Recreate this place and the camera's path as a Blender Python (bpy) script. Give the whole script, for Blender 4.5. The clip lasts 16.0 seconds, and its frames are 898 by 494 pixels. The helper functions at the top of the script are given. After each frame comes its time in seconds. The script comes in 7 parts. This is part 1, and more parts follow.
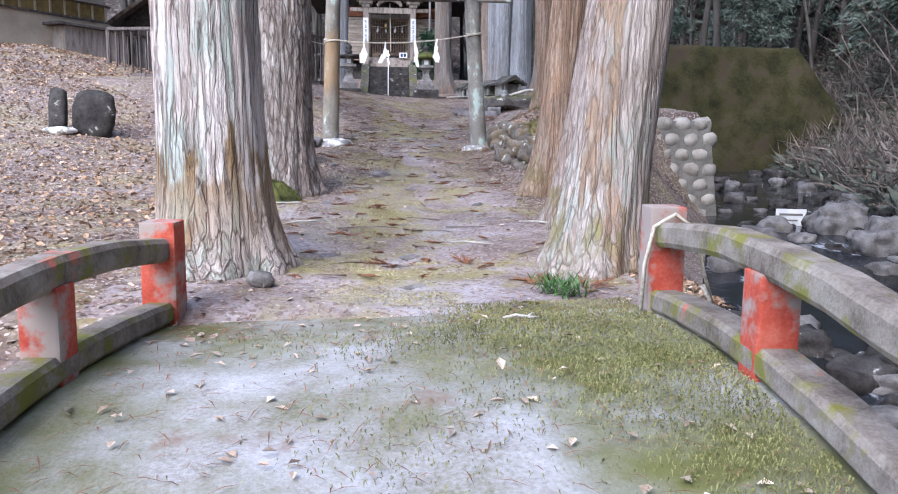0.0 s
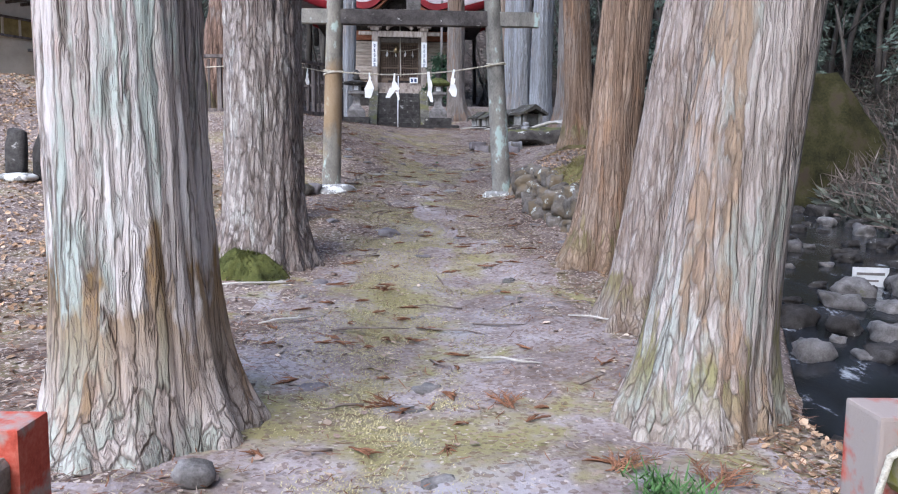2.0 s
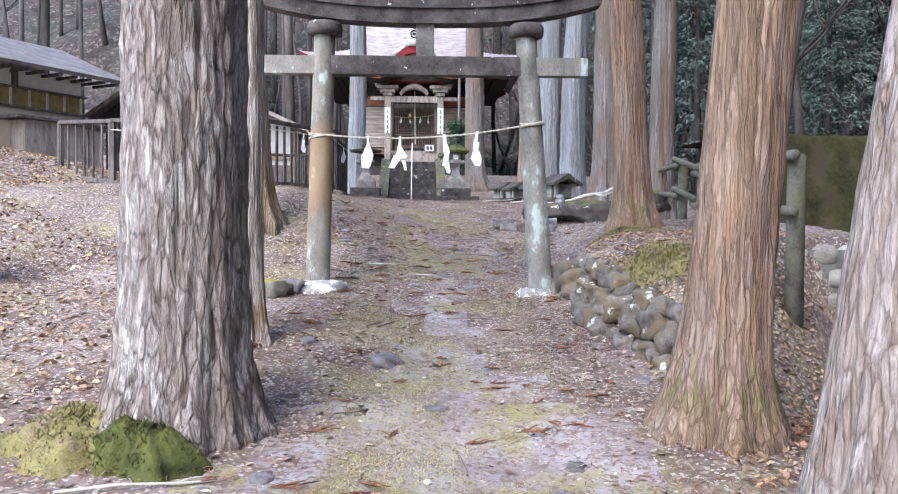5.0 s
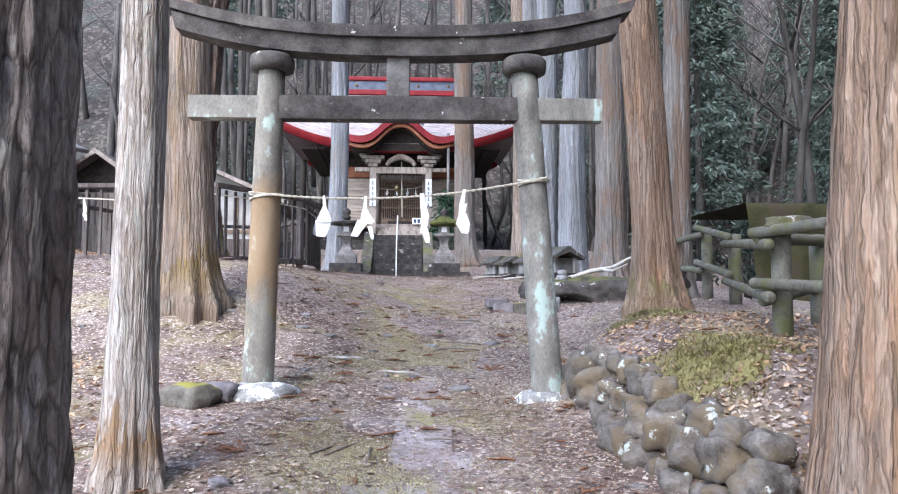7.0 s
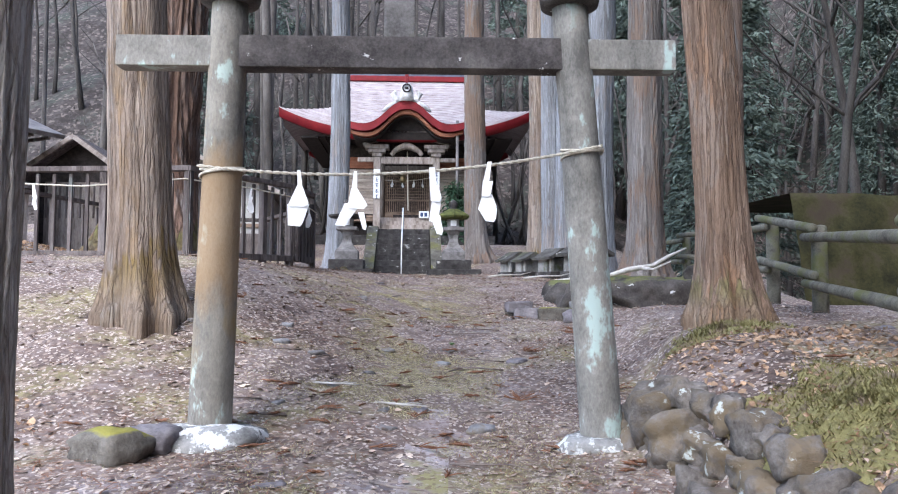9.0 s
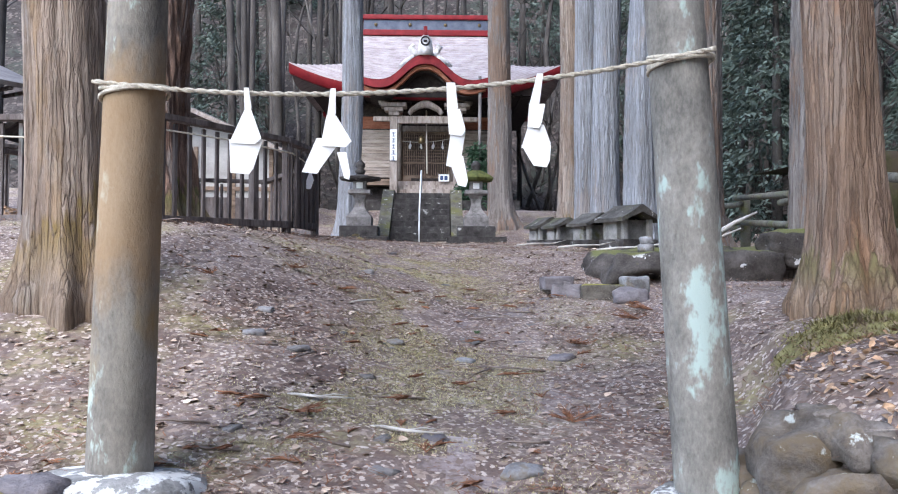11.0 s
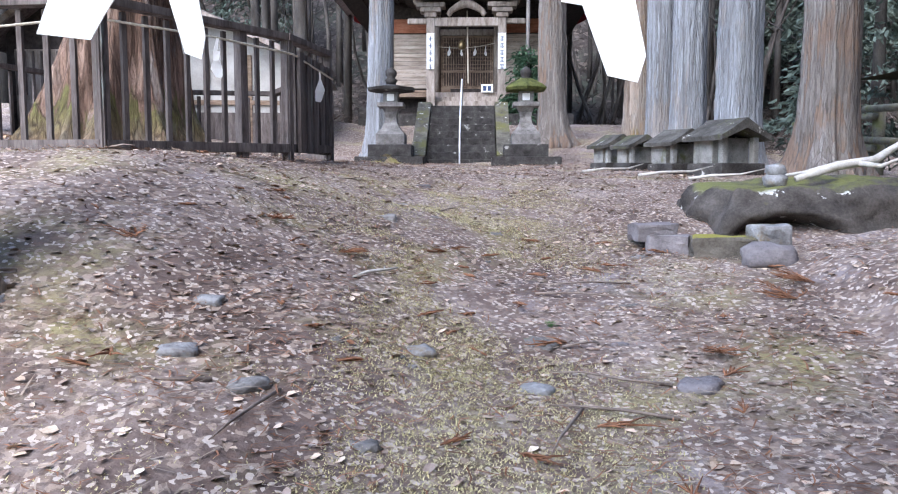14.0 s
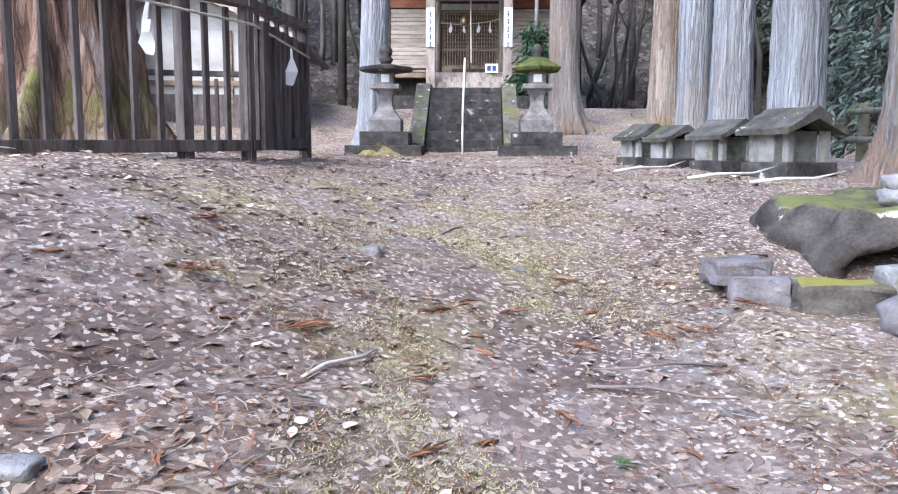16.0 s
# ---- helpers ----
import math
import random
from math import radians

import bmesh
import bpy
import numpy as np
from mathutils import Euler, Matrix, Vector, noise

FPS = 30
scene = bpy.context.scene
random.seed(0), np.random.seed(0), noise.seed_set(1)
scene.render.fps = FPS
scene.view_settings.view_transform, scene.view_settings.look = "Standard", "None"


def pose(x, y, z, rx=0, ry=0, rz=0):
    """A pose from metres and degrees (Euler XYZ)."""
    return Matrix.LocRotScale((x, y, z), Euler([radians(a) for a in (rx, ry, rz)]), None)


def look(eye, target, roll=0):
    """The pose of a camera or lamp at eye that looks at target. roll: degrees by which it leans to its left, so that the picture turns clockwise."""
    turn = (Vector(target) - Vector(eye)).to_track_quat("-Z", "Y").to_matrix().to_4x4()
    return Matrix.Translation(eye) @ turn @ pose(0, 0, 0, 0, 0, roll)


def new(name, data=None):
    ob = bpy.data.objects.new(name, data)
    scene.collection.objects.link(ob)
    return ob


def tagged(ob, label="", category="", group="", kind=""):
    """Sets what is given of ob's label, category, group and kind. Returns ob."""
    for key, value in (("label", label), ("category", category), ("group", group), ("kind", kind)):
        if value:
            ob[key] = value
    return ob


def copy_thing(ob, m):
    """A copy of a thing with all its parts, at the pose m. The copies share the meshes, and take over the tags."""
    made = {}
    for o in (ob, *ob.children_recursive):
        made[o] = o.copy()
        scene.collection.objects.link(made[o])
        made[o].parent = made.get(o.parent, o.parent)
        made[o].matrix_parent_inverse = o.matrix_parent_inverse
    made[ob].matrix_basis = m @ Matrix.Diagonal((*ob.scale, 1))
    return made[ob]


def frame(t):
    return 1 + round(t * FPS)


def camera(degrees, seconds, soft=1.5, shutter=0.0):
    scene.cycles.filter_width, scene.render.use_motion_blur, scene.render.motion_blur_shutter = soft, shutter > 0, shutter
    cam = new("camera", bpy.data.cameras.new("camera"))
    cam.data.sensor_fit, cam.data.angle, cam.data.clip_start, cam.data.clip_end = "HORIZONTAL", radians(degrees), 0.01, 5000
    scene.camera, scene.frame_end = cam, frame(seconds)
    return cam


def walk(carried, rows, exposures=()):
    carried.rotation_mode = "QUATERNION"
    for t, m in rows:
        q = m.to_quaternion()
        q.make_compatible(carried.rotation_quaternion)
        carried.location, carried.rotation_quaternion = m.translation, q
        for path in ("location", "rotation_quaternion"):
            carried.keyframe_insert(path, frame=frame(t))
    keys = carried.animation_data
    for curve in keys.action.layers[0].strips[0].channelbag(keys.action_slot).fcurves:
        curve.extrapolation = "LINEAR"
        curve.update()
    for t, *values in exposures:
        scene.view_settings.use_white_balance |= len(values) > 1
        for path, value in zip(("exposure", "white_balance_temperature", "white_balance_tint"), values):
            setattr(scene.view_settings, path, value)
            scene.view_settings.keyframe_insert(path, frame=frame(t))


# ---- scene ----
cam = camera(60.4, 16.0, soft=1.1)
METRES, EYE, TILT, LEAN, TURN = 16.0, 1.6, 0.0, 0.0, -1.7
ROWS = [
    (0.0, 0.0, 0.0, 0.0, 0.1, -7.98, -0.73),
    (0.5, -0.0001, 0.0334, 0.0041, 0.14, -7.94, -0.74),
    (1.0, -0.003, 0.0669, 0.0128, 0.55, -6.85, -0.56),
    (1.5, -0.0043, 0.0994, 0.0191, 0.65, -6.84, -0.55),
    (2.0, -0.0099, 0.1302, 0.0259, 0.81, -6.52, -0.6),
    (2.5, -0.0106, 0.1609, 0.0305, 1.34, -4.74, -0.19),
    (3.0, -0.0113, 0.1919, 0.0344, 1.49, -2.59, -0.74),
    (3.5, -0.0151, 0.2236, 0.0385, 1.48, -2.4, -0.77),
    (4.0, -0.0166, 0.257, 0.0409, 1.68, -2.07, -0.71),
    (6.5, -0.0151, 0.4279, 0.0452, 2.34, 1.33, -0.11),
    (7.0, -0.0144, 0.4617, 0.0479, 1.46, 4.01, -0.13),
    (7.5, -0.0138, 0.493, 0.0509, 1.45, 4.19, -0.2),
    (8.0, -0.0177, 0.5241, 0.053, 1.46, 4.21, -0.19),
    (10.5, -0.0275, 0.678, 0.0593, 3.19, 1.88, -0.24),
    (11.0, -0.0297, 0.7076, 0.061, 3.49, 1.2, -0.31),
    (11.5, -0.0338, 0.737, 0.0618, 4.09, -0.32, -0.43),
    (12.0, -0.0338, 0.765, 0.0644, 5.1, -3.24, 0.23),
    (12.5, -0.0355, 0.7899, 0.068, 5.75, -4.2, -0.23),
    (13.0, -0.039, 0.8178, 0.0701, 5.77, -4.2, -0.23),
    (13.5, -0.0396, 0.8446, 0.0732, 6.49, -5.2, -0.05),
    (14.0, -0.0462, 0.8711, 0.076, 6.5, -5.2, -0.07),
    (14.5, -0.0504, 0.9007, 0.0752, 6.44, -5.78, -0.0),
    (15.0, -0.0567, 0.9292, 0.0747, 6.62, -6.8, -0.14),
    (15.5, -0.0615, 0.9588, 0.0801, 6.56, -6.73, -0.14),
    (16.0, -0.0615, 0.9883, 0.0902, 6.51, -6.67, -0.25),
]
walk(cam, [(t, pose(0, 0, EYE, TILT, LEAN, TURN) @ pose(METRES * x, METRES * y, METRES * z, 90 + pitch, roll, yaw)) for t, x, y, z, yaw, pitch, roll in ROWS], [(0, 2.1, 6250, 13), (2.5, 1.85, 6250, 11), (4, 2.15, 6350, 11), (7, 2.4, 6250, 10), (8, 2.2, 6250, 10), (11, 2.15, 6300, 10), (14, 2.4, 6250, 10), (16, 2.75, 6250, 10)])

# ---- light ----
world = bpy.data.worlds.new("sky")
scene.world = world
world.use_nodes = True
wn = world.node_tree
sky = wn.nodes.new("ShaderNodeTexSky")
sky.sky_type, sky.sun_disc = "NISHITA", False
sky.sun_elevation, sky.sun_rotation = radians(50), radians(200)
wn.links.new(sky.outputs[0], wn.nodes["Background"].inputs[0])
wn.nodes["Background"].inputs[1].default_value = 0.13
sun_data = bpy.data.lights.new("sun", "SUN")
sun_data.energy, sun_data.angle, sun_data.color = 1.05, radians(50), (1.0, 0.96, 0.95)
sun = new("sun", sun_data)
sun.matrix_world = look((-17, -14, 32), (0, 14, 1))


# ---- materials ----
def mat(name, stops, scale=8.0, stretch=(1, 1, 1), rough=0.85, bump=0.3, fine=60.0, spots=None, metal=0.0, spread=0.0, detail=6.0, second=None, crack=None, foot=None, flecks=None, band=None, top_moss=None):
    """stops: (position, colour) along a coarse noise mixed with a fine one. spots: (colour, scale, from, to). second: (colour, scale, from, to) with vertical stretch."""
    m = bpy.data.materials.new(name)
    m.use_nodes = True
    t = m.node_tree
    n, l = t.nodes, t.links
    b = n["Principled BSDF"]
    b.inputs["Roughness"].default_value = rough
    b.inputs["Metallic"].default_value = metal
    b.inputs["Specular IOR Level"].default_value = 0.25
    co = n.new("ShaderNodeTexCoord")
    mp = n.new("ShaderNodeMapping")
    mp.inputs["Scale"].default_value = stretch
    l.new(co.outputs["Object"], mp.inputs["Vector"])
    info = n.new("ShaderNodeObjectInfo")
    off = n.new("ShaderNodeVectorMath")
    off.operation = "SCALE"
    off.inputs[3].default_value = 17.0
    cx = n.new("ShaderNodeCombineXYZ")
    for k in range(3):
        l.new(info.outputs["Random"], cx.inputs[k])
    l.new(cx.outputs[0], off.inputs[0])
    l.new(off.outputs[0], mp.inputs["Location"])

    def noise_node(s, d=detail, r=0.6):
        x = n.new("ShaderNodeTexNoise")
        x.inputs["Scale"].default_value, x.inputs["Detail"].default_value, x.inputs["Roughness"].default_value = s, d, r
        l.new(mp.outputs[0], x.inputs["Vector"])
        return x

    a, f = noise_node(scale), noise_node(fine, 4.0, 0.7)
    mix = n.new("ShaderNodeMath")
    mix.operation = "MULTIPLY_ADD"
    l.new(f.outputs[0], mix.inputs[0])
    mix.inputs[1].default_value = 0.5
    half = n.new("ShaderNodeMath")
    half.operation = "MULTIPLY_ADD"
    l.new(a.outputs[0], half.inputs[0])
    half.inputs[1].default_value, half.inputs[2].default_value = 1.0, -0.25
    l.new(half.outputs[0], mix.inputs[2])
    ramp = n.new("ShaderNodeValToRGB")
    r = ramp.color_ramp
    while len(r.elements) < len(stops):
        r.elements.new(0.5)
    for e, (p, c) in zip(r.elements, stops):
        e.position, e.color = p, (*c, 1)
    l.new(mix.outputs[0], ramp.inputs[0])
    col = ramp.outputs[0]
    for sp in (spots, second):
        if sp:
            c, s, lo, hi = sp
            q = noise_node(s, 5.0, 0.65)
            mr = n.new("ShaderNodeMapRange")
            mr.inputs[1].default_value, mr.inputs[2].default_value = lo, hi
            l.new(q.outputs[0], mr.inputs[0])
            mx = n.new("ShaderNodeMix")
            mx.data_type = "RGBA"
            l.new(mr.outputs[0], mx.inputs[0])
            l.new(col, mx.inputs[6])
            mx.inputs[7].default_value = (*c, 1)
            col = mx.outputs[2]
    if flecks:
        for sc, rows in flecks:
            vo = n.new("ShaderNodeTexVoronoi")
            vo.inputs["Scale"].default_value = sc
            warp = n.new("ShaderNodeMix")
            warp.data_type = "VECTOR"
            warp.inputs[0].default_value = 0.012
            l.new(mp.outputs[0], warp.inputs[4])
            l.new(f.outputs["Color"], warp.inputs[5])
            l.new(warp.outputs[1], vo.inputs["Vector"])
            sp_ = n.new("ShaderNodeSeparateColor")
            l.new(vo.outputs["Color"], sp_.inputs[0])
            for lo, c, amount, channel in rows:
                gt = n.new("ShaderNodeMapRange")
                gt.inputs[1].default_value, gt.inputs[2].default_value, gt.inputs[4].default_value = lo, lo + 0.03, amount
                l.new(sp_.outputs[channel], gt.inputs[0])
                mx = n.new("ShaderNodeMix")
                mx.data_type = "RGBA"
                l.new(gt.outputs[0], mx.inputs[0])
                l.new(col, mx.inputs[6])
                mx.inputs[7].default_value = (*c, 1)
                col = mx.outputs[2]
    if foot:
        c, top = foot
        sep = n.new("ShaderNodeSeparateXYZ")
        l.new(co.outputs["Object"], sep.inputs[0])
        q = noise_node(3.0, 6.0, 0.7)
        ad = n.new("ShaderNodeMath")
        ad.operation = "MULTIPLY_ADD"
        l.new(q.outputs[0], ad.inputs[0])
        ad.inputs[1].default_value = 4.0
        l.new(sep.outputs[2], ad.inputs[2])
        mr = n.new("ShaderNodeMapRange")
        mr.inputs[1].default_value, mr.inputs[2].default_value = top + 1.35, top + 2.3
        mr.inputs[3].default_value, mr.inputs[4].default_value = 0.65, 0.0
        l.new(ad.outputs[0], mr.inputs[0])
        mx = n.new("ShaderNodeMix")
        mx.data_type = "RGBA"
        l.new(mr.outputs[0], mx.inputs[0])
        l.new(col, mx.inputs[6])
        mx.inputs[7].default_value = (*c, 1)
        col = mx.outputs[2]
    if band:
        c, z0, z1, amount = band
        sep = n.new("ShaderNodeSeparateXYZ")
        l.new(co.outputs["Object"], sep.inputs[0])
        q = noise_node(2.5, 5.0, 0.65)
        ad = n.new("ShaderNodeMath")
        ad.operation = "MULTIPLY_ADD"
        l.new(q.outputs[0], ad.inputs[0])
        ad.inputs[1].default_value = 1.4
        l.new(sep.outputs[2], ad.inputs[2])
        sides = []
        for lo, hi in ((z0 + 0.55, z0 + 0.85), (z1 + 0.85, z1 + 0.55)):
            mr = n.new("ShaderNodeMapRange")
            mr.inputs[1].default_value, mr.inputs[2].default_value = lo, hi
            l.new(ad.outputs[0], mr.inputs[0])
            sides.append(mr)
        both = n.new("ShaderNodeMath")
        both.operation = "MULTIPLY"
        l.new(sides[0].outputs[0], both.inputs[0])
        l.new(sides[1].outputs[0], both.inputs[1])
        part_of = n.new("ShaderNodeMath")
        part_of.operation = "MULTIPLY"
        l.new(both.outputs[0], part_of.inputs[0])
        part_of.inputs[1].default_value = amount
        mx = n.new("ShaderNodeMix")
        mx.data_type = "RGBA"
        l.new(part_of.outputs[0], mx.inputs[0])
        l.new(col, mx.inputs[6])
        mx.inputs[7].default_value = (*c, 1)
        col = mx.outputs[2]
    if top_moss:
        geo_n = n.new("ShaderNodeNewGeometry")
        sep = n.new("ShaderNodeSeparateXYZ")
        l.new(geo_n.outputs["Normal"], sep.inputs[0])
        q = noise_node(3.0, 6.0, 0.65)
        ad = n.new("ShaderNodeMath")
        ad.operation = "MULTIPLY_ADD"
        l.new(q.outputs[0], ad.inputs[0])
        ad.inputs[1].default_value = 1.6
        l.new(sep.outputs[2], ad.inputs[2])
        mr = n.new("ShaderNodeMapRange")
        mr.inputs[1].default_value, mr.inputs[2].default_value = 1.55, 1.8
        l.new(ad.outputs[0], mr.inputs[0])
        mx = n.new("ShaderNodeMix")
        mx.data_type = "RGBA"
        l.new(mr.outputs[0], mx.inputs[0])
        l.new(col, mx.inputs[6])
        mx.inputs[7].default_value = (*top_moss, 1)
        col = mx.outputs[2]
    height = mix.outputs[0]
    if crack:
        c, s, wide, amount = crack
        q = noise_node(s, 4.0, 0.6)
        d = n.new("ShaderNodeMath")
        d.operation = "SUBTRACT"
        l.new(q.outputs[0], d.inputs[0])
        d.inputs[1].default_value = 0.5
        ab = n.new("ShaderNodeMath")
        ab.operation = "ABSOLUTE"
        l.new(d.outputs[0], ab.inputs[0])
        mr = n.new("ShaderNodeMapRange")
        mr.inputs[1].default_value, mr.inputs[2].default_value = 0.0, wide
        mr.inputs[3].default_value, mr.inputs[4].default_value = amount, 0.0
        l.new(ab.outputs[0], mr.inputs[0])
        mx = n.new("ShaderNodeMix")
        mx.data_type = "RGBA"
        l.new(mr.outputs[0], mx.inputs[0])
        l.new(col, mx.inputs[6])
        mx.inputs[7].default_value = (*c, 1)
        col = mx.outputs[2]
        sub = n.new("ShaderNodeMath")
        sub.operation = "MULTIPLY_ADD"
        l.new(mr.outputs[0], sub.inputs[0])
        sub.inputs[1].default_value = -0.7
        l.new(height, sub.inputs[2])
        height = sub.outputs[0]
    if spread:
        hs = n.new("ShaderNodeHueSaturation")
        v = n.new("ShaderNodeMapRange")
        v.inputs[3].default_value, v.inputs[4].default_value = 1 - spread, 1 + spread
        geo = n.new("ShaderNodeNewGeometry")
        add = n.new("ShaderNodeMath")
        add.operation = "ADD"
        l.new(info.outputs["Random"], add.inputs[0])
        l.new(geo.outputs["Random Per Island"], add.inputs[1])
        fr = n.new("ShaderNodeMath")
        fr.operation = "FRACT"
        l.new(add.outputs[0], fr.inputs[0])
        l.new(fr.outputs[0], v.inputs[0])
        l.new(v.outputs[0], hs.inputs["Value"])
        l.new(col, hs.inputs["Color"])
        col = hs.outputs[0]
    l.new(col, b.inputs["Base Color"])
    if bump:
        bp = n.new("ShaderNodeBump")
        bp.inputs["Strength"].default_value, bp.inputs["Distance"].default_value = bump, 0.02
        l.new(height, bp.inputs["Height"])
        l.new(bp.outputs[0], b.inputs["Normal"])
    return m


def bark(name, tones, strip=16.0, tall=0.06, crack=(0.06, 0.045, 0.035), wide=0.09, depth=0.8, tints=(), foot=None, bump=1.0):
    """Bark in long plates: cells stretched along the trunk with dark cracks between them, tinted plate by plate.
    tints: (colour, scale, from, to, amount). foot: (colour, height) of a stain that ends raggedly at that height."""
    m = bpy.data.materials.new(name)
    m.use_nodes = True
    t = m.node_tree
    n, l = t.nodes, t.links
    b = n["Principled BSDF"]
    b.inputs["Roughness"].default_value = 0.92
    b.inputs["Specular IOR Level"].default_value = 0.2
    co, info = n.new("ShaderNodeTexCoord"), n.new("ShaderNodeObjectInfo")

    def vec(op, a, c):
        x = n.new("ShaderNodeVectorMath")
        x.operation = op
        for k, v in enumerate((a, c)):
            if isinstance(v, tuple):
                x.inputs[k].default_value = v
            else:
                l.new(v, x.inputs[k])
        return x.outputs[0]

    def calc(op, a, c, d=0.0):
        x = n.new("ShaderNodeMath")
        x.operation = op
        for k, v in enumerate((a, c, d)):
            if isinstance(v, (int, float)):
                x.inputs[k].default_value = v
            else:
                l.new(v, x.inputs[k])
        return x.outputs[0]

    def span(v, lo, hi, a, c):
        x = n.new("ShaderNodeMapRange")
        for k, q in enumerate((lo, hi, a, c)):
            x.inputs[k + 1].default_value = q
        l.new(v, x.inputs[0])
        return x.outputs[0]

    def grain(v, scale, det=5.0, rough=0.6):
        x = n.new("ShaderNodeTexNoise")
        x.inputs["Scale"].default_value, x.inputs["Detail"].default_value, x.inputs["Roughness"].default_value = scale, det, rough
        l.new(v, x.inputs["Vector"])
        return x

    def blend(f, a, c):
        x = n.new("ShaderNodeMix")
        x.data_type = "RGBA"
        l.new(f, x.inputs[0])
        l.new(a, x.inputs[6])
        x.inputs[7].default_value = (*c, 1)
        return x.outputs[2]

    def cells(v, feature):
        x = n.new("ShaderNodeTexVoronoi")
        x.feature = feature
        x.inputs["Scale"].default_value = 1.0
        l.new(v, x.inputs["Vector"])
        return x

    comb = n.new("ShaderNodeCombineXYZ")
    for k in range(3):
        l.new(calc("MULTIPLY", info.outputs["Random"], 23.0), comb.inputs[k])
    here = vec("ADD", co.outputs["Object"], comb.outputs[0])
    low = vec("MULTIPLY", here, (1, 1, 0.35))
    wob = grain(low, 4.5, 4.0)
    bent = vec("ADD", here, vec("MULTIPLY", vec("SUBTRACT", wob.outputs["Color"], (0.5, 0.5, 0.5)), (0.11, 0.11, 0.5)))
    big = vec("MULTIPLY", bent, (strip, strip, strip * tall))
    edge, plate = cells(big, "DISTANCE_TO_EDGE").outputs["Distance"], cells(big, "F1")
    streak = calc("ABSOLUTE", calc("SUBTRACT", grain(vec("MULTIPLY", bent, (1, 1, tall * 0.8)), strip * 1.15, 4.0, 0.62).outputs[0], 0.5), 0.0)
    broken = span(grain(vec("MULTIPLY", here, (1, 1, 0.25)), 7.0, 4.0).outputs[0], 0.35, 0.6, 0.4, 1.0)
    sep = n.new("ShaderNodeSeparateColor")
    l.new(plate.outputs["Color"], sep.inputs[0])
    fine = grain(vec("MULTIPLY", bent, (1, 1, max(tall, 0.06))), 85.0, 5.0, 0.7).outputs[0]
    wide_n = grain(low, 1.7, 5.0).outputs[0]
    tone = calc("MULTIPLY_ADD", sep.outputs[0], 0.30, calc("MULTIPLY_ADD", fine, 0.75, calc("MULTIPLY_ADD", wide_n, 0.7, -0.40)))
    ramp = n.new("ShaderNodeValToRGB")
    r = ramp.color_ramp
    while len(r.elements) < len(tones):
        r.elements.new(0.5)
    for k, (e, c) in enumerate(zip(r.elements, tones)):
        e.position, e.color = 0.2 + 0.6 * k / (len(tones) - 1), (*c, 1)
    l.new(tone, ramp.inputs[0])
    col = ramp.outputs[0]
    for c, sc, lo, hi, amount in tints:
        v = calc("MULTIPLY_ADD", sep.outputs[1], 0.14, calc("ADD", grain(low, sc, 6.0, 0.65).outputs[0], -0.07))
        col = blend(span(v, lo, hi, 0.0, amount), col, c)
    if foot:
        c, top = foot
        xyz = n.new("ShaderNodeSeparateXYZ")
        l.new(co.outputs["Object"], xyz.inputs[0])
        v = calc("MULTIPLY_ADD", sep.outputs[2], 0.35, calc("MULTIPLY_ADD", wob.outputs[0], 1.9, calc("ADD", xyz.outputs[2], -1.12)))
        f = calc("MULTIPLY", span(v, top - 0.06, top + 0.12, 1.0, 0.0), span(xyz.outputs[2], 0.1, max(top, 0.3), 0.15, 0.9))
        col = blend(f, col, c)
    cut = calc("MULTIPLY", span(edge, 0.0, wide, depth * 0.8, 0.0), broken)
    cut2 = span(streak, 0.0, wide * 0.55, depth * 0.6, 0.0)
    col = blend(cut2, col, tuple(0.6 * q + 0.4 * w for q, w in zip(crack, tones[0])))
    col = blend(cut, col, crack)
    l.new(col, b.inputs["Base Color"])
    h = calc("MULTIPLY_ADD", cut, -0.8, calc("MULTIPLY_ADD", cut2, -0.5, calc("MULTIPLY_ADD", fine, 0.7, calc("MULTIPLY", sep.outputs[0], 0.45))))
    bp = n.new("ShaderNodeBump")
    bp.inputs["Strength"].default_value, bp.inputs["Distance"].default_value = bump, 0.025
    l.new(h, bp.inputs["Height"])
    l.new(bp.outputs[0], b.inputs["Normal"])
    return m


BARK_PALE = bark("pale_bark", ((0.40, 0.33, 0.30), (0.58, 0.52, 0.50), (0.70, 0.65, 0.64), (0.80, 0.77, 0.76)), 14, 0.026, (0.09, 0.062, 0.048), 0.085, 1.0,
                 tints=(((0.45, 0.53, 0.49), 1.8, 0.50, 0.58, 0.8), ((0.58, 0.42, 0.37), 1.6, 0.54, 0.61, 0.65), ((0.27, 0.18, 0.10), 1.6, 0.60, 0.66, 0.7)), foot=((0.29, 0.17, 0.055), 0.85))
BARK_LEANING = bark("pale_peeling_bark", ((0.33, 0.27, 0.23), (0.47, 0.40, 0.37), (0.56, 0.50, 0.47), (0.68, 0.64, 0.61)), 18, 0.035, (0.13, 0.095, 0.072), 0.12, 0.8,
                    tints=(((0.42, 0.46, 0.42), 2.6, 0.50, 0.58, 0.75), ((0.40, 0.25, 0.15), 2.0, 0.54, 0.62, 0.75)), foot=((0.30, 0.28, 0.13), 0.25))
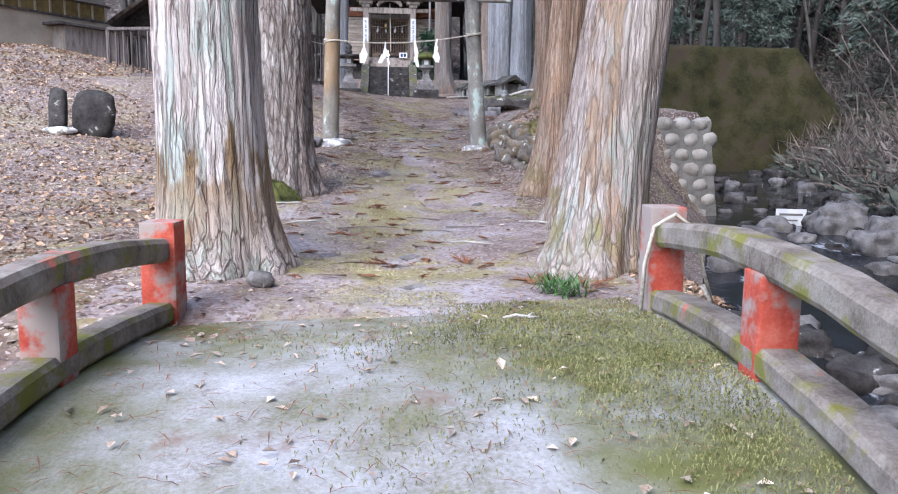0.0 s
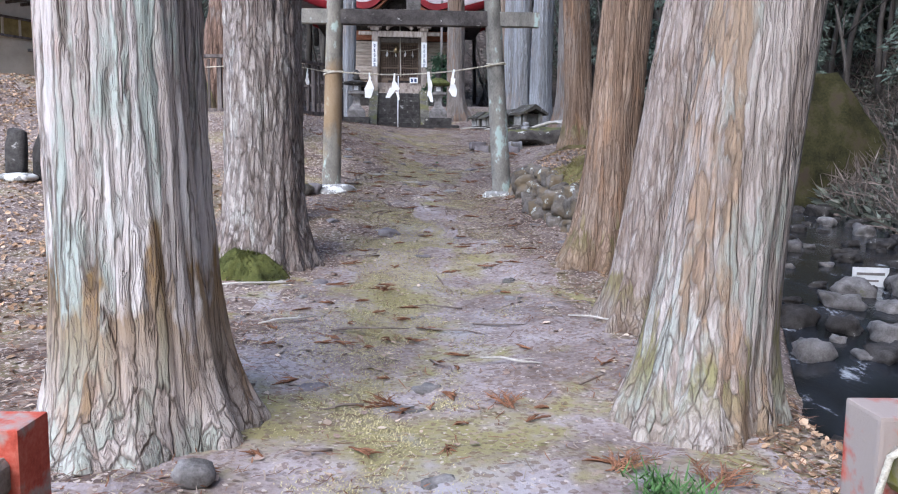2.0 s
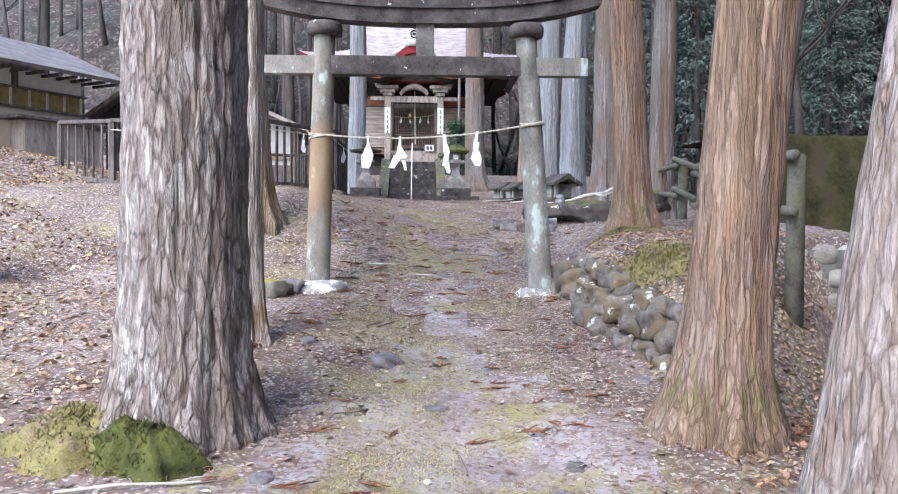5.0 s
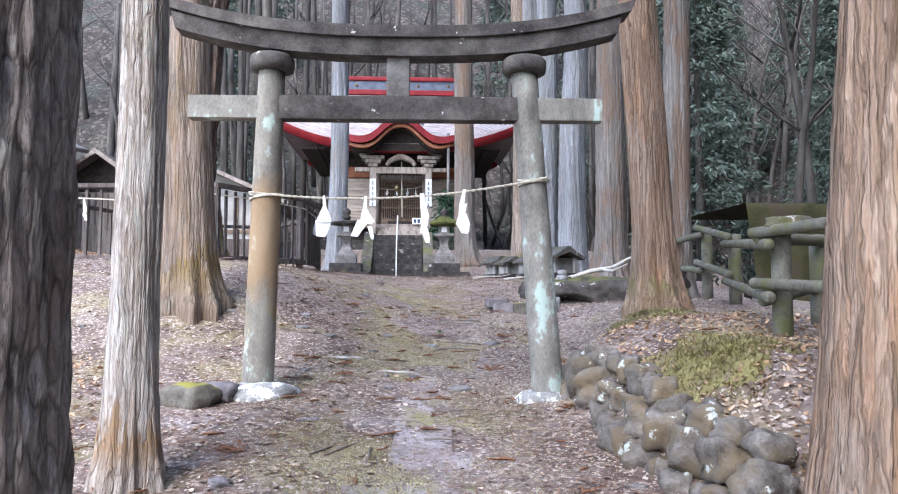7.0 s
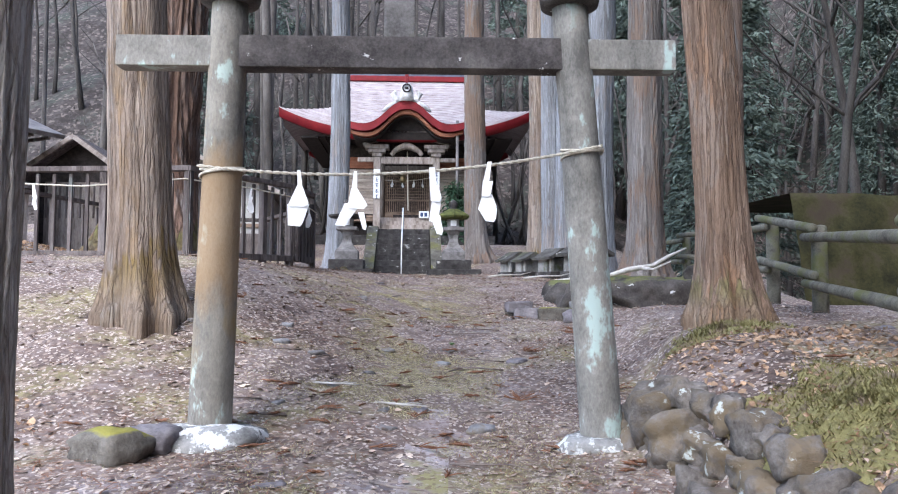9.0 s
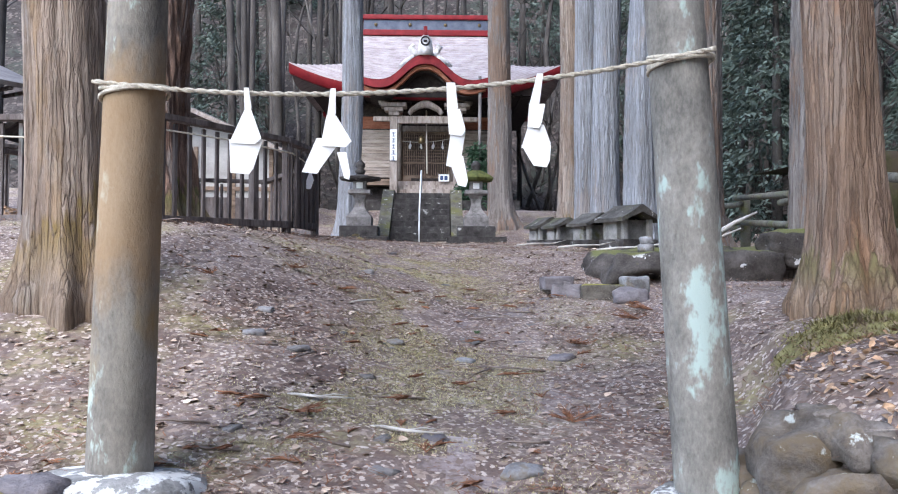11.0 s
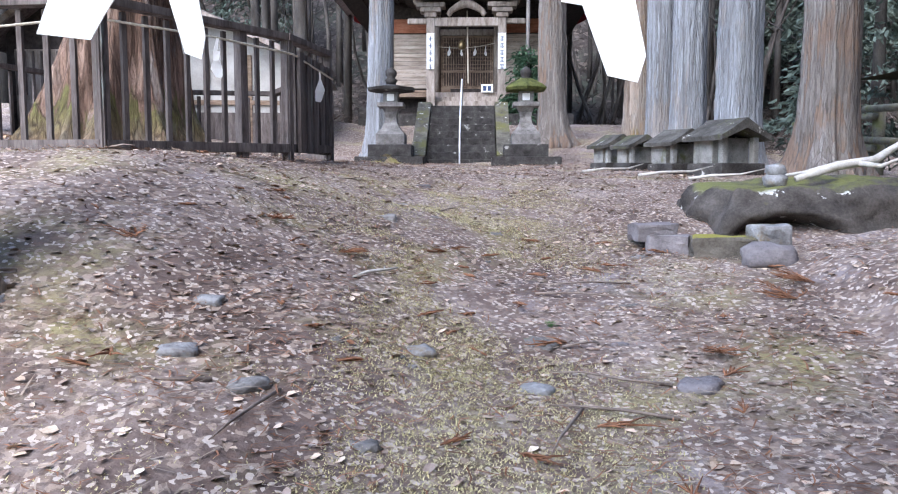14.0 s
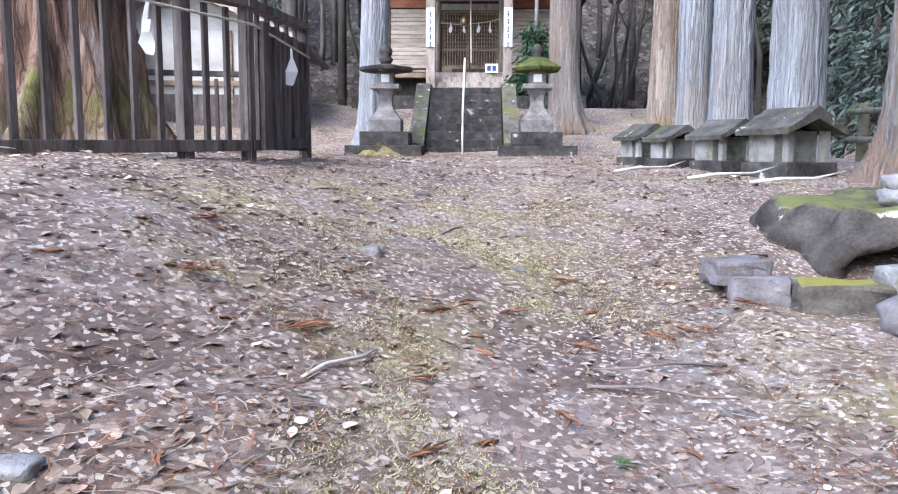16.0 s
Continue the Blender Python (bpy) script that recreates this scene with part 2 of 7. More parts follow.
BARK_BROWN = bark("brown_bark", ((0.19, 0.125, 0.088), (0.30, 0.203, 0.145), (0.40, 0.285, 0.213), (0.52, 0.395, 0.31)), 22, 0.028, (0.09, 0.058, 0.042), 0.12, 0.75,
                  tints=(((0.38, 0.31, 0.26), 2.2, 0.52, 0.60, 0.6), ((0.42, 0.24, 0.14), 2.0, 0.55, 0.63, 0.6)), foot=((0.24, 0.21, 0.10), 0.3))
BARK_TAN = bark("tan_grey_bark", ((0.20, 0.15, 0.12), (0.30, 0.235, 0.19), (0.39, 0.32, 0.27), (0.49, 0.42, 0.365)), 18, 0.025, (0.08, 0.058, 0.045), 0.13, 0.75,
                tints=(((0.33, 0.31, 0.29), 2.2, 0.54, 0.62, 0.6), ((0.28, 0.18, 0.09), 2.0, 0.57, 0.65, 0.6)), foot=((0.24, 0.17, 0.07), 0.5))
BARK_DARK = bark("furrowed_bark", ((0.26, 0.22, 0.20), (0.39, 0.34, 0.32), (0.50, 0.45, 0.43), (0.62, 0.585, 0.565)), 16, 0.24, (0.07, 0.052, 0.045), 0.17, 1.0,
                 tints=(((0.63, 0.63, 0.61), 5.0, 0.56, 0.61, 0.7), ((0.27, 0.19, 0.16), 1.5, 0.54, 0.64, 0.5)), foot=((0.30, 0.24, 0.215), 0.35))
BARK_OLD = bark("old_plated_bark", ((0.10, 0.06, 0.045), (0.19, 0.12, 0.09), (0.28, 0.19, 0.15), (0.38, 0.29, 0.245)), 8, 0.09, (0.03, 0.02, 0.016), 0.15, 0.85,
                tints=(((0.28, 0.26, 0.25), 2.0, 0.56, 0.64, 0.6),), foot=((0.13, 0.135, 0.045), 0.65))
BARK_BLUE = bark("blue_grey_bark", ((0.18, 0.178, 0.187), (0.265, 0.275, 0.30), (0.34, 0.357, 0.395), (0.43, 0.455, 0.50)), 20, 0.022, (0.14, 0.135, 0.135), 0.11, 0.6,
                 tints=(((0.33, 0.27, 0.235), 1.8, 0.57, 0.66, 0.6),))
BARK_GREY = bark("grey_brown_bark", ((0.15, 0.13, 0.118), (0.215, 0.19, 0.175), (0.275, 0.25, 0.235), (0.36, 0.335, 0.32)), 20, 0.025, (0.10, 0.085, 0.08), 0.11, 0.6,
                 tints=(((0.25, 0.16, 0.11), 1.5, 0.52, 0.58, 0.7),))
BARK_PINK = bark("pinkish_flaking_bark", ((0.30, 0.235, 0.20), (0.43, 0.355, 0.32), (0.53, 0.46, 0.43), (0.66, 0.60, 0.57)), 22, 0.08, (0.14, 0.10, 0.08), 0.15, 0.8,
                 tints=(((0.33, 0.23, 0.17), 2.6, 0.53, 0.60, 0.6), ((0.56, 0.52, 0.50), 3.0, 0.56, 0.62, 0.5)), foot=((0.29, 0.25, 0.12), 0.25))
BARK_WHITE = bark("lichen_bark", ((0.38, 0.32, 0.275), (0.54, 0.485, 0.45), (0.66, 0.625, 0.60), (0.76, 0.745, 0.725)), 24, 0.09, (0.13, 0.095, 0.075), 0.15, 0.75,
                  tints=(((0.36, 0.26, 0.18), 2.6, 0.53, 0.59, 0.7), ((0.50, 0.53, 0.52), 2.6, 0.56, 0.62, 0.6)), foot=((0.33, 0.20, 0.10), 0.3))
MOSS = mat("moss", [(0.3, (0.03, 0.035, 0.012)), (0.5, (0.075, 0.085, 0.025)), (0.72, (0.14, 0.145, 0.045))], 6, bump=1.0, fine=90, rough=0.95)
DIRT = mat("leafy_earth", [(0.30, (0.065, 0.046, 0.04)), (0.42, (0.13, 0.095, 0.084)), (0.55, (0.20, 0.156, 0.14)), (0.72, (0.31, 0.262, 0.243))], 1.1, bump=0.9, fine=22, rough=0.95, detail=12,
           spots=((0.27, 0.235, 0.12), 0.9, 0.50, 0.68), second=((0.33, 0.30, 0.315), 0.6, 0.60, 0.76),
           flecks=((26, ((0.76, (0.15, 0.10, 0.08), 0.6, 0), (0.80, (0.36, 0.285, 0.235), 0.7, 1))), (48, ((0.76, (0.13, 0.095, 0.08), 0.5, 0), (0.86, (0.52, 0.45, 0.40), 0.85, 1)))))
EARTH = mat("trodden_earth", [(0.30, (0.16, 0.125, 0.115)), (0.44, (0.25, 0.205, 0.195)), (0.56, (0.33, 0.285, 0.285)), (0.72, (0.44, 0.40, 0.41))], 1.4, bump=0.9, fine=22, rough=0.95, detail=12,
            spots=((0.28, 0.25, 0.125), 1.1, 0.50, 0.62), second=((0.38, 0.36, 0.385), 0.8, 0.56, 0.70),
            flecks=((30, ((0.86, (0.15, 0.095, 0.07), 0.6, 0), (0.93, (0.34, 0.26, 0.21), 0.6, 1))), (52, ((0.84, (0.13, 0.095, 0.08), 0.5, 0), (0.96, (0.52, 0.45, 0.40), 0.8, 1)))))
DECK = mat("mossy_bridge_deck", [(0.3, (0.17, 0.17, 0.10)), (0.46, (0.32, 0.31, 0.295)), (0.6, (0.43, 0.43, 0.445)), (0.8, (0.57, 0.58, 0.63))], 1.3, bump=0.6, fine=50, rough=0.95,
           spots=((0.15, 0.155, 0.055), 0.6, 0.42, 0.62), second=((0.24, 0.18, 0.14), 1.6, 0.6, 0.7))
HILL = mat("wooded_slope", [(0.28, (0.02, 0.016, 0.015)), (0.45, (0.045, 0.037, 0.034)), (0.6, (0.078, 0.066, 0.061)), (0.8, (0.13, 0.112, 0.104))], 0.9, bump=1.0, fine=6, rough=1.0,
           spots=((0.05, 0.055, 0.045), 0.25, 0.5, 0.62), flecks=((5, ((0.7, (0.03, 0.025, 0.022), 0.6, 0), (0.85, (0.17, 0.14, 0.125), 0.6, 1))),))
STONE = mat("grey_stone", [(0.3, (0.09, 0.085, 0.08)), (0.5, (0.18, 0.17, 0.168)), (0.75, (0.30, 0.29, 0.285))], 5, bump=0.8, fine=50, rough=0.9, spots=((0.12, 0.12, 0.06), 3.0, 0.6, 0.72), spread=0.12)
STONE_DARK = mat("dark_stone", [(0.3, (0.02, 0.018, 0.017)), (0.5, (0.05, 0.046, 0.045)), (0.75, (0.10, 0.095, 0.09))], 5, bump=0.8, fine=50, rough=0.9, spots=((0.4, 0.4, 0.385), 5.0, 0.64, 0.68), spread=0.12)
STONE_LICHEN = mat("lichen_stone", [(0.3, (0.12, 0.12, 0.115)), (0.5, (0.27, 0.27, 0.265)), (0.75, (0.40, 0.39, 0.38))], 5, bump=0.9, fine=45, rough=0.95, spots=((0.68, 0.69, 0.68), 6.0, 0.50, 0.54), spread=0.1)
COBBLE = mat("masonry_cobble", [(0.3, (0.24, 0.22, 0.19)), (0.5, (0.40, 0.37, 0.33)), (0.75, (0.52, 0.50, 0.46))], 4, bump=0.6, fine=40, rough=0.9, spread=0.2)
TORII_POST = mat("torii_post_stone", [(0.3, (0.13, 0.12, 0.11)), (0.46, (0.215, 0.20, 0.175)), (0.6, (0.28, 0.26, 0.225)), (0.8, (0.36, 0.34, 0.30))], 4, (1, 1, 0.5), bump=0.5, fine=55, rough=0.9,
                 spots=((0.42, 0.50, 0.46), 5.0, 0.60, 0.66), second=((0.30, 0.22, 0.12), 1.5, 0.55, 0.66), band=((0.33, 0.205, 0.095), 1.0, 2.1, 0.6))
TORII_POST_GREEN = mat("lichened_post_stone", [(0.3, (0.13, 0.125, 0.115)), (0.46, (0.22, 0.21, 0.19)), (0.6, (0.30, 0.285, 0.26)), (0.8, (0.38, 0.365, 0.335))], 4, (1, 1, 0.5), bump=0.5, fine=55, rough=0.9,
                       spots=((0.42, 0.52, 0.49), 4.0, 0.545, 0.60), second=((0.20, 0.16, 0.12), 2.0, 0.58, 0.68))
HOKORA_STONE = mat("pale_shrine_stone", [(0.3, (0.14, 0.14, 0.13)), (0.5, (0.26, 0.255, 0.245)), (0.75, (0.38, 0.375, 0.36))], 5, bump=0.7, fine=50, rough=0.92, spots=((0.13, 0.135, 0.07), 3.0, 0.58, 0.7), spread=0.12)
TORII_BEAM = mat("torii_beam_stone", [(0.3, (0.04, 0.035, 0.035)), (0.5, (0.092, 0.082, 0.08)), (0.75, (0.18, 0.165, 0.155))], 4, bump=0.8, fine=50, rough=0.92, spots=((0.62, 0.61, 0.59), 4.5, 0.635, 0.66))
RED = mat("weathered_red_paint", [(0.3, (0.30, 0.045, 0.03)), (0.5, (0.48, 0.085, 0.055)), (0.75, (0.58, 0.17, 0.12))], 5, bump=0.4, fine=50, rough=0.8, spots=((0.36, 0.30, 0.275), 2.6, 0.47, 0.56))
RAILWOOD = mat("mossy_rail_concrete", [(0.3, (0.12, 0.096, 0.08)), (0.5, (0.245, 0.21, 0.182)), (0.75, (0.37, 0.335, 0.30))], 5, bump=0.7, fine=60, rough=0.95, spots=((0.20, 0.19, 0.05), 3.5, 0.52, 0.62), second=((0.50, 0.16, 0.11), 3.0, 0.63, 0.68))
WOOD_DARK = mat("dark_fence_wood", [(0.3, (0.045, 0.037, 0.036)), (0.5, (0.105, 0.088, 0.085)), (0.75, (0.19, 0.168, 0.162))], 9, (1, 1, 0.15), bump=0.6, fine=60, spots=((0.20, 0.24, 0.23), 3.0, 0.64, 0.72), spread=0.15)
WOOD_GREY = mat("grey_shrine_wood", [(0.3, (0.13, 0.105, 0.09)), (0.5, (0.27, 0.23, 0.205)), (0.75, (0.40, 0.36, 0.335))], 8, (1, 1, 0.2), bump=0.5, fine=50, spread=0.12)
WOOD_BROWN = mat("brown_shrine_wood", [(0.3, (0.08, 0.055, 0.04)), (0.5, (0.19, 0.135, 0.10)), (0.75, (0.31, 0.24, 0.19))], 8, (0.2, 1, 1), bump=0.5, fine=50, spread=0.15)
WOOD_BLACK = mat("near_black_wood", [(0.3, (0.015, 0.012, 0.012)), (0.7, (0.055, 0.045, 0.042))], 8, bump=0.4, fine=50)
LOG = mat("mossy_log", [(0.3, (0.075, 0.07, 0.056)), (0.5, (0.15, 0.142, 0.115)), (0.75, (0.24, 0.23, 0.195))], 6, bump=0.7, fine=50, spots=((0.11, 0.115, 0.05), 3, 0.50, 0.64))
PLASTER = mat("beige_plaster", [(0.3, (0.36, 0.30, 0.235)), (0.6, (0.47, 0.40, 0.32)), (0.8, (0.53, 0.46, 0.38))], 1.5, bump=0.2, fine=60, rough=0.9, spread=0.05)
ROOF = mat("pale_shingle", [(0.3, (0.25, 0.21, 0.215)), (0.5, (0.38, 0.335, 0.345)), (0.75, (0.48, 0.45, 0.46))], 2.0, (1, 3, 1), bump=0.3, fine=30, rough=0.6, spread=0.06)
ROOF_RED = mat("dark_red_eave", [(0.3, (0.13, 0.008, 0.012)), (0.6, (0.22, 0.014, 0.02)), (0.8, (0.28, 0.03, 0.034))], 3, bump=0.1, fine=40, rough=0.5)
BLUE = mat("blue_grey_ridge_metal", [(0.3, (0.07, 0.085, 0.125)), (0.7, (0.13, 0.15, 0.20))], 3, bump=0.1, fine=40, rough=0.5)
GOLD = mat("tarnished_brass", [(0.3, (0.10, 0.075, 0.04)), (0.7, (0.22, 0.17, 0.10))], 9, rough=0.4, bump=0.1, metal=0.8)
PAPER = mat("white_paper", [(0.3, (0.90, 0.90, 0.90)), (0.7, (0.94, 0.94, 0.94))], 9, rough=0.9, bump=0.05)
ROPE = mat("straw_rope", [(0.3, (0.36, 0.32, 0.26)), (0.6, (0.60, 0.56, 0.48)), (0.8, (0.70, 0.67, 0.60))], 40, rough=0.95, bump=0.5, fine=150)
WHITE = mat("white_board", [(0.3, (0.66, 0.68, 0.70)), (0.7, (0.80, 0.81, 0.82))], 5, rough=0.6, bump=0.05)
INK = mat("blue_black_ink", [(0.3, (0.03, 0.05, 0.12)), (0.7, (0.05, 0.08, 0.17))], 9, rough=0.7, bump=0)
TIN = mat("dull_roof_tin", [(0.3, (0.10, 0.09, 0.09)), (0.6, (0.20, 0.185, 0.18)), (0.8, (0.30, 0.28, 0.27))], 2, rough=0.6, bump=0.2, fine=30)
LEAF = mat("dry_leaf", [(0.3, (0.31, 0.22, 0.16)), (0.5, (0.46, 0.365, 0.29)), (0.75, (0.64, 0.55, 0.47))], 3, rough=0.8, bump=0.1, spread=0.45)
NEEDLE = mat("dead_cedar_needles", [(0.3, (0.15, 0.07, 0.04)), (0.7, (0.30, 0.15, 0.09))], 3, rough=0.95, bump=0.0, spread=0.35)
# needle green lightened and blued: the haze over the far slope is in the colour
GREEN = mat("hazed_evergreen_needles", [(0.3, (0.06, 0.08, 0.066)), (0.55, (0.12, 0.155, 0.132)), (0.8, (0.20, 0.24, 0.205))], 2, rough=0.9, bump=0.0, spread=0.35)
FRESH = mat("fresh_sprig", [(0.3, (0.04, 0.10, 0.03)), (0.7, (0.12, 0.24, 0.08))], 3, rough=0.8, bump=0.0, spread=0.3)
TWIG = mat("bare_twig", [(0.3, (0.13, 0.10, 0.09)), (0.7, (0.30, 0.25, 0.22))], 5, rough=0.95, bump=0.2)
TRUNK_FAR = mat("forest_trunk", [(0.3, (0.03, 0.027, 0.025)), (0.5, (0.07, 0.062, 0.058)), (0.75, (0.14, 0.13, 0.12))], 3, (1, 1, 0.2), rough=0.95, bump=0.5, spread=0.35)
# the pale last stop paints bluish-white glints into the dark water colour
WATER = mat("stream_water_painted_glints", [(0.35, (0.012, 0.013, 0.014)), (0.62, (0.03, 0.035, 0.045)), (0.72, (0.45, 0.48, 0.52))], 2.2, (1, 0.5, 1), rough=0.08, bump=0.6, fine=9)
# door boards behind the lattice: the shade there is put into this near-black colour
DOOR_SHADE = mat("door_shadow_wood", [(0.3, (0.03, 0.022, 0.02)), (0.7, (0.07, 0.05, 0.045))], 6, rough=0.9, bump=0.2)


# ---- building helpers ----
def smooth(a, b, x):
    u = max(0.0, min(1.0, (x - a) / (b - a)))
    return u * u * (3 - 2 * u)


def mesh(name, verts, faces, material, shade=True):
    me = bpy.data.meshes.new(name)
    me.from_pydata(verts, [], faces)
    me.materials.append(material)
    if shade:
        me.polygons.foreach_set("use_smooth", [True] * len(me.polygons))
    me.update()
    return me


def part(name, data, material=None, parent=None, label="", m=None):
    """Link a bmesh or a mesh as one object, under a thing or a part when one is given."""
    if isinstance(data, bmesh.types.BMesh):
        me = bpy.data.meshes.new(name)
        data.to_mesh(me)
        data.free()
        me.materials.append(material)
        data = me
    ob = new(name, data)
    if parent:
        ob.parent = parent
    if m is not None:
        ob.matrix_local = m
    if label:
        ob["label"] = label
    return ob


def thing(name, m, label, category, group="", kind=""):
    ob = new(name)
    ob.matrix_world = m
    ob.empty_display_size = 0.1
    return tagged(ob, label, category, group, kind)


def box(bm, lo, hi, bevel=0.0, m=None):
    """A box between two corners added to bm."""
    r = bmesh.ops.create_cube(bm, size=1.0)
    vs = r["verts"]
    c, s = [(a + b) / 2 for a, b in zip(lo, hi)], [b - a for a, b in zip(lo, hi)]
    for v in vs:
        v.co = Vector((c[0] + v.co.x * s[0], c[1] + v.co.y * s[1], c[2] + v.co.z * s[2]))
    if m is not None:
        bmesh.ops.transform(bm, matrix=m, verts=vs)
    if bevel:
        es = {e for v in vs for e in v.link_edges}
        bmesh.ops.bevel(bm, geom=list(es), offset=bevel, segments=2, affect="EDGES", profile=0.7)


def boxes(*items, bevel=0.01):
    bm = bmesh.new()
    for lo, hi in items:
        box(bm, lo, hi, bevel)
    return bm


def lathe(profile, sides=24, power=2.0):
    """A turned (or, with few sides, faceted) body from (radius, z) pairs."""
    verts, faces = [], []
    for r, z in profile:
        for i in range(sides):
            a = 2 * math.pi * (i + 0.5) / sides
            verts.append((r * math.cos(a), r * math.sin(a), z))
    for j in range(len(profile) - 1):
        for i in range(sides):
            k = (i + 1) % sides
            faces.append((j * sides + i, j * sides + k, (j + 1) * sides + k, (j + 1) * sides + i))
    faces.append(tuple(reversed(range(sides))))
    faces.append(tuple(range((len(profile) - 1) * sides, len(profile) * sides)))
    return verts, faces


def tube(points, radii, sides=8, cap=True):
    """Verts and faces of a round tube along points."""
    verts, faces = [], []
    n = len(points)
    for i, p in enumerate(points):
        d = (Vector(points[min(i + 1, n - 1)]) - Vector(points[max(i - 1, 0)])).normalized()
        side = d.cross(Vector((0.13, 0.31, 0.94)))
        if side.length < 0.05:
            side = d.cross(Vector((1, 0, 0)))
        side.normalize()
        up = side.cross(d)
        r = float(radii[i] if isinstance(radii, (list, tuple)) else radii)
        for k in range(sides):
            a = 2 * math.pi * k / sides
            verts.append(tuple(Vector(p) + r * (math.cos(a) * side + math.sin(a) * up)))
    for i in range(n - 1):
        for k in range(sides):
            q = (k + 1) % sides
            faces.append((i * sides + k, i * sides + q, (i + 1) * sides + q, (i + 1) * sides + k))
    if cap:
        faces.append(tuple(reversed(range(sides))))
        faces.append(tuple(range((n - 1) * sides, n * sides)))
    return verts, faces


def join(*pieces):
    verts, faces = [], []
    for v, f in pieces:
        o = len(verts)
        verts += list(v)
        faces += [tuple(i + o for i in q) for q in f]
    return verts, faces


def rock(size, seed, rough=0.25, cut=2, flat=0.0):
    """A worn stone of that size, its middle at the origin."""
    rnd = random.Random(seed)
    bm = bmesh.new()
    bmesh.ops.create_icosphere(bm, subdivisions=cut, radius=0.5)
    o = Vector((rnd.uniform(-9, 9), rnd.uniform(-9, 9), rnd.uniform(-9, 9)))
    for v in bm.verts:
        c = v.co.copy()
        sq = max(abs(c.x), abs(c.y), abs(c.z))
        c = c.lerp(c * (0.42 / sq), 0.35 + flat)
        c *= 1 + rough * noise.noise(c * 2.6 + o) + rough * 0.5 * noise.noise(c * 6 + o)
        v.co = Vector((c.x * size[0], c.y * size[1], c.z * size[2]))
    for f in bm.faces:
        f.smooth = cut > 2
    return bm


# ---- the lie of the land ----
PATH_Y = (-30, -8, 0, 4.5, 6.8, 9.6, 12, 13.5, 15, 16.6, 19.2, 22, 24, 28, 32, 34, 38, 48, 54, 80, 140)
PATH_Z = (-0.6, -0.5, 0.25, 0.52, 0.57, 0.77, 1.05, 1.27, 1.47, 1.7, 2.07, 2.5, 2.8, 2.98, 3.08, 3.4, 4.4, 4.8, 8.0, 31, 85)
BED_Y = (-30, 2, 12, 15, 25, 40, 54, 80, 140)
BED_Z = (-1.6, -0.95, -0.1, 0.1, 0.35, 1.5, 6, 31, 85)


def stream_x(y):
    """The middle of the stream, which bends round under the bridge."""
    return float(np.interp(y, (-10, 1.0, 2.5, 5, 8.2, 14, 23, 30, 60), (-16, -1.0, 2.6, 4.0, 5.0, 7.2, 9.6, 11, 14)))


def ground_z(x, y, fine=True):
    z = float(np.interp(y, PATH_Y, PATH_Z))
    bed = float(np.interp(y, BED_Y, BED_Z))
    if x < -5.0:
        z += 0.25 * min(6.0, -5.0 - x) * smooth(9, 18, y) * (1 - 0.5 * smooth(22, 28, y))
    if x < -0.2:
        z += max(0.0, 3.06 - z) * (1 - smooth(-8.0, -11.0, x)) * smooth(-0.2, -3.7, x) * smooth(14.5, 20.8, y) * (1 - smooth(26, 31, y))
    edge = float(np.interp(y, (12, 12.6, 13.2, 14, 15, 15.6, 16.4, 18), (1.85, 1.62, 1.5, 1.45, 1.3, 1.4, 1.75, 1.8)))
    z += float(np.interp(y, (11.3, 13, 16.4, 19, 19.8, 20.7), (0, 0.8, 0.58, 0.35, 0.2, 0))) * (0.6 * smooth(edge - 0.15, edge + 0.25, x) + 0.4 * smooth(edge, edge + 0.9, x))
    z -= 0.12 * math.exp(-((x - 1.7) / 0.7) ** 2 - ((y - 20.7) / 0.6) ** 2)
    z -= 0.10 * math.exp(-((x + 0.2 - 0.02 * y) / 0.9) ** 2) * smooth(5, 8, y) * (1 - smooth(20, 24, y))
    right = 2.0 + 0.9 * smooth(11.0, 13.5, y) + 2.5 * smooth(14.5, 15.4, y)
    c = stream_x(y)
    half = 1.7
    if y < 6.5:
        near = abs(x - c) if y > 2.5 else 99
        low = smooth(5.0, 3.0, y) if x < 2 else 1.0
        z = z + (min(z, bed) - z) * max(low, 0)
    if x > right:
        z += (bed - z) * smooth(right, max(right + 0.5, c - half), x)
    if x > c + half:
        z = bed + 1.1 * (x - c - half) * (0.45 + 0.55 * smooth(c + 4, c + 14, x))
    if fine:
        z += 0.045 * noise.noise(Vector((x * 0.9, y * 0.9, 3.1))) + 0.03 * noise.noise(Vector((x * 2.7, y * 2.7, 8.0)))
        far = smooth(46, 60, y) + smooth(12, 20, x) + smooth(16, 24, -x)
        z += min(far, 1) * 1.6 * noise.noise(Vector((x * 0.12, y * 0.12, 1.0)))
    return z


def grid_lines(stops):
    out = []
    for a, b, step in stops:
        out += list(np.arange(a, b, step))
    return out + [stops[-1][1]]


def bare(x, y):
    """How trodden the earth is: most on the path near the bridge."""
    w = float(np.interp(y, (4, 8, 11, 13, 16, 24), (2.4, 1.9, 1.2, 0.5, 0.35, 0.3)))
    return math.exp(-((x + 0.02 * y - 0.1) / w) ** 2) * float(np.interp(y, (4, 10, 14, 17), (1.15, 1.0, 0.6, 0.3))) + 0.25 * noise.noise(Vector((x * 0.8, y * 0.8, 5)))


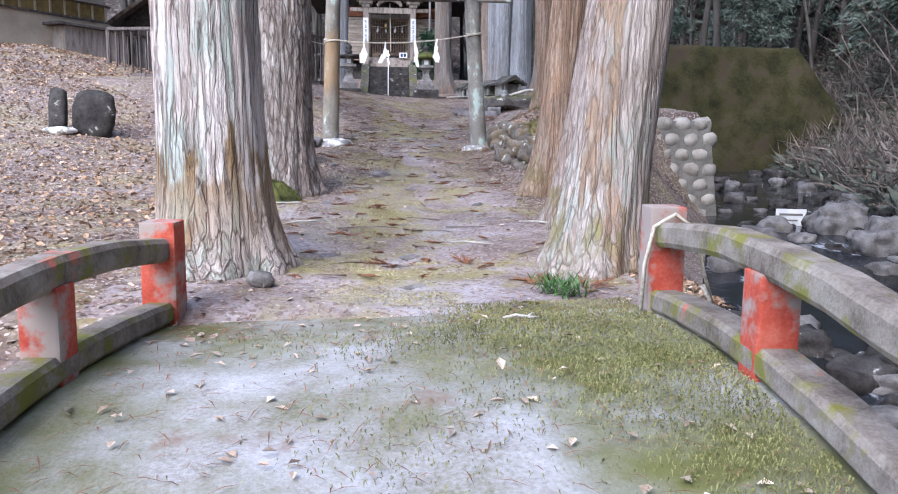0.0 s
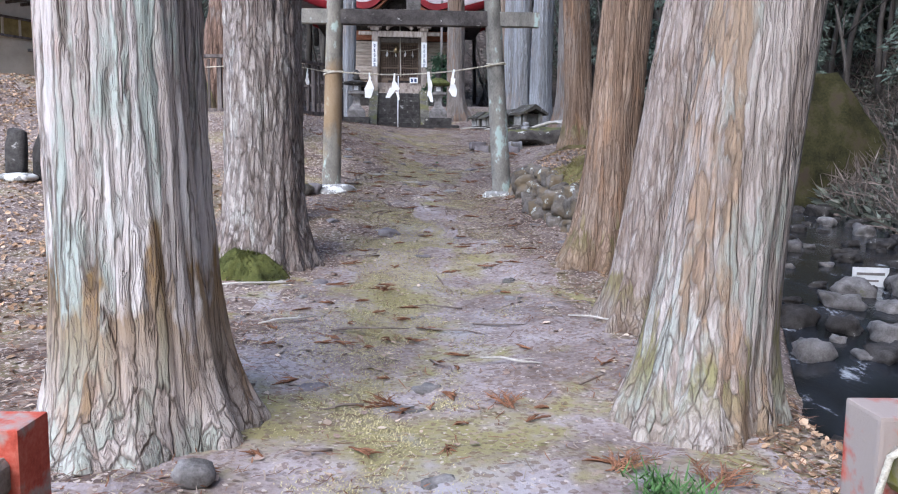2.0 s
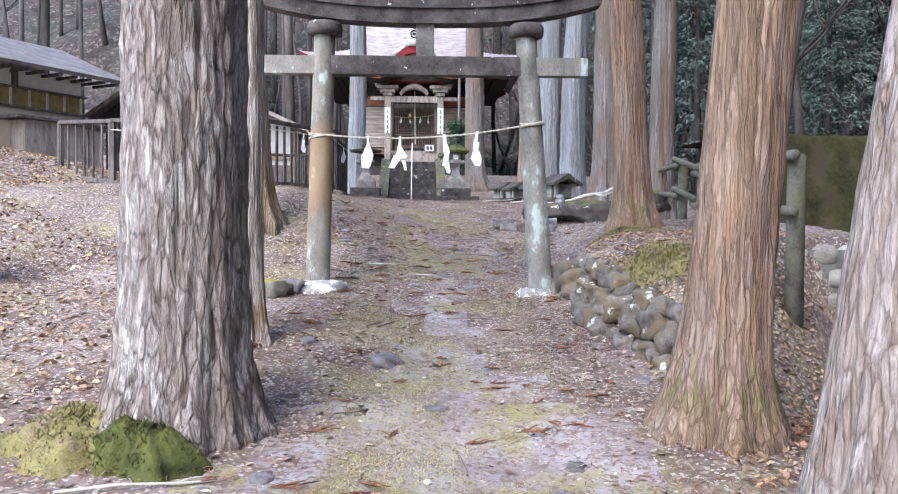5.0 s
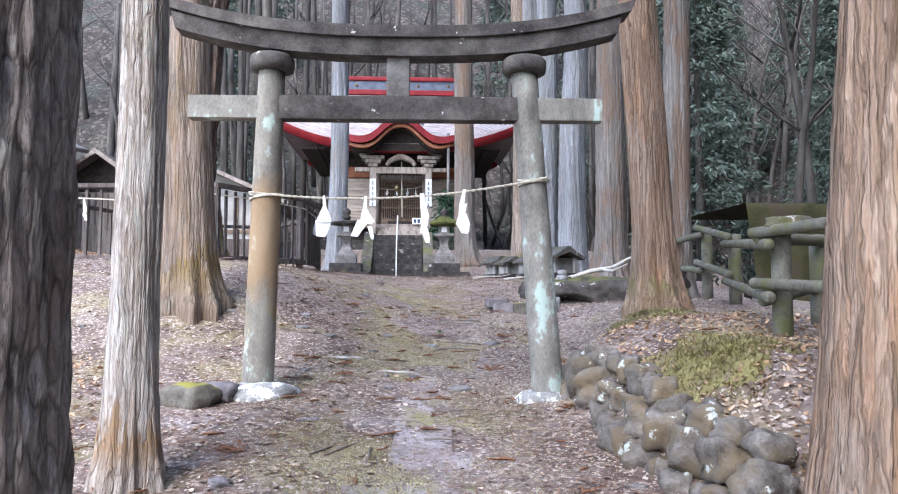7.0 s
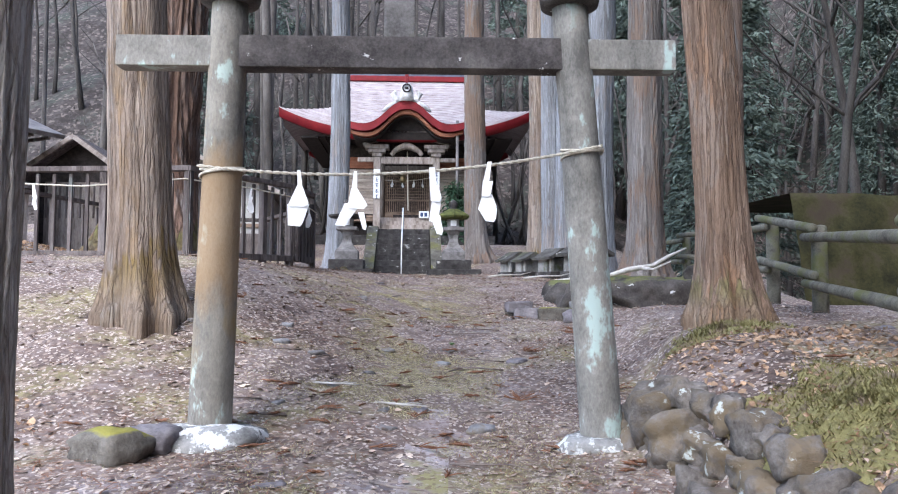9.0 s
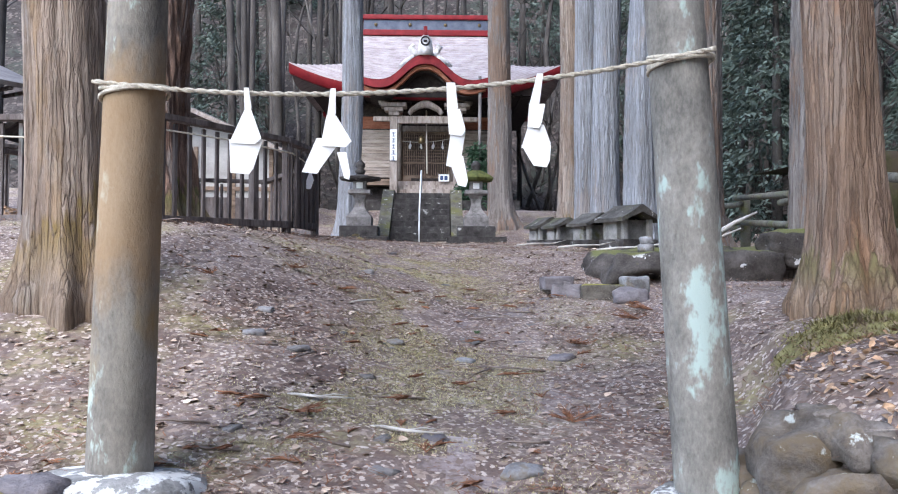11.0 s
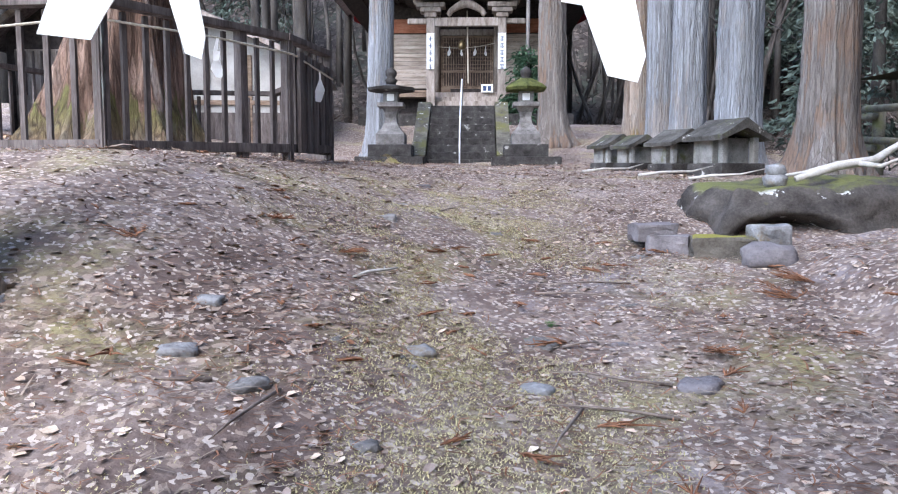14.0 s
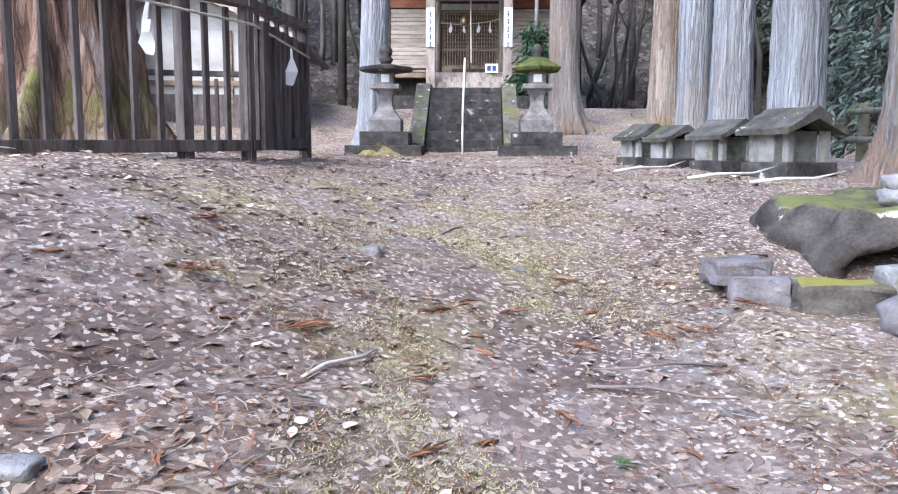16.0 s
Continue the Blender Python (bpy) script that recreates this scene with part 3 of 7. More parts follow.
def terrain():
    xs = grid_lines(((-80, -20, 3.0), (-20, -7, 0.5), (-7, 7, 0.16), (7, 20, 0.5), (20, 80.1, 3.0)))
    ys = grid_lines(((-30, -2, 1.5), (-2, 3, 0.3), (3, 30, 0.16), (30, 46, 0.4), (46, 80, 1.5), (80, 140.1, 4)))
    verts = [(x, y, ground_z(x, y)) for y in ys for x in xs]
    w = len(xs)
    faces = [(j * w + i, j * w + i + 1, (j + 1) * w + i + 1, (j + 1) * w + i) for j in range(len(ys) - 1) for i in range(w - 1)]
    me = mesh("ground", verts, faces, DIRT)
    me.materials.append(HILL)
    me.materials.append(EARTH)
    for p in me.polygons:
        c = p.center
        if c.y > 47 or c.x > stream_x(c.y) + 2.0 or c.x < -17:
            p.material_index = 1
        elif bare(c.x, c.y) > 0.5 + 0.35 * noise.noise(Vector((c.x * 5, c.y * 5, 2))):
            p.material_index = 2
    tagged(part("ground", me), "sloping earth path covered with dry leaves and moss", "ground", kind="structure")


terrain()


# ---- trees ----
def trunk_mesh(height, r0, r1, flare, lean, seed, ridges, depth, strip, sides=72, step=0.07, bend=0.1, decay=2.6):
    """A trunk with root flare and bark relief. lean: x and y shift a metre of height."""
    rnd = random.Random(seed)
    o = Vector((rnd.uniform(-50, 50), rnd.uniform(-50, 50), rnd.uniform(-50, 50)))
    zs, z = [], -0.5
    while z < height:
        zs.append(z)
        z += step * (1 if z < 6 else 4)
    zs.append(height)
    verts, faces = [], []
    for z in zs:
        u = max(0.0, z) / height
        r = r0 + (r1 - r0) * u
        fl = math.exp(-max(0.0, z) * decay)
        cx = lean[0] * z + bend * (noise.noise(Vector((z * 0.22, 0, 0)) + o) - noise.noise(o))
        cy = lean[1] * z + bend * (noise.noise(Vector((0, z * 0.22, 0)) + o) - noise.noise(o))
        for i in range(sides):
            a = 2 * math.pi * i / sides
            ca, sa = math.cos(a), math.sin(a)
            lobes = noise.noise(Vector((ca * 1.7, sa * 1.7, z * 0.25)) + o)
            toes = noise.noise(Vector((ca * 3.2, sa * 3.2, 0.5)) + o)
            rr = r * (1 + 0.10 * lobes) + flare * fl * (0.8 + 0.9 * toes)
            tw = z * 0.12
            q = Vector((math.cos(a + tw) * ridges, math.sin(a + tw) * ridges, z * strip)) + o
            v = 1 - abs(noise.noise(q)) * 2.2
            v2 = noise.noise(q * 2.3)
            rr += depth * (v - 0.5) + depth * 0.5 * v2
            verts.append((cx + rr * ca, cy + rr * sa, z))
    for j in range(len(zs) - 1):
        for i in range(sides):
            k = (i + 1) % sides
            faces.append((j * sides + i, j * sides + k, (j + 1) * sides + k, (j + 1) * sides + i))
    faces.append(tuple(range((len(zs) - 1) * sides, len(zs) * sides)))
    return verts, faces


def spray_crown(z0, z1, radius, seed, clumps, per, size):
    """A crown of drooping needle sprays: many small bent blades in clumps."""
    rnd = random.Random(seed)
    verts, faces = [], []
    for _ in range(clumps):
        u = rnd.random()
        z = z0 + (z1 - z0) * u
        rad = radius * (1.05 - 0.85 * u) * math.sqrt(rnd.uniform(0.15, 1))
        a = rnd.uniform(0, 2 * math.pi)
        c = Vector((rad * math.cos(a), rad * math.sin(a), z))
        out = Vector((math.cos(a), math.sin(a), rnd.uniform(-0.6, 0.1)))
        for _ in range(per):
            d = (out + Vector((rnd.gauss(0, 0.7), rnd.gauss(0, 0.7), rnd.gauss(0, 0.45)))).normalized()
            p = c + Vector((rnd.gauss(0, size * 0.8), rnd.gauss(0, size * 0.8), rnd.gauss(0, size * 0.45)))
            s = d.cross(Vector((rnd.gauss(0, 1), rnd.gauss(0, 1), rnd.gauss(0, 1)))).normalized() * size * rnd.uniform(0.12, 0.24)
            e = p + d * size * rnd.uniform(0.6, 1.2) + Vector((0, 0, -0.18 * size))
            n = len(verts)
            verts += [tuple(p - s * 0.4), tuple(p + s), tuple(e), tuple(p.lerp(e, 0.5) - s)]
            faces.append((n, n + 1, n + 2, n + 3))
    return verts, faces


def tree(name, x, y, r, flare, lean, material, label, seed, ridges=9.0, depth=0.02, strip=0.35, height=15.0, crown=True, sides=110, step=0.07, decay=2.6):
    z = ground_z(x, y)
    t = thing(name, pose(x, y, z), label, "tree")
    part("trunk", mesh("trunk", *trunk_mesh(height, r, r * 0.72, flare, lean, seed, ridges, depth, strip, sides, step, 0.1, decay), material), parent=t)
    if crown:
        c = part("crown", mesh("crown", *spray_crown(height - 2.5, height + 6.0, 1.8, seed, 55, 14, 0.45), GREEN, False), parent=t)
        c.location = (lean[0] * height, lean[1] * height, 0)
    return t


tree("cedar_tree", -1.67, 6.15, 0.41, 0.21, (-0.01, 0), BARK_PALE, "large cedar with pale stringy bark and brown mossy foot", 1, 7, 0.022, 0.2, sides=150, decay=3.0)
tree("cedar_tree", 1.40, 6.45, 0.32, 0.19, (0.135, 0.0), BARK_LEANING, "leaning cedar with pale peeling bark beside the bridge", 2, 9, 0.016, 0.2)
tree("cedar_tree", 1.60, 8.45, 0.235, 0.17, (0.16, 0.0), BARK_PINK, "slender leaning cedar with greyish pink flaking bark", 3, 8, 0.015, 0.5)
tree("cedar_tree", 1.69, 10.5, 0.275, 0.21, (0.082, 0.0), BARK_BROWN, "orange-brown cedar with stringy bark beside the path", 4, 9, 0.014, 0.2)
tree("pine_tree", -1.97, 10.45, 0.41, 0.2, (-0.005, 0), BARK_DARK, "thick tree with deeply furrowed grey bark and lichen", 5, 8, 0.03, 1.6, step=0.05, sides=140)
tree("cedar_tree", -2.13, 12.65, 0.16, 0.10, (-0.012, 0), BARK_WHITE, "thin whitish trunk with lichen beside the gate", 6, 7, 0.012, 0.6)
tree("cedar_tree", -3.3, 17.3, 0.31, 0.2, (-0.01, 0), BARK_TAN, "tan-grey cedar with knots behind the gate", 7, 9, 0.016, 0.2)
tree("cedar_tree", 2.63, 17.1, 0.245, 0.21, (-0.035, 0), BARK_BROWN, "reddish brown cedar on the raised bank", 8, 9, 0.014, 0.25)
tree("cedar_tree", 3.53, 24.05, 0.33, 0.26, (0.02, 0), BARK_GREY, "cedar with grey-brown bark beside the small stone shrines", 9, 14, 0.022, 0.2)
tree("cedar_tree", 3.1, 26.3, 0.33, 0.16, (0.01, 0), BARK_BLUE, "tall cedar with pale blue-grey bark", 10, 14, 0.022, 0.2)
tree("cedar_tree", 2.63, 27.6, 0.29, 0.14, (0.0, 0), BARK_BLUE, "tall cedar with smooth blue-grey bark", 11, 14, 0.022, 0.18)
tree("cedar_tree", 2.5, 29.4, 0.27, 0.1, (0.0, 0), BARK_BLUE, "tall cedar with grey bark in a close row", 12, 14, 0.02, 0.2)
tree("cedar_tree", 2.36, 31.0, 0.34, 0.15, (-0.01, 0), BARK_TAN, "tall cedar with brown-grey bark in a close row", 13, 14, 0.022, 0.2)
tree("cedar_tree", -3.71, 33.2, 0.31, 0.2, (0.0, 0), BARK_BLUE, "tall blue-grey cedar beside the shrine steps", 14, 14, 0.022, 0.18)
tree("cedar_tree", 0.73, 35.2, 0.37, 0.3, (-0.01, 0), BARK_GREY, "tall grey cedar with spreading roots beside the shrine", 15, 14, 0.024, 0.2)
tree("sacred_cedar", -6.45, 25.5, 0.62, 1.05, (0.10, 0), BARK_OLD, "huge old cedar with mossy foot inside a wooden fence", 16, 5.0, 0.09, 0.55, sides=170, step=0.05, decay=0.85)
tree("cedar_tree", 4.25, 21.5, 0.25, 0.12, (0.0, 0), BARK_GREY, "grey cedar on the stream bank", 17, 14, 0.022, 0.2)


# ---- torii gate ----
def torii():
    t = thing("torii_gate", pose(-0.5, 15.1, 1.40, 0, 0, 1.5), "grey stone torii gate with curved lintel and lichen", "torii gate")
    for sx, top in ((-1.37, -1.275), (1.53, 1.285)):
        pts = [(sx + (top - sx) * u, 0, -0.3 + 3.6 * u) for u in np.linspace(0, 1, 14)]
        part("post", mesh("post", *tube(pts, [0.160 - 0.027 * i / 13 for i in range(14)], 32), TORII_POST if sx < 0 else TORII_POST_GREEN), parent=t)
        cap = part("post_cap", mesh("post_cap", *lathe([(0.15, 0), (0.215, 0.015), (0.225, 0.06), (0.225, 0.13), (0.20, 0.165), (0.13, 0.17)], 32), TORII_BEAM), parent=t)
        cap.location = (top, 0, 3.27)
    box_bm = bmesh.new()
    box(box_bm, (-1.3, -0.09, 2.78), (1.3, 0.09, 3.02), 0.015)
    part("tie_beam", box_bm, TORII_BEAM, t)
    for x0, x1 in ((-2.09, -1.304), (1.304, 2.07)):
        part("tie_beam_end", boxes(((x0, -0.087, 2.785), (x1, 0.087, 3.015)), bevel=0.015), TORII_POST_GREEN, t, "pale lichened beam end")
    part("centre_strut", boxes(((-0.115, -0.075, 3.02), (0.115, 0.075, 3.42)), bevel=0.012), STONE, t, "pale stone strut")

    def curved(z0, z1, depth, half, lift, name):
        verts, faces = [], []
        n = 36
        for i in range(n + 1):
            x = -half + 2 * half * i / n
            c = lift * (abs(x) / half) ** 2.6
            e = 0.05 * (x / half) ** 3
            for yy, zz in ((-depth, z0), (depth, z0), (depth, z1), (0, z1 + 0.03), (-depth, z1)):
                verts.append((x + (e if zz > z0 else 0), yy, zz + c))
        for i in range(n):
            for k in range(5):
                q = (k + 1) % 5
                faces.append((i * 5 + k, (i + 1) * 5 + k, (i + 1) * 5 + q, i * 5 + q))
        faces += [tuple(range(5)), tuple(reversed(range(n * 5, n * 5 + 5)))]
        return part(name, mesh(name, verts, faces, TORII_BEAM, False), parent=t)

    curved(3.42, 3.60, 0.13, 2.22, 0.26, "lower_lintel")
    curved(3.603, 3.72, 0.17, 2.36, 0.30, "upper_lintel")
    return t


torii()
for x, y, s, seed in ((-1.84, 15.0, (0.98, 0.7, 0.34), 31), (0.97, 15.1, (0.62, 0.55, 0.34), 32)):
    tagged(part("base_stone", rock(s, seed, 0.25, 3), STONE_LICHEN, m=pose(x, y, ground_z(x, y) - 0.09)), "flat base stone blotched with white lichen", "stone")


def rope_between(a, b, sag, n=28):
    return [tuple(Vector(a).lerp(Vector(b), i / n) - Vector((0, 0, sag * (1 - (2 * i / n - 1) ** 2)))) for i in range(n + 1)]


def twisted(points, r):
    """A rope of two strands wound round each other."""
    fine = []
    for i in range(len(points) - 1):
        for k in range(5):
            fine.append(Vector(points[i]).lerp(Vector(points[i + 1]), k / 5))
    strands = []
    for ph in (0, math.pi):
        pts = []
        for i, p in enumerate(fine):
            pts.append(tuple(p + Vector((0, math.cos(i * 1.1 + ph), math.sin(i * 1.1 + ph))) * (r * 0.55)))
        strands.append(tube(pts, r * 0.75, 6))
    return join(*strands)


def streamer(m, size, shape, label, group):
    """A cut paper streamer: a stem and panels below it. shape: (x, z, width) above and below, in parts of the length."""
    t = thing("paper_streamer", m, label, "paper streamer", group)
    for k, (xa, za, wa, xb, zb, wb) in enumerate(shape):
        y = 0.007 * k
        tip = 0.02 * (-1) ** k
        pts = [(xa - wa / 2, y, -za), (xa + wa / 2, y, -za), (xb + wb / 2, y + tip, -zb + 0.05), (xb + wb * 0.3, y + tip, -zb - 0.02), (xb - wb / 2, y + tip * 0.6, -zb)]
        pts = [(size * x, size * q, size * z) for x, q, z in pts]
        me = mesh("panel", pts, [tuple(range(len(pts)))], PAPER, False)
        bm = bmesh.new()
        bm.from_mesh(me)
        bmesh.ops.solidify(bm, geom=list(bm.faces), thickness=0.002)
        bm.to_mesh(me)
        bm.free()
        part("panel" if k else "stem", me, parent=t)
    return t


KITE = ((0, -0.03, 0.06, 0.02, 0.25, 0.08), (0.02, 0.23, 0.08, 0.0, 0.62, 0.38), (0.0, 0.58, 0.40, -0.05, 0.97, 0.27))
FORK = ((0, -0.03, 0.06, -0.02, 0.30, 0.10), (-0.02, 0.28, 0.11, 0.04, 0.63, 0.36), (-0.04, 0.54, 0.30, -0.25, 0.93, 0.22), (0.10, 0.70, 0.11, 0.17, 1.0, 0.07))
SLIM = ((0, -0.03, 0.09, 0.02, 0.27, 0.11), (0.03, 0.24, 0.13, 0.07, 0.5, 0.17), (0.08, 0.46, 0.15, 0.03, 0.82, 0.15), (0.05, 0.72, 0.16, 0.13, 1.02, 0.10))
STEP = ((0, -0.03, 0.07, -0.06, 0.33, 0.12), (-0.03, 0.31, 0.18, -0.06, 0.57, 0.16), (-0.04, 0.54, 0.17, -0.04, 0.80, 0.33), (-0.04, 0.77, 0.33, 0.02, 1.0, 0.18))
rope = thing("straw_rope", pose(0, 0, 0), "thin pale straw rope tied between the gate posts", "rope")
A, B = (-1.95, 14.92, 3.43), (1.02, 14.98, 3.6)
part("cord", mesh("cord", *twisted(rope_between(A, B, 0.13), 0.0105), ROPE), parent=rope)
for c, r, dz in (((-1.81, 15.07), 0.158, 3.43), ((0.873, 15.13), 0.155, 3.59)):
    rings = []
    for k in range(3):
        pts = [(c[0] + r * math.cos(q), c[1] + r * math.sin(q), dz - 0.02 * k + 0.03 * math.sin(q + k)) for q in np.linspace(0, 2 * math.pi, 33)]
        rings.append(tube(pts, 0.010, 6))
    part("binding", mesh("binding", *join(*rings), ROPE), parent=rope)
for u, s, shape in ((0.249, 0.40, KITE), (0.387, 0.41, FORK), (0.573, 0.46, SLIM), (0.714, 0.42, STEP)):
    p = Vector(A).lerp(Vector(B), u) - Vector((0, 0, 0.13 * (1 - (2 * u - 1) ** 2)))
    streamer(Matrix.Translation(p - Vector((0, 0.02, -0.01))), s, shape, "white zigzag paper streamer hanging from the rope", "streamers on the gate rope")


# ---- arched red bridge ----
def deck_z(y, x=0.1):
    return 0.043 * (x - 1.4) + float(np.interp(y, (-8, -6, -4, -2, -1, 0, 0.5, 1, 1.5, 2, 2.5, 3, 3.5, 4, 4.7), (-0.6, -0.5, -0.4, -0.25, -0.1, 0.09, 0.22, 0.35, 0.46, 0.55, 0.615, 0.65, 0.655, 0.63, 0.57)))


def bridge():
    t = thing("arched_bridge", pose(0, 0, 0), "small arched bridge with red-painted posts and mossy rails", "bridge")
    ys = np.arange(-6, 4.75, 0.1)
    xs = np.linspace(-1.85, 1.6, 40)
    verts = [(x, y, deck_z(y, x) + 0.02 * noise.noise(Vector((x * 2, y * 2, 0))) + 0.012 * noise.noise(Vector((x * 7, y * 7, 0)))) for y in ys for x in xs]
    w = len(xs)
    faces = [(j * w + i, j * w + i + 1, (j + 1) * w + i + 1, (j + 1) * w + i) for j in range(len(ys) - 1) for i in range(w - 1)]
    n = len(verts)
    verts += [(x, y, deck_z(y, x) - 0.35) for y in ys for x in (xs[0], xs[-1])]
    for j in range(len(ys) - 1):
        faces += [(j * w, (j + 1) * w, n + 2 * j + 2, n + 2 * j), (j * w + w - 1, n + 2 * j + 1, n + 2 * j + 3, (j + 1) * w + w - 1), (n + 2 * j, n + 2 * j + 2, n + 2 * j + 3, n + 2 * j + 1)]
    part("deck", mesh("deck", verts, faces, DECK), parent=t)
    for sx, x in ((-1, -1.62), (1, 1.40)):
        end_y = 4.75 if sx < 0 else 4.5
        for k, y in enumerate((end_y, end_y - 1.47, end_y - 2.95, end_y - 4.5, end_y - 6.5, end_y - 8.75)):
            z = deck_z(y, x)
            big = k in (0, 5)
            h, s = (0.64, 0.105) if big else (0.44, 0.085)
            part("post", boxes(((x - s, y - s, z - 0.45), (x + s, y + s, z + h)), bevel=0.014), RED, t)
        for name, dz, hh, ww, m in (("rail", 0.40, 0.14, 0.075, RAILWOOD), ("kerb", 0.015, 0.13, 0.085, RAILWOOD)):
            verts, faces = [], []
            yy = np.linspace(end_y - 8.9, end_y, 50)
            for y in yy:
                u = (y - (end_y - 4.4)) / 4.4
                top = deck_z(y, x) + dz
                if name == "rail":
                    top += 0.02 * (1 - smooth(end_y - 1.2, end_y, y))
                wob = 0.006 * noise.noise(Vector((sx, y * 4, dz)))
                for a, b in ((1, 0.2), (1, 0.8), (0.75, 1), (-0.75, 1), (-1, 0.8), (-1, 0.2), (-0.75, 0), (0.75, 0)):
                    verts.append((x + ww * a + wob, y, top + hh * b + wob))
            for j in range(len(yy) - 1):
                for a in range(8):
                    b = (a + 1) % 8
                    faces.append((j * 8 + a, (j + 1) * 8 + a, (j + 1) * 8 + b, j * 8 + b))
            faces += [tuple(range(8)), tuple(reversed(range(len(verts) - 8, len(verts))))]
            part(name, mesh(name, verts, faces, m, False), parent=t)
    return t


bridge()
cord = mesh("cord", *join(tube([(1.25, 4.36, 0.62), (1.26, 4.36, 0.9), (1.30, 4.34, 1.12), (1.42, 4.35, 1.19), (1.55, 4.36, 1.10), (1.60, 4.38, 0.9), (1.70, 4.4, 0.6)], 0.012, 6),
                                tube([(1.60, 4.36, 0.78), (1.64, 4.33, 0.7), (1.60, 4.32, 0.55)], 0.016, 6)), ROPE)
tagged(part("knotted_cord", cord), "white cord knotted round the red bridge post", "cord")


# ---- timber fence round the old cedar ----
def fence_run(points, height, gap, group_label, post_every=6):
    t = thing("timber_fence", pose(0, 0, 0), group_label, "fence")
    for a, b in zip(points, points[1:]):
        A, B = Vector(a), Vector(b)
        d = (B - A).to_2d()
        n = max(1, round(d.length / gap))
        ang = math.degrees(math.atan2(d.y, d.x))
        slat = None
        for i in range(n + 1):
            p = A.lerp(B, i / n)
            big = i in (0, n) or i % post_every == 0
            if big:
                part("post", boxes(((-0.05, -0.05, -0.25), (0.05, 0.05, height)), bevel=0.006), WOOD_DARK, t, m=pose(*p, 0, 0, ang))
            else:
                if slat is None:
                    slat = part("slat", boxes(((-0.026, -0.018, 0.0), (0.026, 0.018, height - 0.03)), bevel=0.005), WOOD_DARK, t, m=pose(*p, 0, 0, ang)).data
                else:
                    part("slat", slat, parent=t, m=pose(*p, 0, 0, ang))
        L = (B - A).length
        tilt = math.degrees(math.atan2(B.z - A.z, d.length))
        for name, lo, hi in (("bottom_rail", (0, -0.06, -0.03), (L, 0.06, 0.07)), ("top_rail", (-0.02, -0.07, height), (L + 0.02, 0.07, height + 0.075))):
            part(name, boxes((lo, hi), bevel=0.01), WOOD_DARK, t, m=pose(*A, 0, 0, ang) @ pose(0, 0, 0, 0, -tilt, 0))
    return t


fence_run([(-7.0, 20.75, 3.07), (-3.95, 20.56, 3.07), (-2.93, 22.75, 3.12), (-2.82, 24.25, 3.16)], 1.24, 0.25, "dark weathered timber fence round the old cedar", 7)
fence_run([(-2.82, 24.3, 3.07), (-4.4, 26.9, 3.07), (-8.0, 27.2, 3.2)], 1.1, 0.48, "dark timber fence behind the old cedar")
fence_run([(-7.05, 20.8, 3.1), (-9.0, 22.6, 3.3), (-8.0, 27.1, 3.3)], 1.2, 0.45, "dark timber fence beside the old cedar")
panel = thing("board_panel", pose(-2.82, 22.85, 3.1), "dark upright boards closing the fence side", "fence panel")
for k in range(9):
    part("board", boxes(((-0.025 - 0.02 * (k % 2), k * 0.155, 0), (0.02 - 0.02 * (k % 2), k * 0.155 + 0.15, 1.16)), bevel=0.004), WOOD_DARK, panel)


# ---- shrine hall ----
SH = pose(-1.6, 32.5, 3.05, 0, 0, 2.6)


def steps():
    t = thing("stone_steps", SH, "dark worn stone steps between mossy side walls", "steps")
    n, rise, run = 9, 1.65 / 9, 0.27
    for k in range(n):
        bm = bmesh.new()
        box(bm, (-0.84, k * run, -0.25 if k == 0 else (k - 1) * rise), (0.84, (k + 1) * run + 0.1 if k < n - 1 else n * run + 1.2, (k + 1) * rise), 0.02)
        part("step", bm, STONE_DARK, t)
    for sx in (-1, 1):
        verts = [(sx * a, y, z) for a in (0.86, 1.2) for y, z in ((-0.08, -0.3), (-0.08, 0.28), (0.1, 0.36), (n * run, n * rise + 0.12), (n * run + 0.9, n * rise + 0.12), (n * run + 0.9, -0.3))]
        faces = [tuple(range(6)), tuple(reversed(range(6, 12)))] + [(i, i + 6, (i + 1) % 6 + 6, (i + 1) % 6) for i in range(6)]
        if sx > 0:
            faces = [tuple(reversed(f)) for f in faces]
        me = mesh("side_wall", verts, faces, STONE_MOSS, False)
        part("side_wall", me, parent=t, label="mossy sloping side wall")
    return t


STONE_MOSS = mat("mossy_side_stone", [(0.3, (0.045, 0.042, 0.036)), (0.5, (0.10, 0.092, 0.075)), (0.75, (0.17, 0.16, 0.13))], 4, bump=0.9, fine=50, spots=((0.125, 0.12, 0.04), 1.8, 0.48, 0.64), second=((0.55, 0.54, 0.52), 7, 0.63, 0.67))
steps()
rail = thing("handrail", SH, "thin white metal handrail in the middle of the steps", "handrail")
part("pole", mesh("pole", *tube([(-0.03, -0.1, 0.0), (-0.03, -0.05, 0.55), (-0.03, 0.2, 0.95), (-0.03, 2.3, 2.35), (-0.03, 2.5, 2.3), (-0.03, 2.55, 1.6)], 0.022, 10), WHITE), parent=rail)


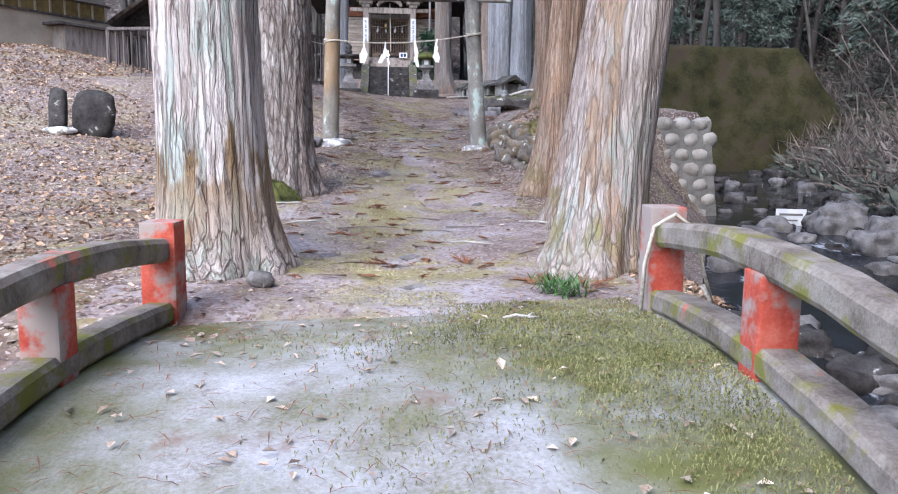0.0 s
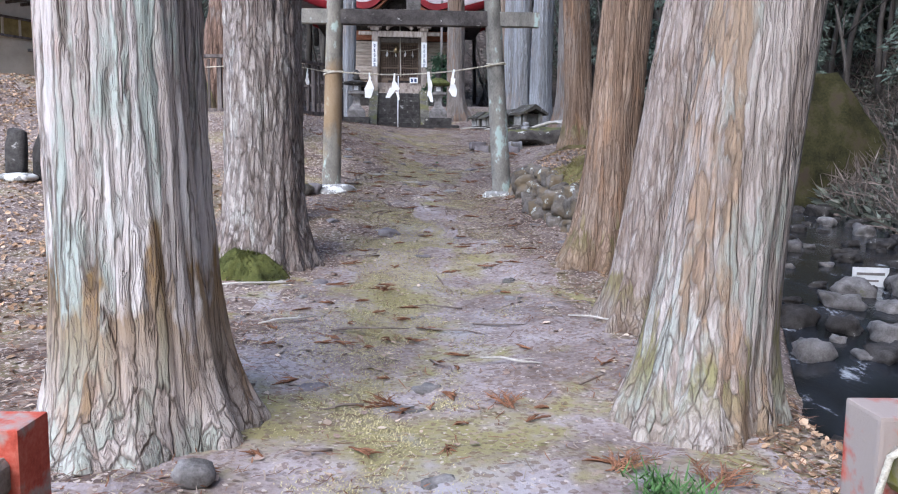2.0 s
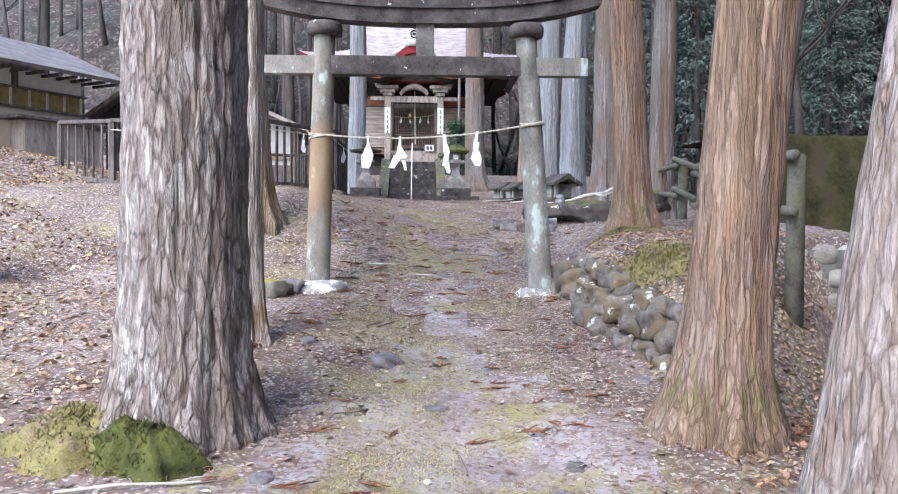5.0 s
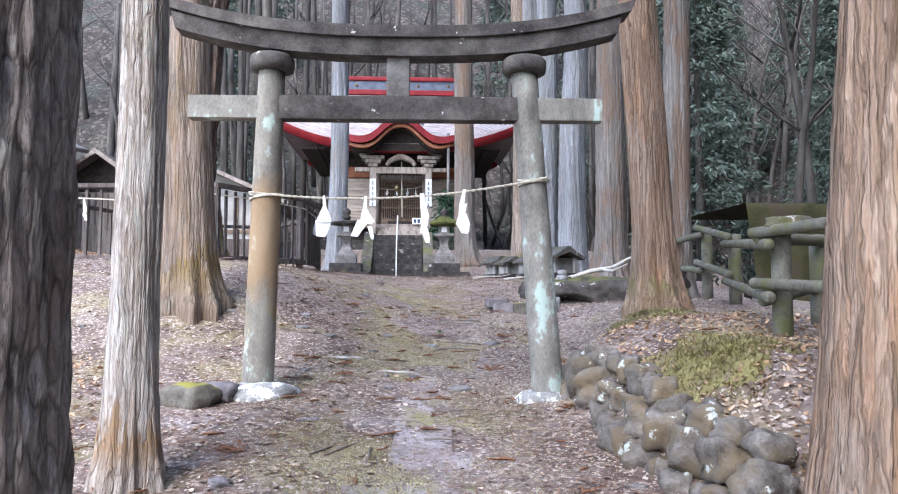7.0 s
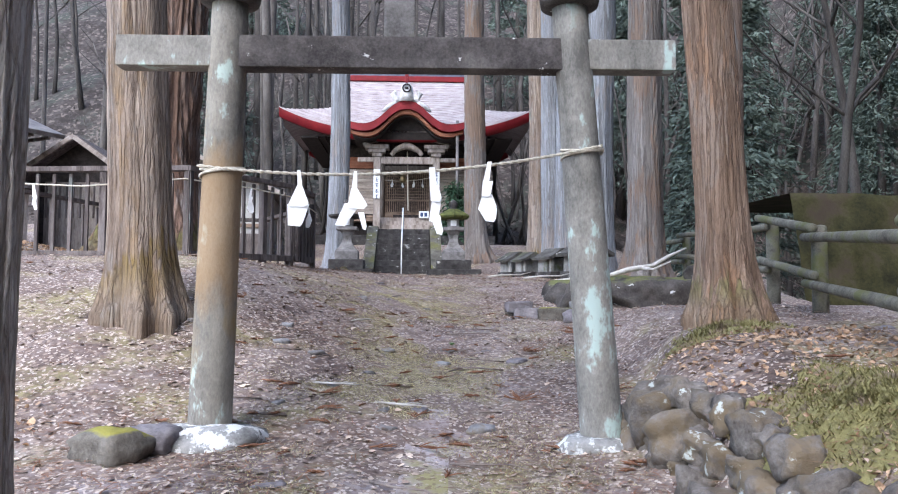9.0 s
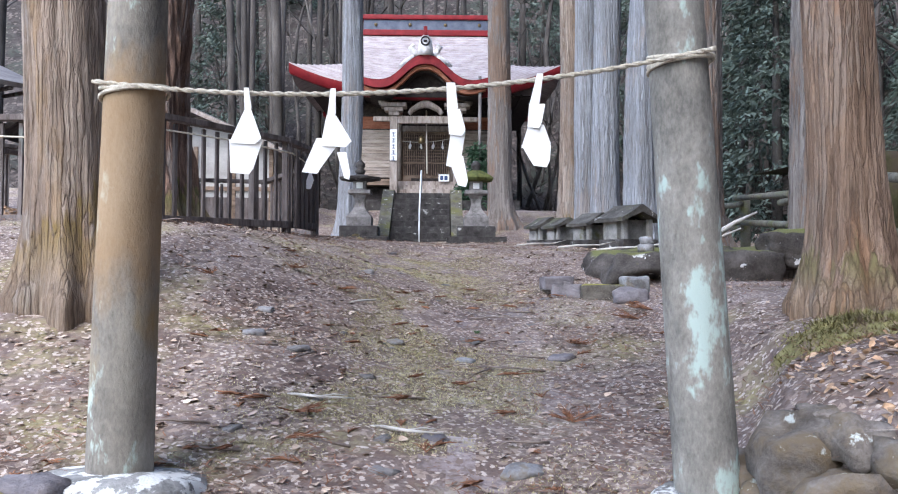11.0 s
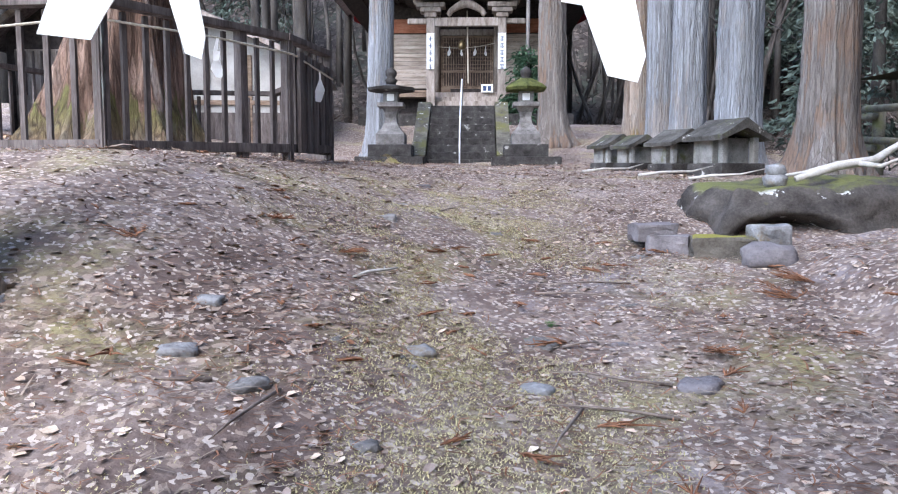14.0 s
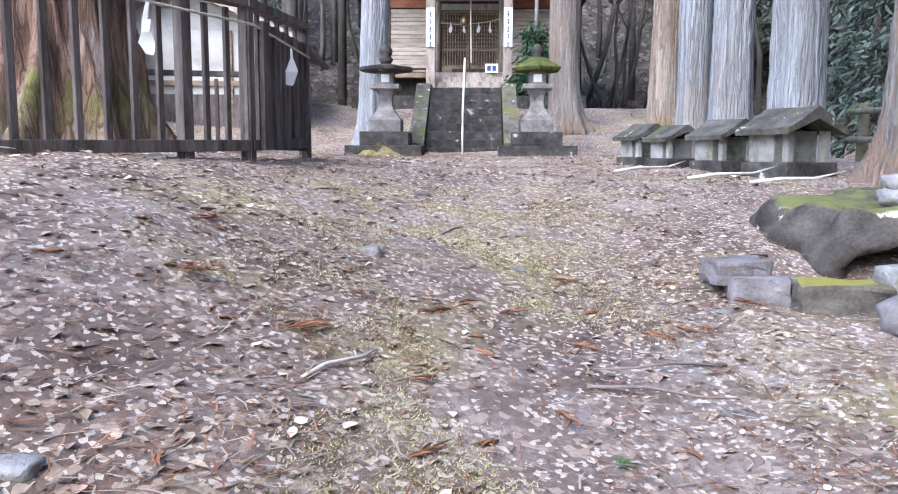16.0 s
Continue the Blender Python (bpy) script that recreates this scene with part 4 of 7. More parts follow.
def lantern(lx, ly, cap_mat, cap_label, seed):
    m = SH @ pose(lx, ly, 0)
    t = thing("stone_lantern", m, "old grey stone lantern beside the shrine steps, " + cap_label, "stone lantern", "lanterns beside the steps")
    part("plinth", boxes(((-0.78, -0.62, -0.35), (0.78, 0.62, 0.22)), bevel=0.03), STONE_DARK, t)
    part("base", boxes(((-0.5, -0.45, 0.22), (0.5, 0.45, 0.5)), bevel=0.03), STONE_DARK, t)
    part("pedestal", mesh("pedestal", *lathe([(0.46, 0.5), (0.46, 0.74), (0.40, 0.80)], 4), STONE, False), parent=t)
    part("shaft", mesh("shaft", *lathe([(0.38, 0.80), (0.30, 0.87), (0.20, 1.0), (0.175, 1.12), (0.20, 1.24), (0.30, 1.36)], 4), STONE, False), parent=t)
    part("table", boxes(((-0.30, -0.30, 1.36), (0.30, 0.30, 1.46)), bevel=0.02), STONE, t)
    f = part("fire_box", boxes(((-0.17, -0.17, 1.46), (0.17, 0.17, 1.72)), bevel=0.015), STONE, t)
    part("paper_window", boxes(((-0.085, -0.176, 1.50), (0.085, -0.1705, 1.66)), bevel=0.001), PAPER, f, "white paper pane")
    part("roof", mesh("roof", *lathe([(0.30, 1.70), (0.50, 1.73), (0.53, 1.79), (0.42, 1.87), (0.22, 1.97), (0.13, 2.01)] if cap_mat is MOSS else [(0.30, 1.70), (0.56, 1.74), (0.58, 1.80), (0.30, 1.84), (0.12, 1.88)], 6 if cap_mat is MOSS else 8), cap_mat, False), parent=t, label=cap_label)
    part("finial", mesh("finial", *lathe([(0.10, 1.88), (0.15, 1.98), (0.09, 2.04), (0.13, 2.10), (0.13, 2.18), (0.05, 2.26), (0.01, 2.28)], 16), STONE_DARK), parent=t)
    return t


lantern(-1.60, -0.55, STONE_DARK, "dark flat roof", 1)
lantern(1.50, -0.60, MOSS, "roof thick with moss", 2)


def wall_boards(t, x0, x1, y, z0, z1, h=0.14, material=None):
    k, z = 0, z0
    while z < z1 - 0.01:
        top = min(z1, z + h)
        me = boxes(((x0, y - 0.02 - 0.008, z), (x1, y + 0.02, top - 0.012)), bevel=0.004)
        part("board", me, material or WOOD_GREY, t)
        z += h
    return t


def shrine():
    t = thing("shrine_hall", SH, "old wooden shrine hall with pale shingle roof and red eaves", "shrine")
    F = 2.62
    part("stone_base", boxes(((-3.4, 6.0, 0.9), (3.4, 15, 1.75)), bevel=0.04), STONE_DARK, t)
    part("floor", boxes(((-3.1, 8.1, F - 0.14), (3.1, 14.8, F)), bevel=0.01), WOOD_BROWN, t)
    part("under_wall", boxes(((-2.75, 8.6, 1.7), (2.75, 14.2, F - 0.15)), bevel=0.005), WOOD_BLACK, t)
    for k in range(5):
        part("wooden_step", boxes(((-1.15, 7.0 + k * 0.27, 1.7), (1.15, 7.3 + k * 0.27, 1.76 + 0.175 * (k + 1))), bevel=0.008), WOOD_GREY, t)
    for sx in (-1, 1):
        part("veranda_rail", boxes(((sx * 1.25 if sx > 0 else -3.05, 8.15, F + 0.02), (3.05 if sx > 0 else -1.25, 8.23, F + 0.10)), bevel=0.006), WOOD_BROWN, t)
        side = part("wall", boxes(((sx * 2.75 - 0.06, 9.0, F), (sx * 2.75 + 0.06, 14.2, 6.2)), bevel=0.004), WOOD_BROWN, t)
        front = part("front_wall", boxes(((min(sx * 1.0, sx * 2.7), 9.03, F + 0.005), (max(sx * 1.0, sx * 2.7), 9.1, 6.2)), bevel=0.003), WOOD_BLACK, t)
        wall_boards(front, min(sx * 1.2, sx * 2.6), max(sx * 1.2, sx * 2.6), 9.0, F + 0.25, 4.75, 0.135, SIDING)
        part("frieze_beam", boxes(((min(sx * 1.02, sx * 2.7), 8.93, 4.78), (max(sx * 1.02, sx * 2.7), 9.02, 5.25)), bevel=0.01), RED_WOOD, t)
        for x in (1.05, 2.70):
            part("pillar", mesh("pillar", *tube([(sx * x, 8.98, F), (sx * x, 8.98, 6.2)], 0.12, 20), WOOD_GREY), parent=t)
        part("porch_pillar", boxes(((sx * 1.18 - 0.14, 7.36, 1.6), (sx * 1.18 + 0.14, 7.64, 5.0)), bevel=0.03), WOOD_GREY, t)
        part("pillar_stone", boxes(((sx * 1.18 - 0.22, 7.28, 1.5), (sx * 1.18 + 0.22, 7.72, 1.82)), bevel=0.03), STONE, t)
        for k in range(3):
            s = 0.2 + 0.14 * k
            part("bracket", boxes(((sx * 1.18 - s, 7.30 - 0.05 * k, 5.0 + 0.155 * k), (sx * 1.18 + s, 7.70 + 0.05 * k, 5.15 + 0.155 * k)), bevel=0.03), WOOD_GREY, t)
        part("beam_nose", boxes(((sx * 1.32 if sx > 0 else -1.95, 7.42, 4.80), (1.95 if sx > 0 else -1.32, 7.58, 4.98)), bevel=0.05), WOOD_GREY, t)
        b = part("name_board", boxes(((sx * 1.18 - 0.13, 7.318, 3.32), (sx * 1.18 + 0.13, 7.345, 4.48)), bevel=0.004), WHITE, t, "white board with blue upright writing")
        rnd = random.Random(3 + sx)
        for k in range(5):
            zz = 4.36 - k * 0.225
            bm = bmesh.new()
            for q in range(4):
                w = rnd.uniform(0.05, 0.075)
                box(bm, (sx * 1.18 - w, 7.312, zz - 0.045 * q - 0.012), (sx * 1.18 + w, 7.3175, zz - 0.045 * q))
            box(bm, (sx * 1.18 - 0.012, 7.3115, zz - 0.15), (sx * 1.18 + 0.012, 7.3172, zz + 0.01))
            part("character_bars", bm, INK, b)
    part("back_wall", boxes(((-2.7, 14.1, F), (2.7, 14.2, 6.2)), bevel=0.004), WOOD_BROWN, t)
    part("porch_beam", boxes(((-1.32, 7.4, 4.72), (1.32, 7.6, 5.0)), bevel=0.03), WOOD_GREY, t)
    # frog-leg strut: a curved arm each side of a block
    for z0, half, thick in ((5.15, 0.62, 0.16), (5.55, 1.75, 0.15)):
        pts = [(half * u, 7.5, z0 + 0.32 * (1 - abs(u) ** 1.5) - (0.06 if abs(u) > 0.9 else 0)) for u in np.linspace(-1, 1, 25)]
        part("curved_strut" if half < 1 else "rainbow_beam", mesh("strut", *tube(pts, [thick * (0.55 + 0.45 * (1 - abs(u))) for u in np.linspace(-1, 1, 25)], 10), WOOD_GREY), parent=t)
    # doors: latticed leaves
    for sx in (-1, 1):
        leaf = part("door", boxes(((min(0.01 * sx, 0.93 * sx), 9.06, F + 0.04), (max(0.01 * sx, 0.93 * sx), 9.09, 4.70)), bevel=0.002), DOOR_SHADE, t, "dark latticed wooden door leaf")
        x0, x1 = min(0.02 * sx, 0.92 * sx), max(0.02 * sx, 0.92 * sx)
        bm = bmesh.new()
        for lo, hi in (((x0, 9.02, F + 0.05), (x0 + 0.06, 9.055, 4.68)), ((x1 - 0.06, 9.02, F + 0.05), (x1, 9.055, 4.68)), ((x0, 9.018, F + 0.05), (x1, 9.053, F + 0.35)), ((x0, 9.018, 3.42), (x1, 9.053, 3.50)), ((x0, 9.018, 4.62), (x1, 9.053, 4.69))):
            box(bm, lo, hi, 0.004)
        part("door_frame", bm, WOOD_BROWN, leaf)
        bar = None
        for k in range(9):
            x = x0 + 0.1 + k * (x1 - x0 - 0.2) / 8
            part("lattice_bar", boxes(((x - 0.014, 9.026, F + 0.35), (x + 0.014, 9.05, 4.63)), bevel=0.002), WOOD_BROWN, leaf)
        for k in range(9):
            z = 3.58 + k * 0.125
            part("lattice_bar", boxes(((x0 + 0.05, 9.03, z - 0.011), (x1 - 0.05, 9.046, z + 0.011)), bevel=0.002), WOOD_BROWN, leaf)
    part("door_lintel", boxes(((-1.0, 8.95, 4.70), (1.0, 9.1, 4.9)), bevel=0.01), WOOD_GREY, t)
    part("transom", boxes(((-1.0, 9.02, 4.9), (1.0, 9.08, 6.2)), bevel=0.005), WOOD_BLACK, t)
    part("sill", boxes(((-1.0, 8.92, F - 0.02), (1.0, 9.1, F + 0.04)), bevel=0.006), WOOD_GREY, t)

    # main roof: front and back slopes with flared corners, laid in courses
    RZ, EZ, RY, HALF = 9.35, 5.95, 11.6, 5.05
    def eave(u):
        return 0.95 * abs(u) ** 2.6
    def width(v):
        return 2.8 + (HALF - 2.8) * smooth(0.55, 0.0, v) ** 1.15 if v < 0.55 else 2.8
    for sy, name in ((1, "front_roof"), (-1, "back_roof")):
        n, courses = 48, 30
        verts, faces = [], []
        for j in range(courses + 1):
            for step_z in (0.0, 0.04):
                v = j / courses
                for i in range(n + 1):
                    u = -1 + 2 * i / n
                    x = u * width(v)
                    y = RY - sy * (RY - 7.2) * (1 - v) - sy * 0.0
                    z = EZ + (RZ - EZ) * (0.62 * v + 0.38 * v * v) + eave(u) * (1 - v) ** 2 + step_z
                    verts.append((x, y, z))
        w = n + 1
        rows = 2 * (courses + 1)
        for j in range(rows - 1):
            for i in range(n):
                q = (j * w + i, j * w + i + 1, (j + 1) * w + i + 1, (j + 1) * w + i)
                faces.append(q if sy > 0 else tuple(reversed(q)))
        part(name, mesh(name, verts, faces, ROOF, False), parent=t)
        # red fascia under the eave
        verts, faces = [], []
        for i in range(n + 1):
            u = -1 + 2 * i / n
            z = EZ + eave(u)
            for dy, dz in ((0.0, -0.005), (0.03, -0.34), (0.30, -0.36), (0.5, -0.02)):
                verts.append((u * HALF, 7.2 + (8.8 if sy < 0 else 0) + sy * dy, z + dz))
        for i in range(n):
            for k in range(3):
                faces.append((i * 4 + k, i * 4 + k + 1, (i + 1) * 4 + k + 1, (i + 1) * 4 + k))
        part("red_fascia", mesh("red_fascia", verts, faces, ROOF_RED), parent=t, label="dark red curved eave board")
        for x in np.arange(-3.6, 3.7, 0.3):
            part("rafter", boxes(((x - 0.04, 7.6 if sy > 0 else 12.0, 5.75), (x + 0.04, 11.2 if sy > 0 else 15.6, 5.87)), bevel=0.0), WOOD_BLACK, t)
    for sx in (-1, 1):
        verts, faces = [], []
        n = 20
        for j in range(n + 1):
            v = 0.55 * j / n
            for i in range(n + 1):
                q = -1 + 2 * i / n
                y = RY + q * (RY - 7.2) * (1 - v)
                z = EZ + (RZ - EZ) * (0.62 * v + 0.38 * v * v) + 0.95 * (1 - v) ** 2 * max(abs(q), 0.75) ** 2.6
                verts.append((sx * width(v), y, z))
        for j in range(n):
            for i in range(n):
                k = j * (n + 1) + i
                faces.append((k, k + 1, k + n + 2, k + n + 1))
        part("side_roof", mesh("side_roof", verts, faces, ROOF), parent=t)
        part("gable", mesh("gable", [(sx * 2.7, RY - 2.2, 7.4), (sx * 2.7, RY + 2.2, 7.4), (sx * 2.7, RY, 9.3)], [(0, 1, 2)], WOOD_BLACK, False), parent=t)
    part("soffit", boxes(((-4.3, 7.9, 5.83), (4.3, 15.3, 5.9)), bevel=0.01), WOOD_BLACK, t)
    # ridge
    part("ridge_foot", boxes(((-2.8, RY - 0.28, 9.18), (2.8, RY + 0.28, 9.42)), bevel=0.03), ROOF_RED, t, "dark red ridge foot")
    part("ridge_box", boxes(((-2.72, RY - 0.21, 9.42), (2.72, RY + 0.21, 9.86)), bevel=0.02), BLUE, t, "blue-grey ridge band")
    part("ridge_cap", boxes(((-2.86, RY - 0.3, 9.86), (2.86, RY + 0.3, 10.06)), bevel=0.05), ROOF_RED, t, "dark red ridge cap")
    for x in (-2.2, -0.75, 0.75, 2.2):
        part("stud", mesh("stud", *lathe([(0.075, 0), (0.07, 0.03), (0.02, 0.05)], 14), GOLD), parent=t, m=pose(x, RY - 0.21, 9.64, 90))

    # cusped gable over the porch
    def cusp(u):
        a = abs(u)
        return 1.0 * math.exp(-(a / 0.43) ** 2.4) + 0.22 * a ** 4
    n = 60
    K = 2.35
    base = 6.02
    verts, faces = [], []
    depths = np.linspace(6.35, 10.6, 18)
    for j, y in enumerate(depths):
        for i in range(n + 1):
            u = -1 + 2 * i / n
            verts.append((u * K, y, base + cusp(u) + 0.02 * (y - 6.35) + 0.012 * (j % 2)))
    w = n + 1
    for j in range(len(depths) - 1):
        for i in range(n):
            faces.append((j * w + i, j * w + i + 1, (j + 1) * w + i + 1, (j + 1) * w + i))
    part("porch_roof", mesh("porch_roof", verts, faces, ROOF), parent=t)

    def band(name, off, thick, y0, y1, material, label, k=K):
        verts, faces = [], []
        for i in range(n + 1):
            u = -1 + 2 * i / n
            z = base + cusp(u) - off
            verts += [(u * k, y0, z), (u * k, y0, z - thick * (1 - 0.25 * u * u)), (u * k, y1, z - thick * (1 - 0.25 * u * u)), (u * k, y1, z)]
        for i in range(n):
            for q in range(4):
                r = (q + 1) % 4
                faces.append((i * 4 + q, i * 4 + r, (i + 1) * 4 + r, (i + 1) * 4 + q))
        faces += [(0, 3, 2, 1), (n * 4, n * 4 + 1, n * 4 + 2, n * 4 + 3)]
        part(name, mesh(name, verts, faces, material, False), parent=t, label=label)

    band("cusped_fascia", 0.004, 0.33, 6.36, 6.75, ROOF_RED, "dark red cusped gable board")
    band("inner_gable_board", 0.335, 0.16, 6.5, 6.75, RED_WOOD, "brownish red inner gable board", 2.2)
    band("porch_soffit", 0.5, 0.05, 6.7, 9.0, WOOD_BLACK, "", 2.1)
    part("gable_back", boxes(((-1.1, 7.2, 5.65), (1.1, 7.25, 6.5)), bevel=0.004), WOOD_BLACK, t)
    # ornament on the gable
    orn = part("ridge_ornament", mesh("ridge_ornament", *join(
        tube([(0, 6.5, 7.0), (0, 6.5, 7.25), (0, 6.5, 7.6), (0, 6.5, 7.75)], [0.34, 0.27, 0.22, 0.1], 14),
        *[tube([(s * 0.2, 6.5, 7.05), (s * 0.42, 6.5, 7.12), (s * 0.52, 6.5, 7.3), (s * 0.42, 6.5, 7.42)], [0.14, 0.13, 0.12, 0.07], 10) for s in (-1, 1)],
        *[tube([(s * 0.4, 6.5, 6.95), (s * 0.7, 6.5, 6.8), (s * 0.95, 6.5, 6.62)], [0.13, 0.10, 0.05], 10) for s in (-1, 1)]), PALE_TILE), parent=t, label="whitish carved ridge-end ornament")
    ring = part("crest_ring", mesh("crest_ring", *join(tube([(0.15 * math.cos(a), 6.24, 7.48 + 0.15 * math.sin(a)) for a in np.linspace(0, 2 * math.pi, 25)], 0.03, 8), tube([(-0.06, 6.25, 7.48), (0.06, 6.25, 7.48)], 0.04, 8)), WOOD_BLACK), parent=orn, label="dark round crest")
    part("crest_stem", boxes(((-0.07, 6.35, 7.72), (0.07, 6.6, 8.05)), bevel=0.03), ROOF_RED, t)
    # bell rope and bell
    part("bell", mesh("bell", *lathe([(0.02, 0.26), (0.07, 0.22), (0.13, 0.1), (0.14, 0.0), (0.10, -0.06)], 18), GOLD), parent=t, m=pose(-0.16, 7.9, 4.1))
    part("bell_rope", mesh("bell_rope", *twisted(rope_between((0.02, 7.9, 5.3), (0.06, 7.85, 2.9), 0.0, 16), 0.035), ROPE), parent=t)
    part("door_rope", mesh("door_rope", *tube(rope_between((-1.0, 8.9, 4.3), (1.0, 8.9, 4.42), 0.1), 0.014, 6), ROPE), parent=t)
    for k, x in enumerate((-0.62, -0.18, 0.28, 0.66)):
        streamer(SH @ pose(x, 8.88, 4.3), 0.32, (KITE, STEP)[k % 2], "small white paper streamer before the latticed doors", "streamers before the doors")
    part("downpipe", mesh("downpipe", *tube([(1.98, 6.6, 6.3), (1.98, 6.6, 1.5)], 0.06, 12), TIN), parent=t, label="grey metal downpipe")
    return t


SIDING = mat("pale_weathered_siding", [(0.3, (0.21, 0.165, 0.135)), (0.5, (0.35, 0.295, 0.255)), (0.75, (0.47, 0.41, 0.365))], 8, (0.2, 1, 1), bump=0.5, fine=50, spread=0.15)
RED_WOOD = mat("faded_red_wood", [(0.3, (0.16, 0.055, 0.03)), (0.5, (0.28, 0.11, 0.065)), (0.75, (0.36, 0.17, 0.11))], 6, (0.2, 1, 1), bump=0.4, fine=50)
PALE_TILE = mat("pale_glazed_tile", [(0.3, (0.36, 0.35, 0.35)), (0.6, (0.62, 0.61, 0.61)), (0.8, (0.72, 0.72, 0.72))], 6, bump=0.4, fine=40, rough=0.6)
shrine()
box_ob = thing("offering_box", SH @ pose(0, 8.35, 2.62), "old wooden offering box before the doors", "offering box")
part("box", boxes(((-0.55, -0.18, 0), (0.55, 0.2, 0.14)), bevel=0.015), WOOD_BLACK, box_ob)
nb = thing("notice_board", SH @ pose(0.70, 7.95, 2.62), "small white notice leaning by the offering box", "notice")
part("panel", boxes(((-0.2, 0, 0.0), (0.2, 0.015, 0.28)), bevel=0.003), WHITE, nb, m=pose(0, 0, 0, -12))
for k in range(2):
    part("writing_bar", boxes(((-0.14 + 0.16 * k, -0.004, 0.05), (-0.02 + 0.16 * k, -0.001, 0.22)), bevel=0.0), INK, nb, m=pose(0, 0, 0, -12))


# ---- small stone shrines ----
STONE_BOULDER = mat("boulder_stone", [(0.3, (0.03, 0.026, 0.024)), (0.5, (0.068, 0.06, 0.055)), (0.75, (0.125, 0.113, 0.105))], 4, bump=1.0, fine=40, second=((0.55, 0.55, 0.55), 6.0, 0.64, 0.67), top_moss=(0.13, 0.135, 0.05))
STONE_BASIN = mat("mossy_boulder_stone", [(0.3, (0.03, 0.028, 0.025)), (0.5, (0.075, 0.07, 0.064)), (0.75, (0.15, 0.145, 0.135))], 4, bump=1.0, fine=40, spots=((0.085, 0.095, 0.035), 2.2, 0.52, 0.64), second=((0.52, 0.52, 0.50), 5.0, 0.62, 0.66))
def hokora(x, y, s, rz, label):
    z = ground_z(x, y) + 0.06
    t = thing("small_stone_shrine", pose(x, y, z, 0, 0, rz), label, "stone shrine", "small stone shrines in a row")
    part("plinth", boxes(((-0.52 * s, -0.48 * s, -0.25), (0.52 * s, 0.45 * s, 0.12 * s)), bevel=0.02), STONE_DARK, t)
    part("body", boxes(((-0.44 * s, -0.14 * s, 0.12 * s), (0.44 * s, 0.38 * s, 0.60 * s)), bevel=0.015), HOKORA_STONE, t)
    for q in (-1, 1):
        part("front_pillar", boxes(((q * 0.37 * s - 0.06 * s, -0.40 * s, 0.12 * s), (q * 0.37 * s + 0.06 * s, -0.28 * s, 0.60 * s)), bevel=0.01), HOKORA_STONE, t)
    verts, faces = [], []
    n = 12
    for yy in (-0.55 * s, -0.2 * s, 0.2 * s, 0.5 * s):
        for i in range(n + 1):
            u = -1 + 2 * i / n
            verts.append((u * 0.62 * s, yy, (0.62 + 0.34 * (1 - abs(u)) ** 1.1) * s + 0.01 * noise.noise(Vector((u * 5, yy * 5, s)))))
        for i in range(n + 1):
            u = 1 - 2 * i / n
            verts.append((u * 0.61 * s, yy, (0.53 + 0.24 * (1 - abs(u))) * s))
    w = 2 * (n + 1)
    for j in range(3):
        for i in range(w):
            k = (i + 1) % w
            faces.append((j * w + i, j * w + k, (j + 1) * w + k, (j + 1) * w + i))
    faces += [tuple(reversed(range(w))), tuple(range(3 * w, 4 * w))]
    part("roof", mesh("roof", verts, faces, STONE_BASIN, False), parent=t, label="mossy stone gable roof")
    return t


hokora(2.55, 24.85, 0.72, 28, "small grey stone shrine with a mossy gable roof")
hokora(2.05, 25.6, 0.60, 28, "smaller grey stone shrine with a gable roof")
hokora(1.58, 26.3, 0.52, 24, "little dark stone shrine half fallen apart")
hokora(1.32, 27.1, 0.56, 24, "little weathered stone shrine under the cedars")


# ---- boulder basin beside the path ----
def hewn(size, seed):
    """A roughly squared block with worn edges, its middle at the origin."""
    r = random.Random(seed)
    bm = bmesh.new()
    box(bm, [-a / 2 for a in size], [a / 2 for a in size], min(size) * 0.14)
    bmesh.ops.subdivide_edges(bm, edges=list(bm.edges), cuts=2, use_grid_fill=True)
    o = Vector((r.uniform(-9, 9), r.uniform(-9, 9), 0))
    for v in bm.verts:
        v.co *= 1 + 0.10 * noise.noise(v.co * 4 + o)
        v.co += Vector((0.03, 0.03, 0.02)) * noise.noise(v.co * 9 + o)
    return bm


def basin():
    x, y = 2.72, 21.75
    t = thing("boulder_basin", pose(x, y, 2.28), "large mossy boulder with a dark hollow and lichen", "boulder")
    bm = rock((2.9, 1.75, 1.22), 71, 0.2, 5, 0.3)
    for v in bm.verts:
        v.co += v.co.normalized() * (0.06 * noise.noise(v.co * 3) + 0.035 * noise.noise(v.co * 9) + 0.018 * noise.noise(v.co * 25))
    dent = Vector((-0.58, -0.72, -0.04))
    for v in bm.verts:
        d = (v.co - dent)
        d = math.sqrt((d.x / 0.48) ** 2 + (d.y / 0.7) ** 2 + (d.z / 0.26) ** 2)
        if d < 1:
            v.co.y += 0.5 * (1 - d ** 4)
    part("rock", bm, STONE_BOULDER, t)
    return t


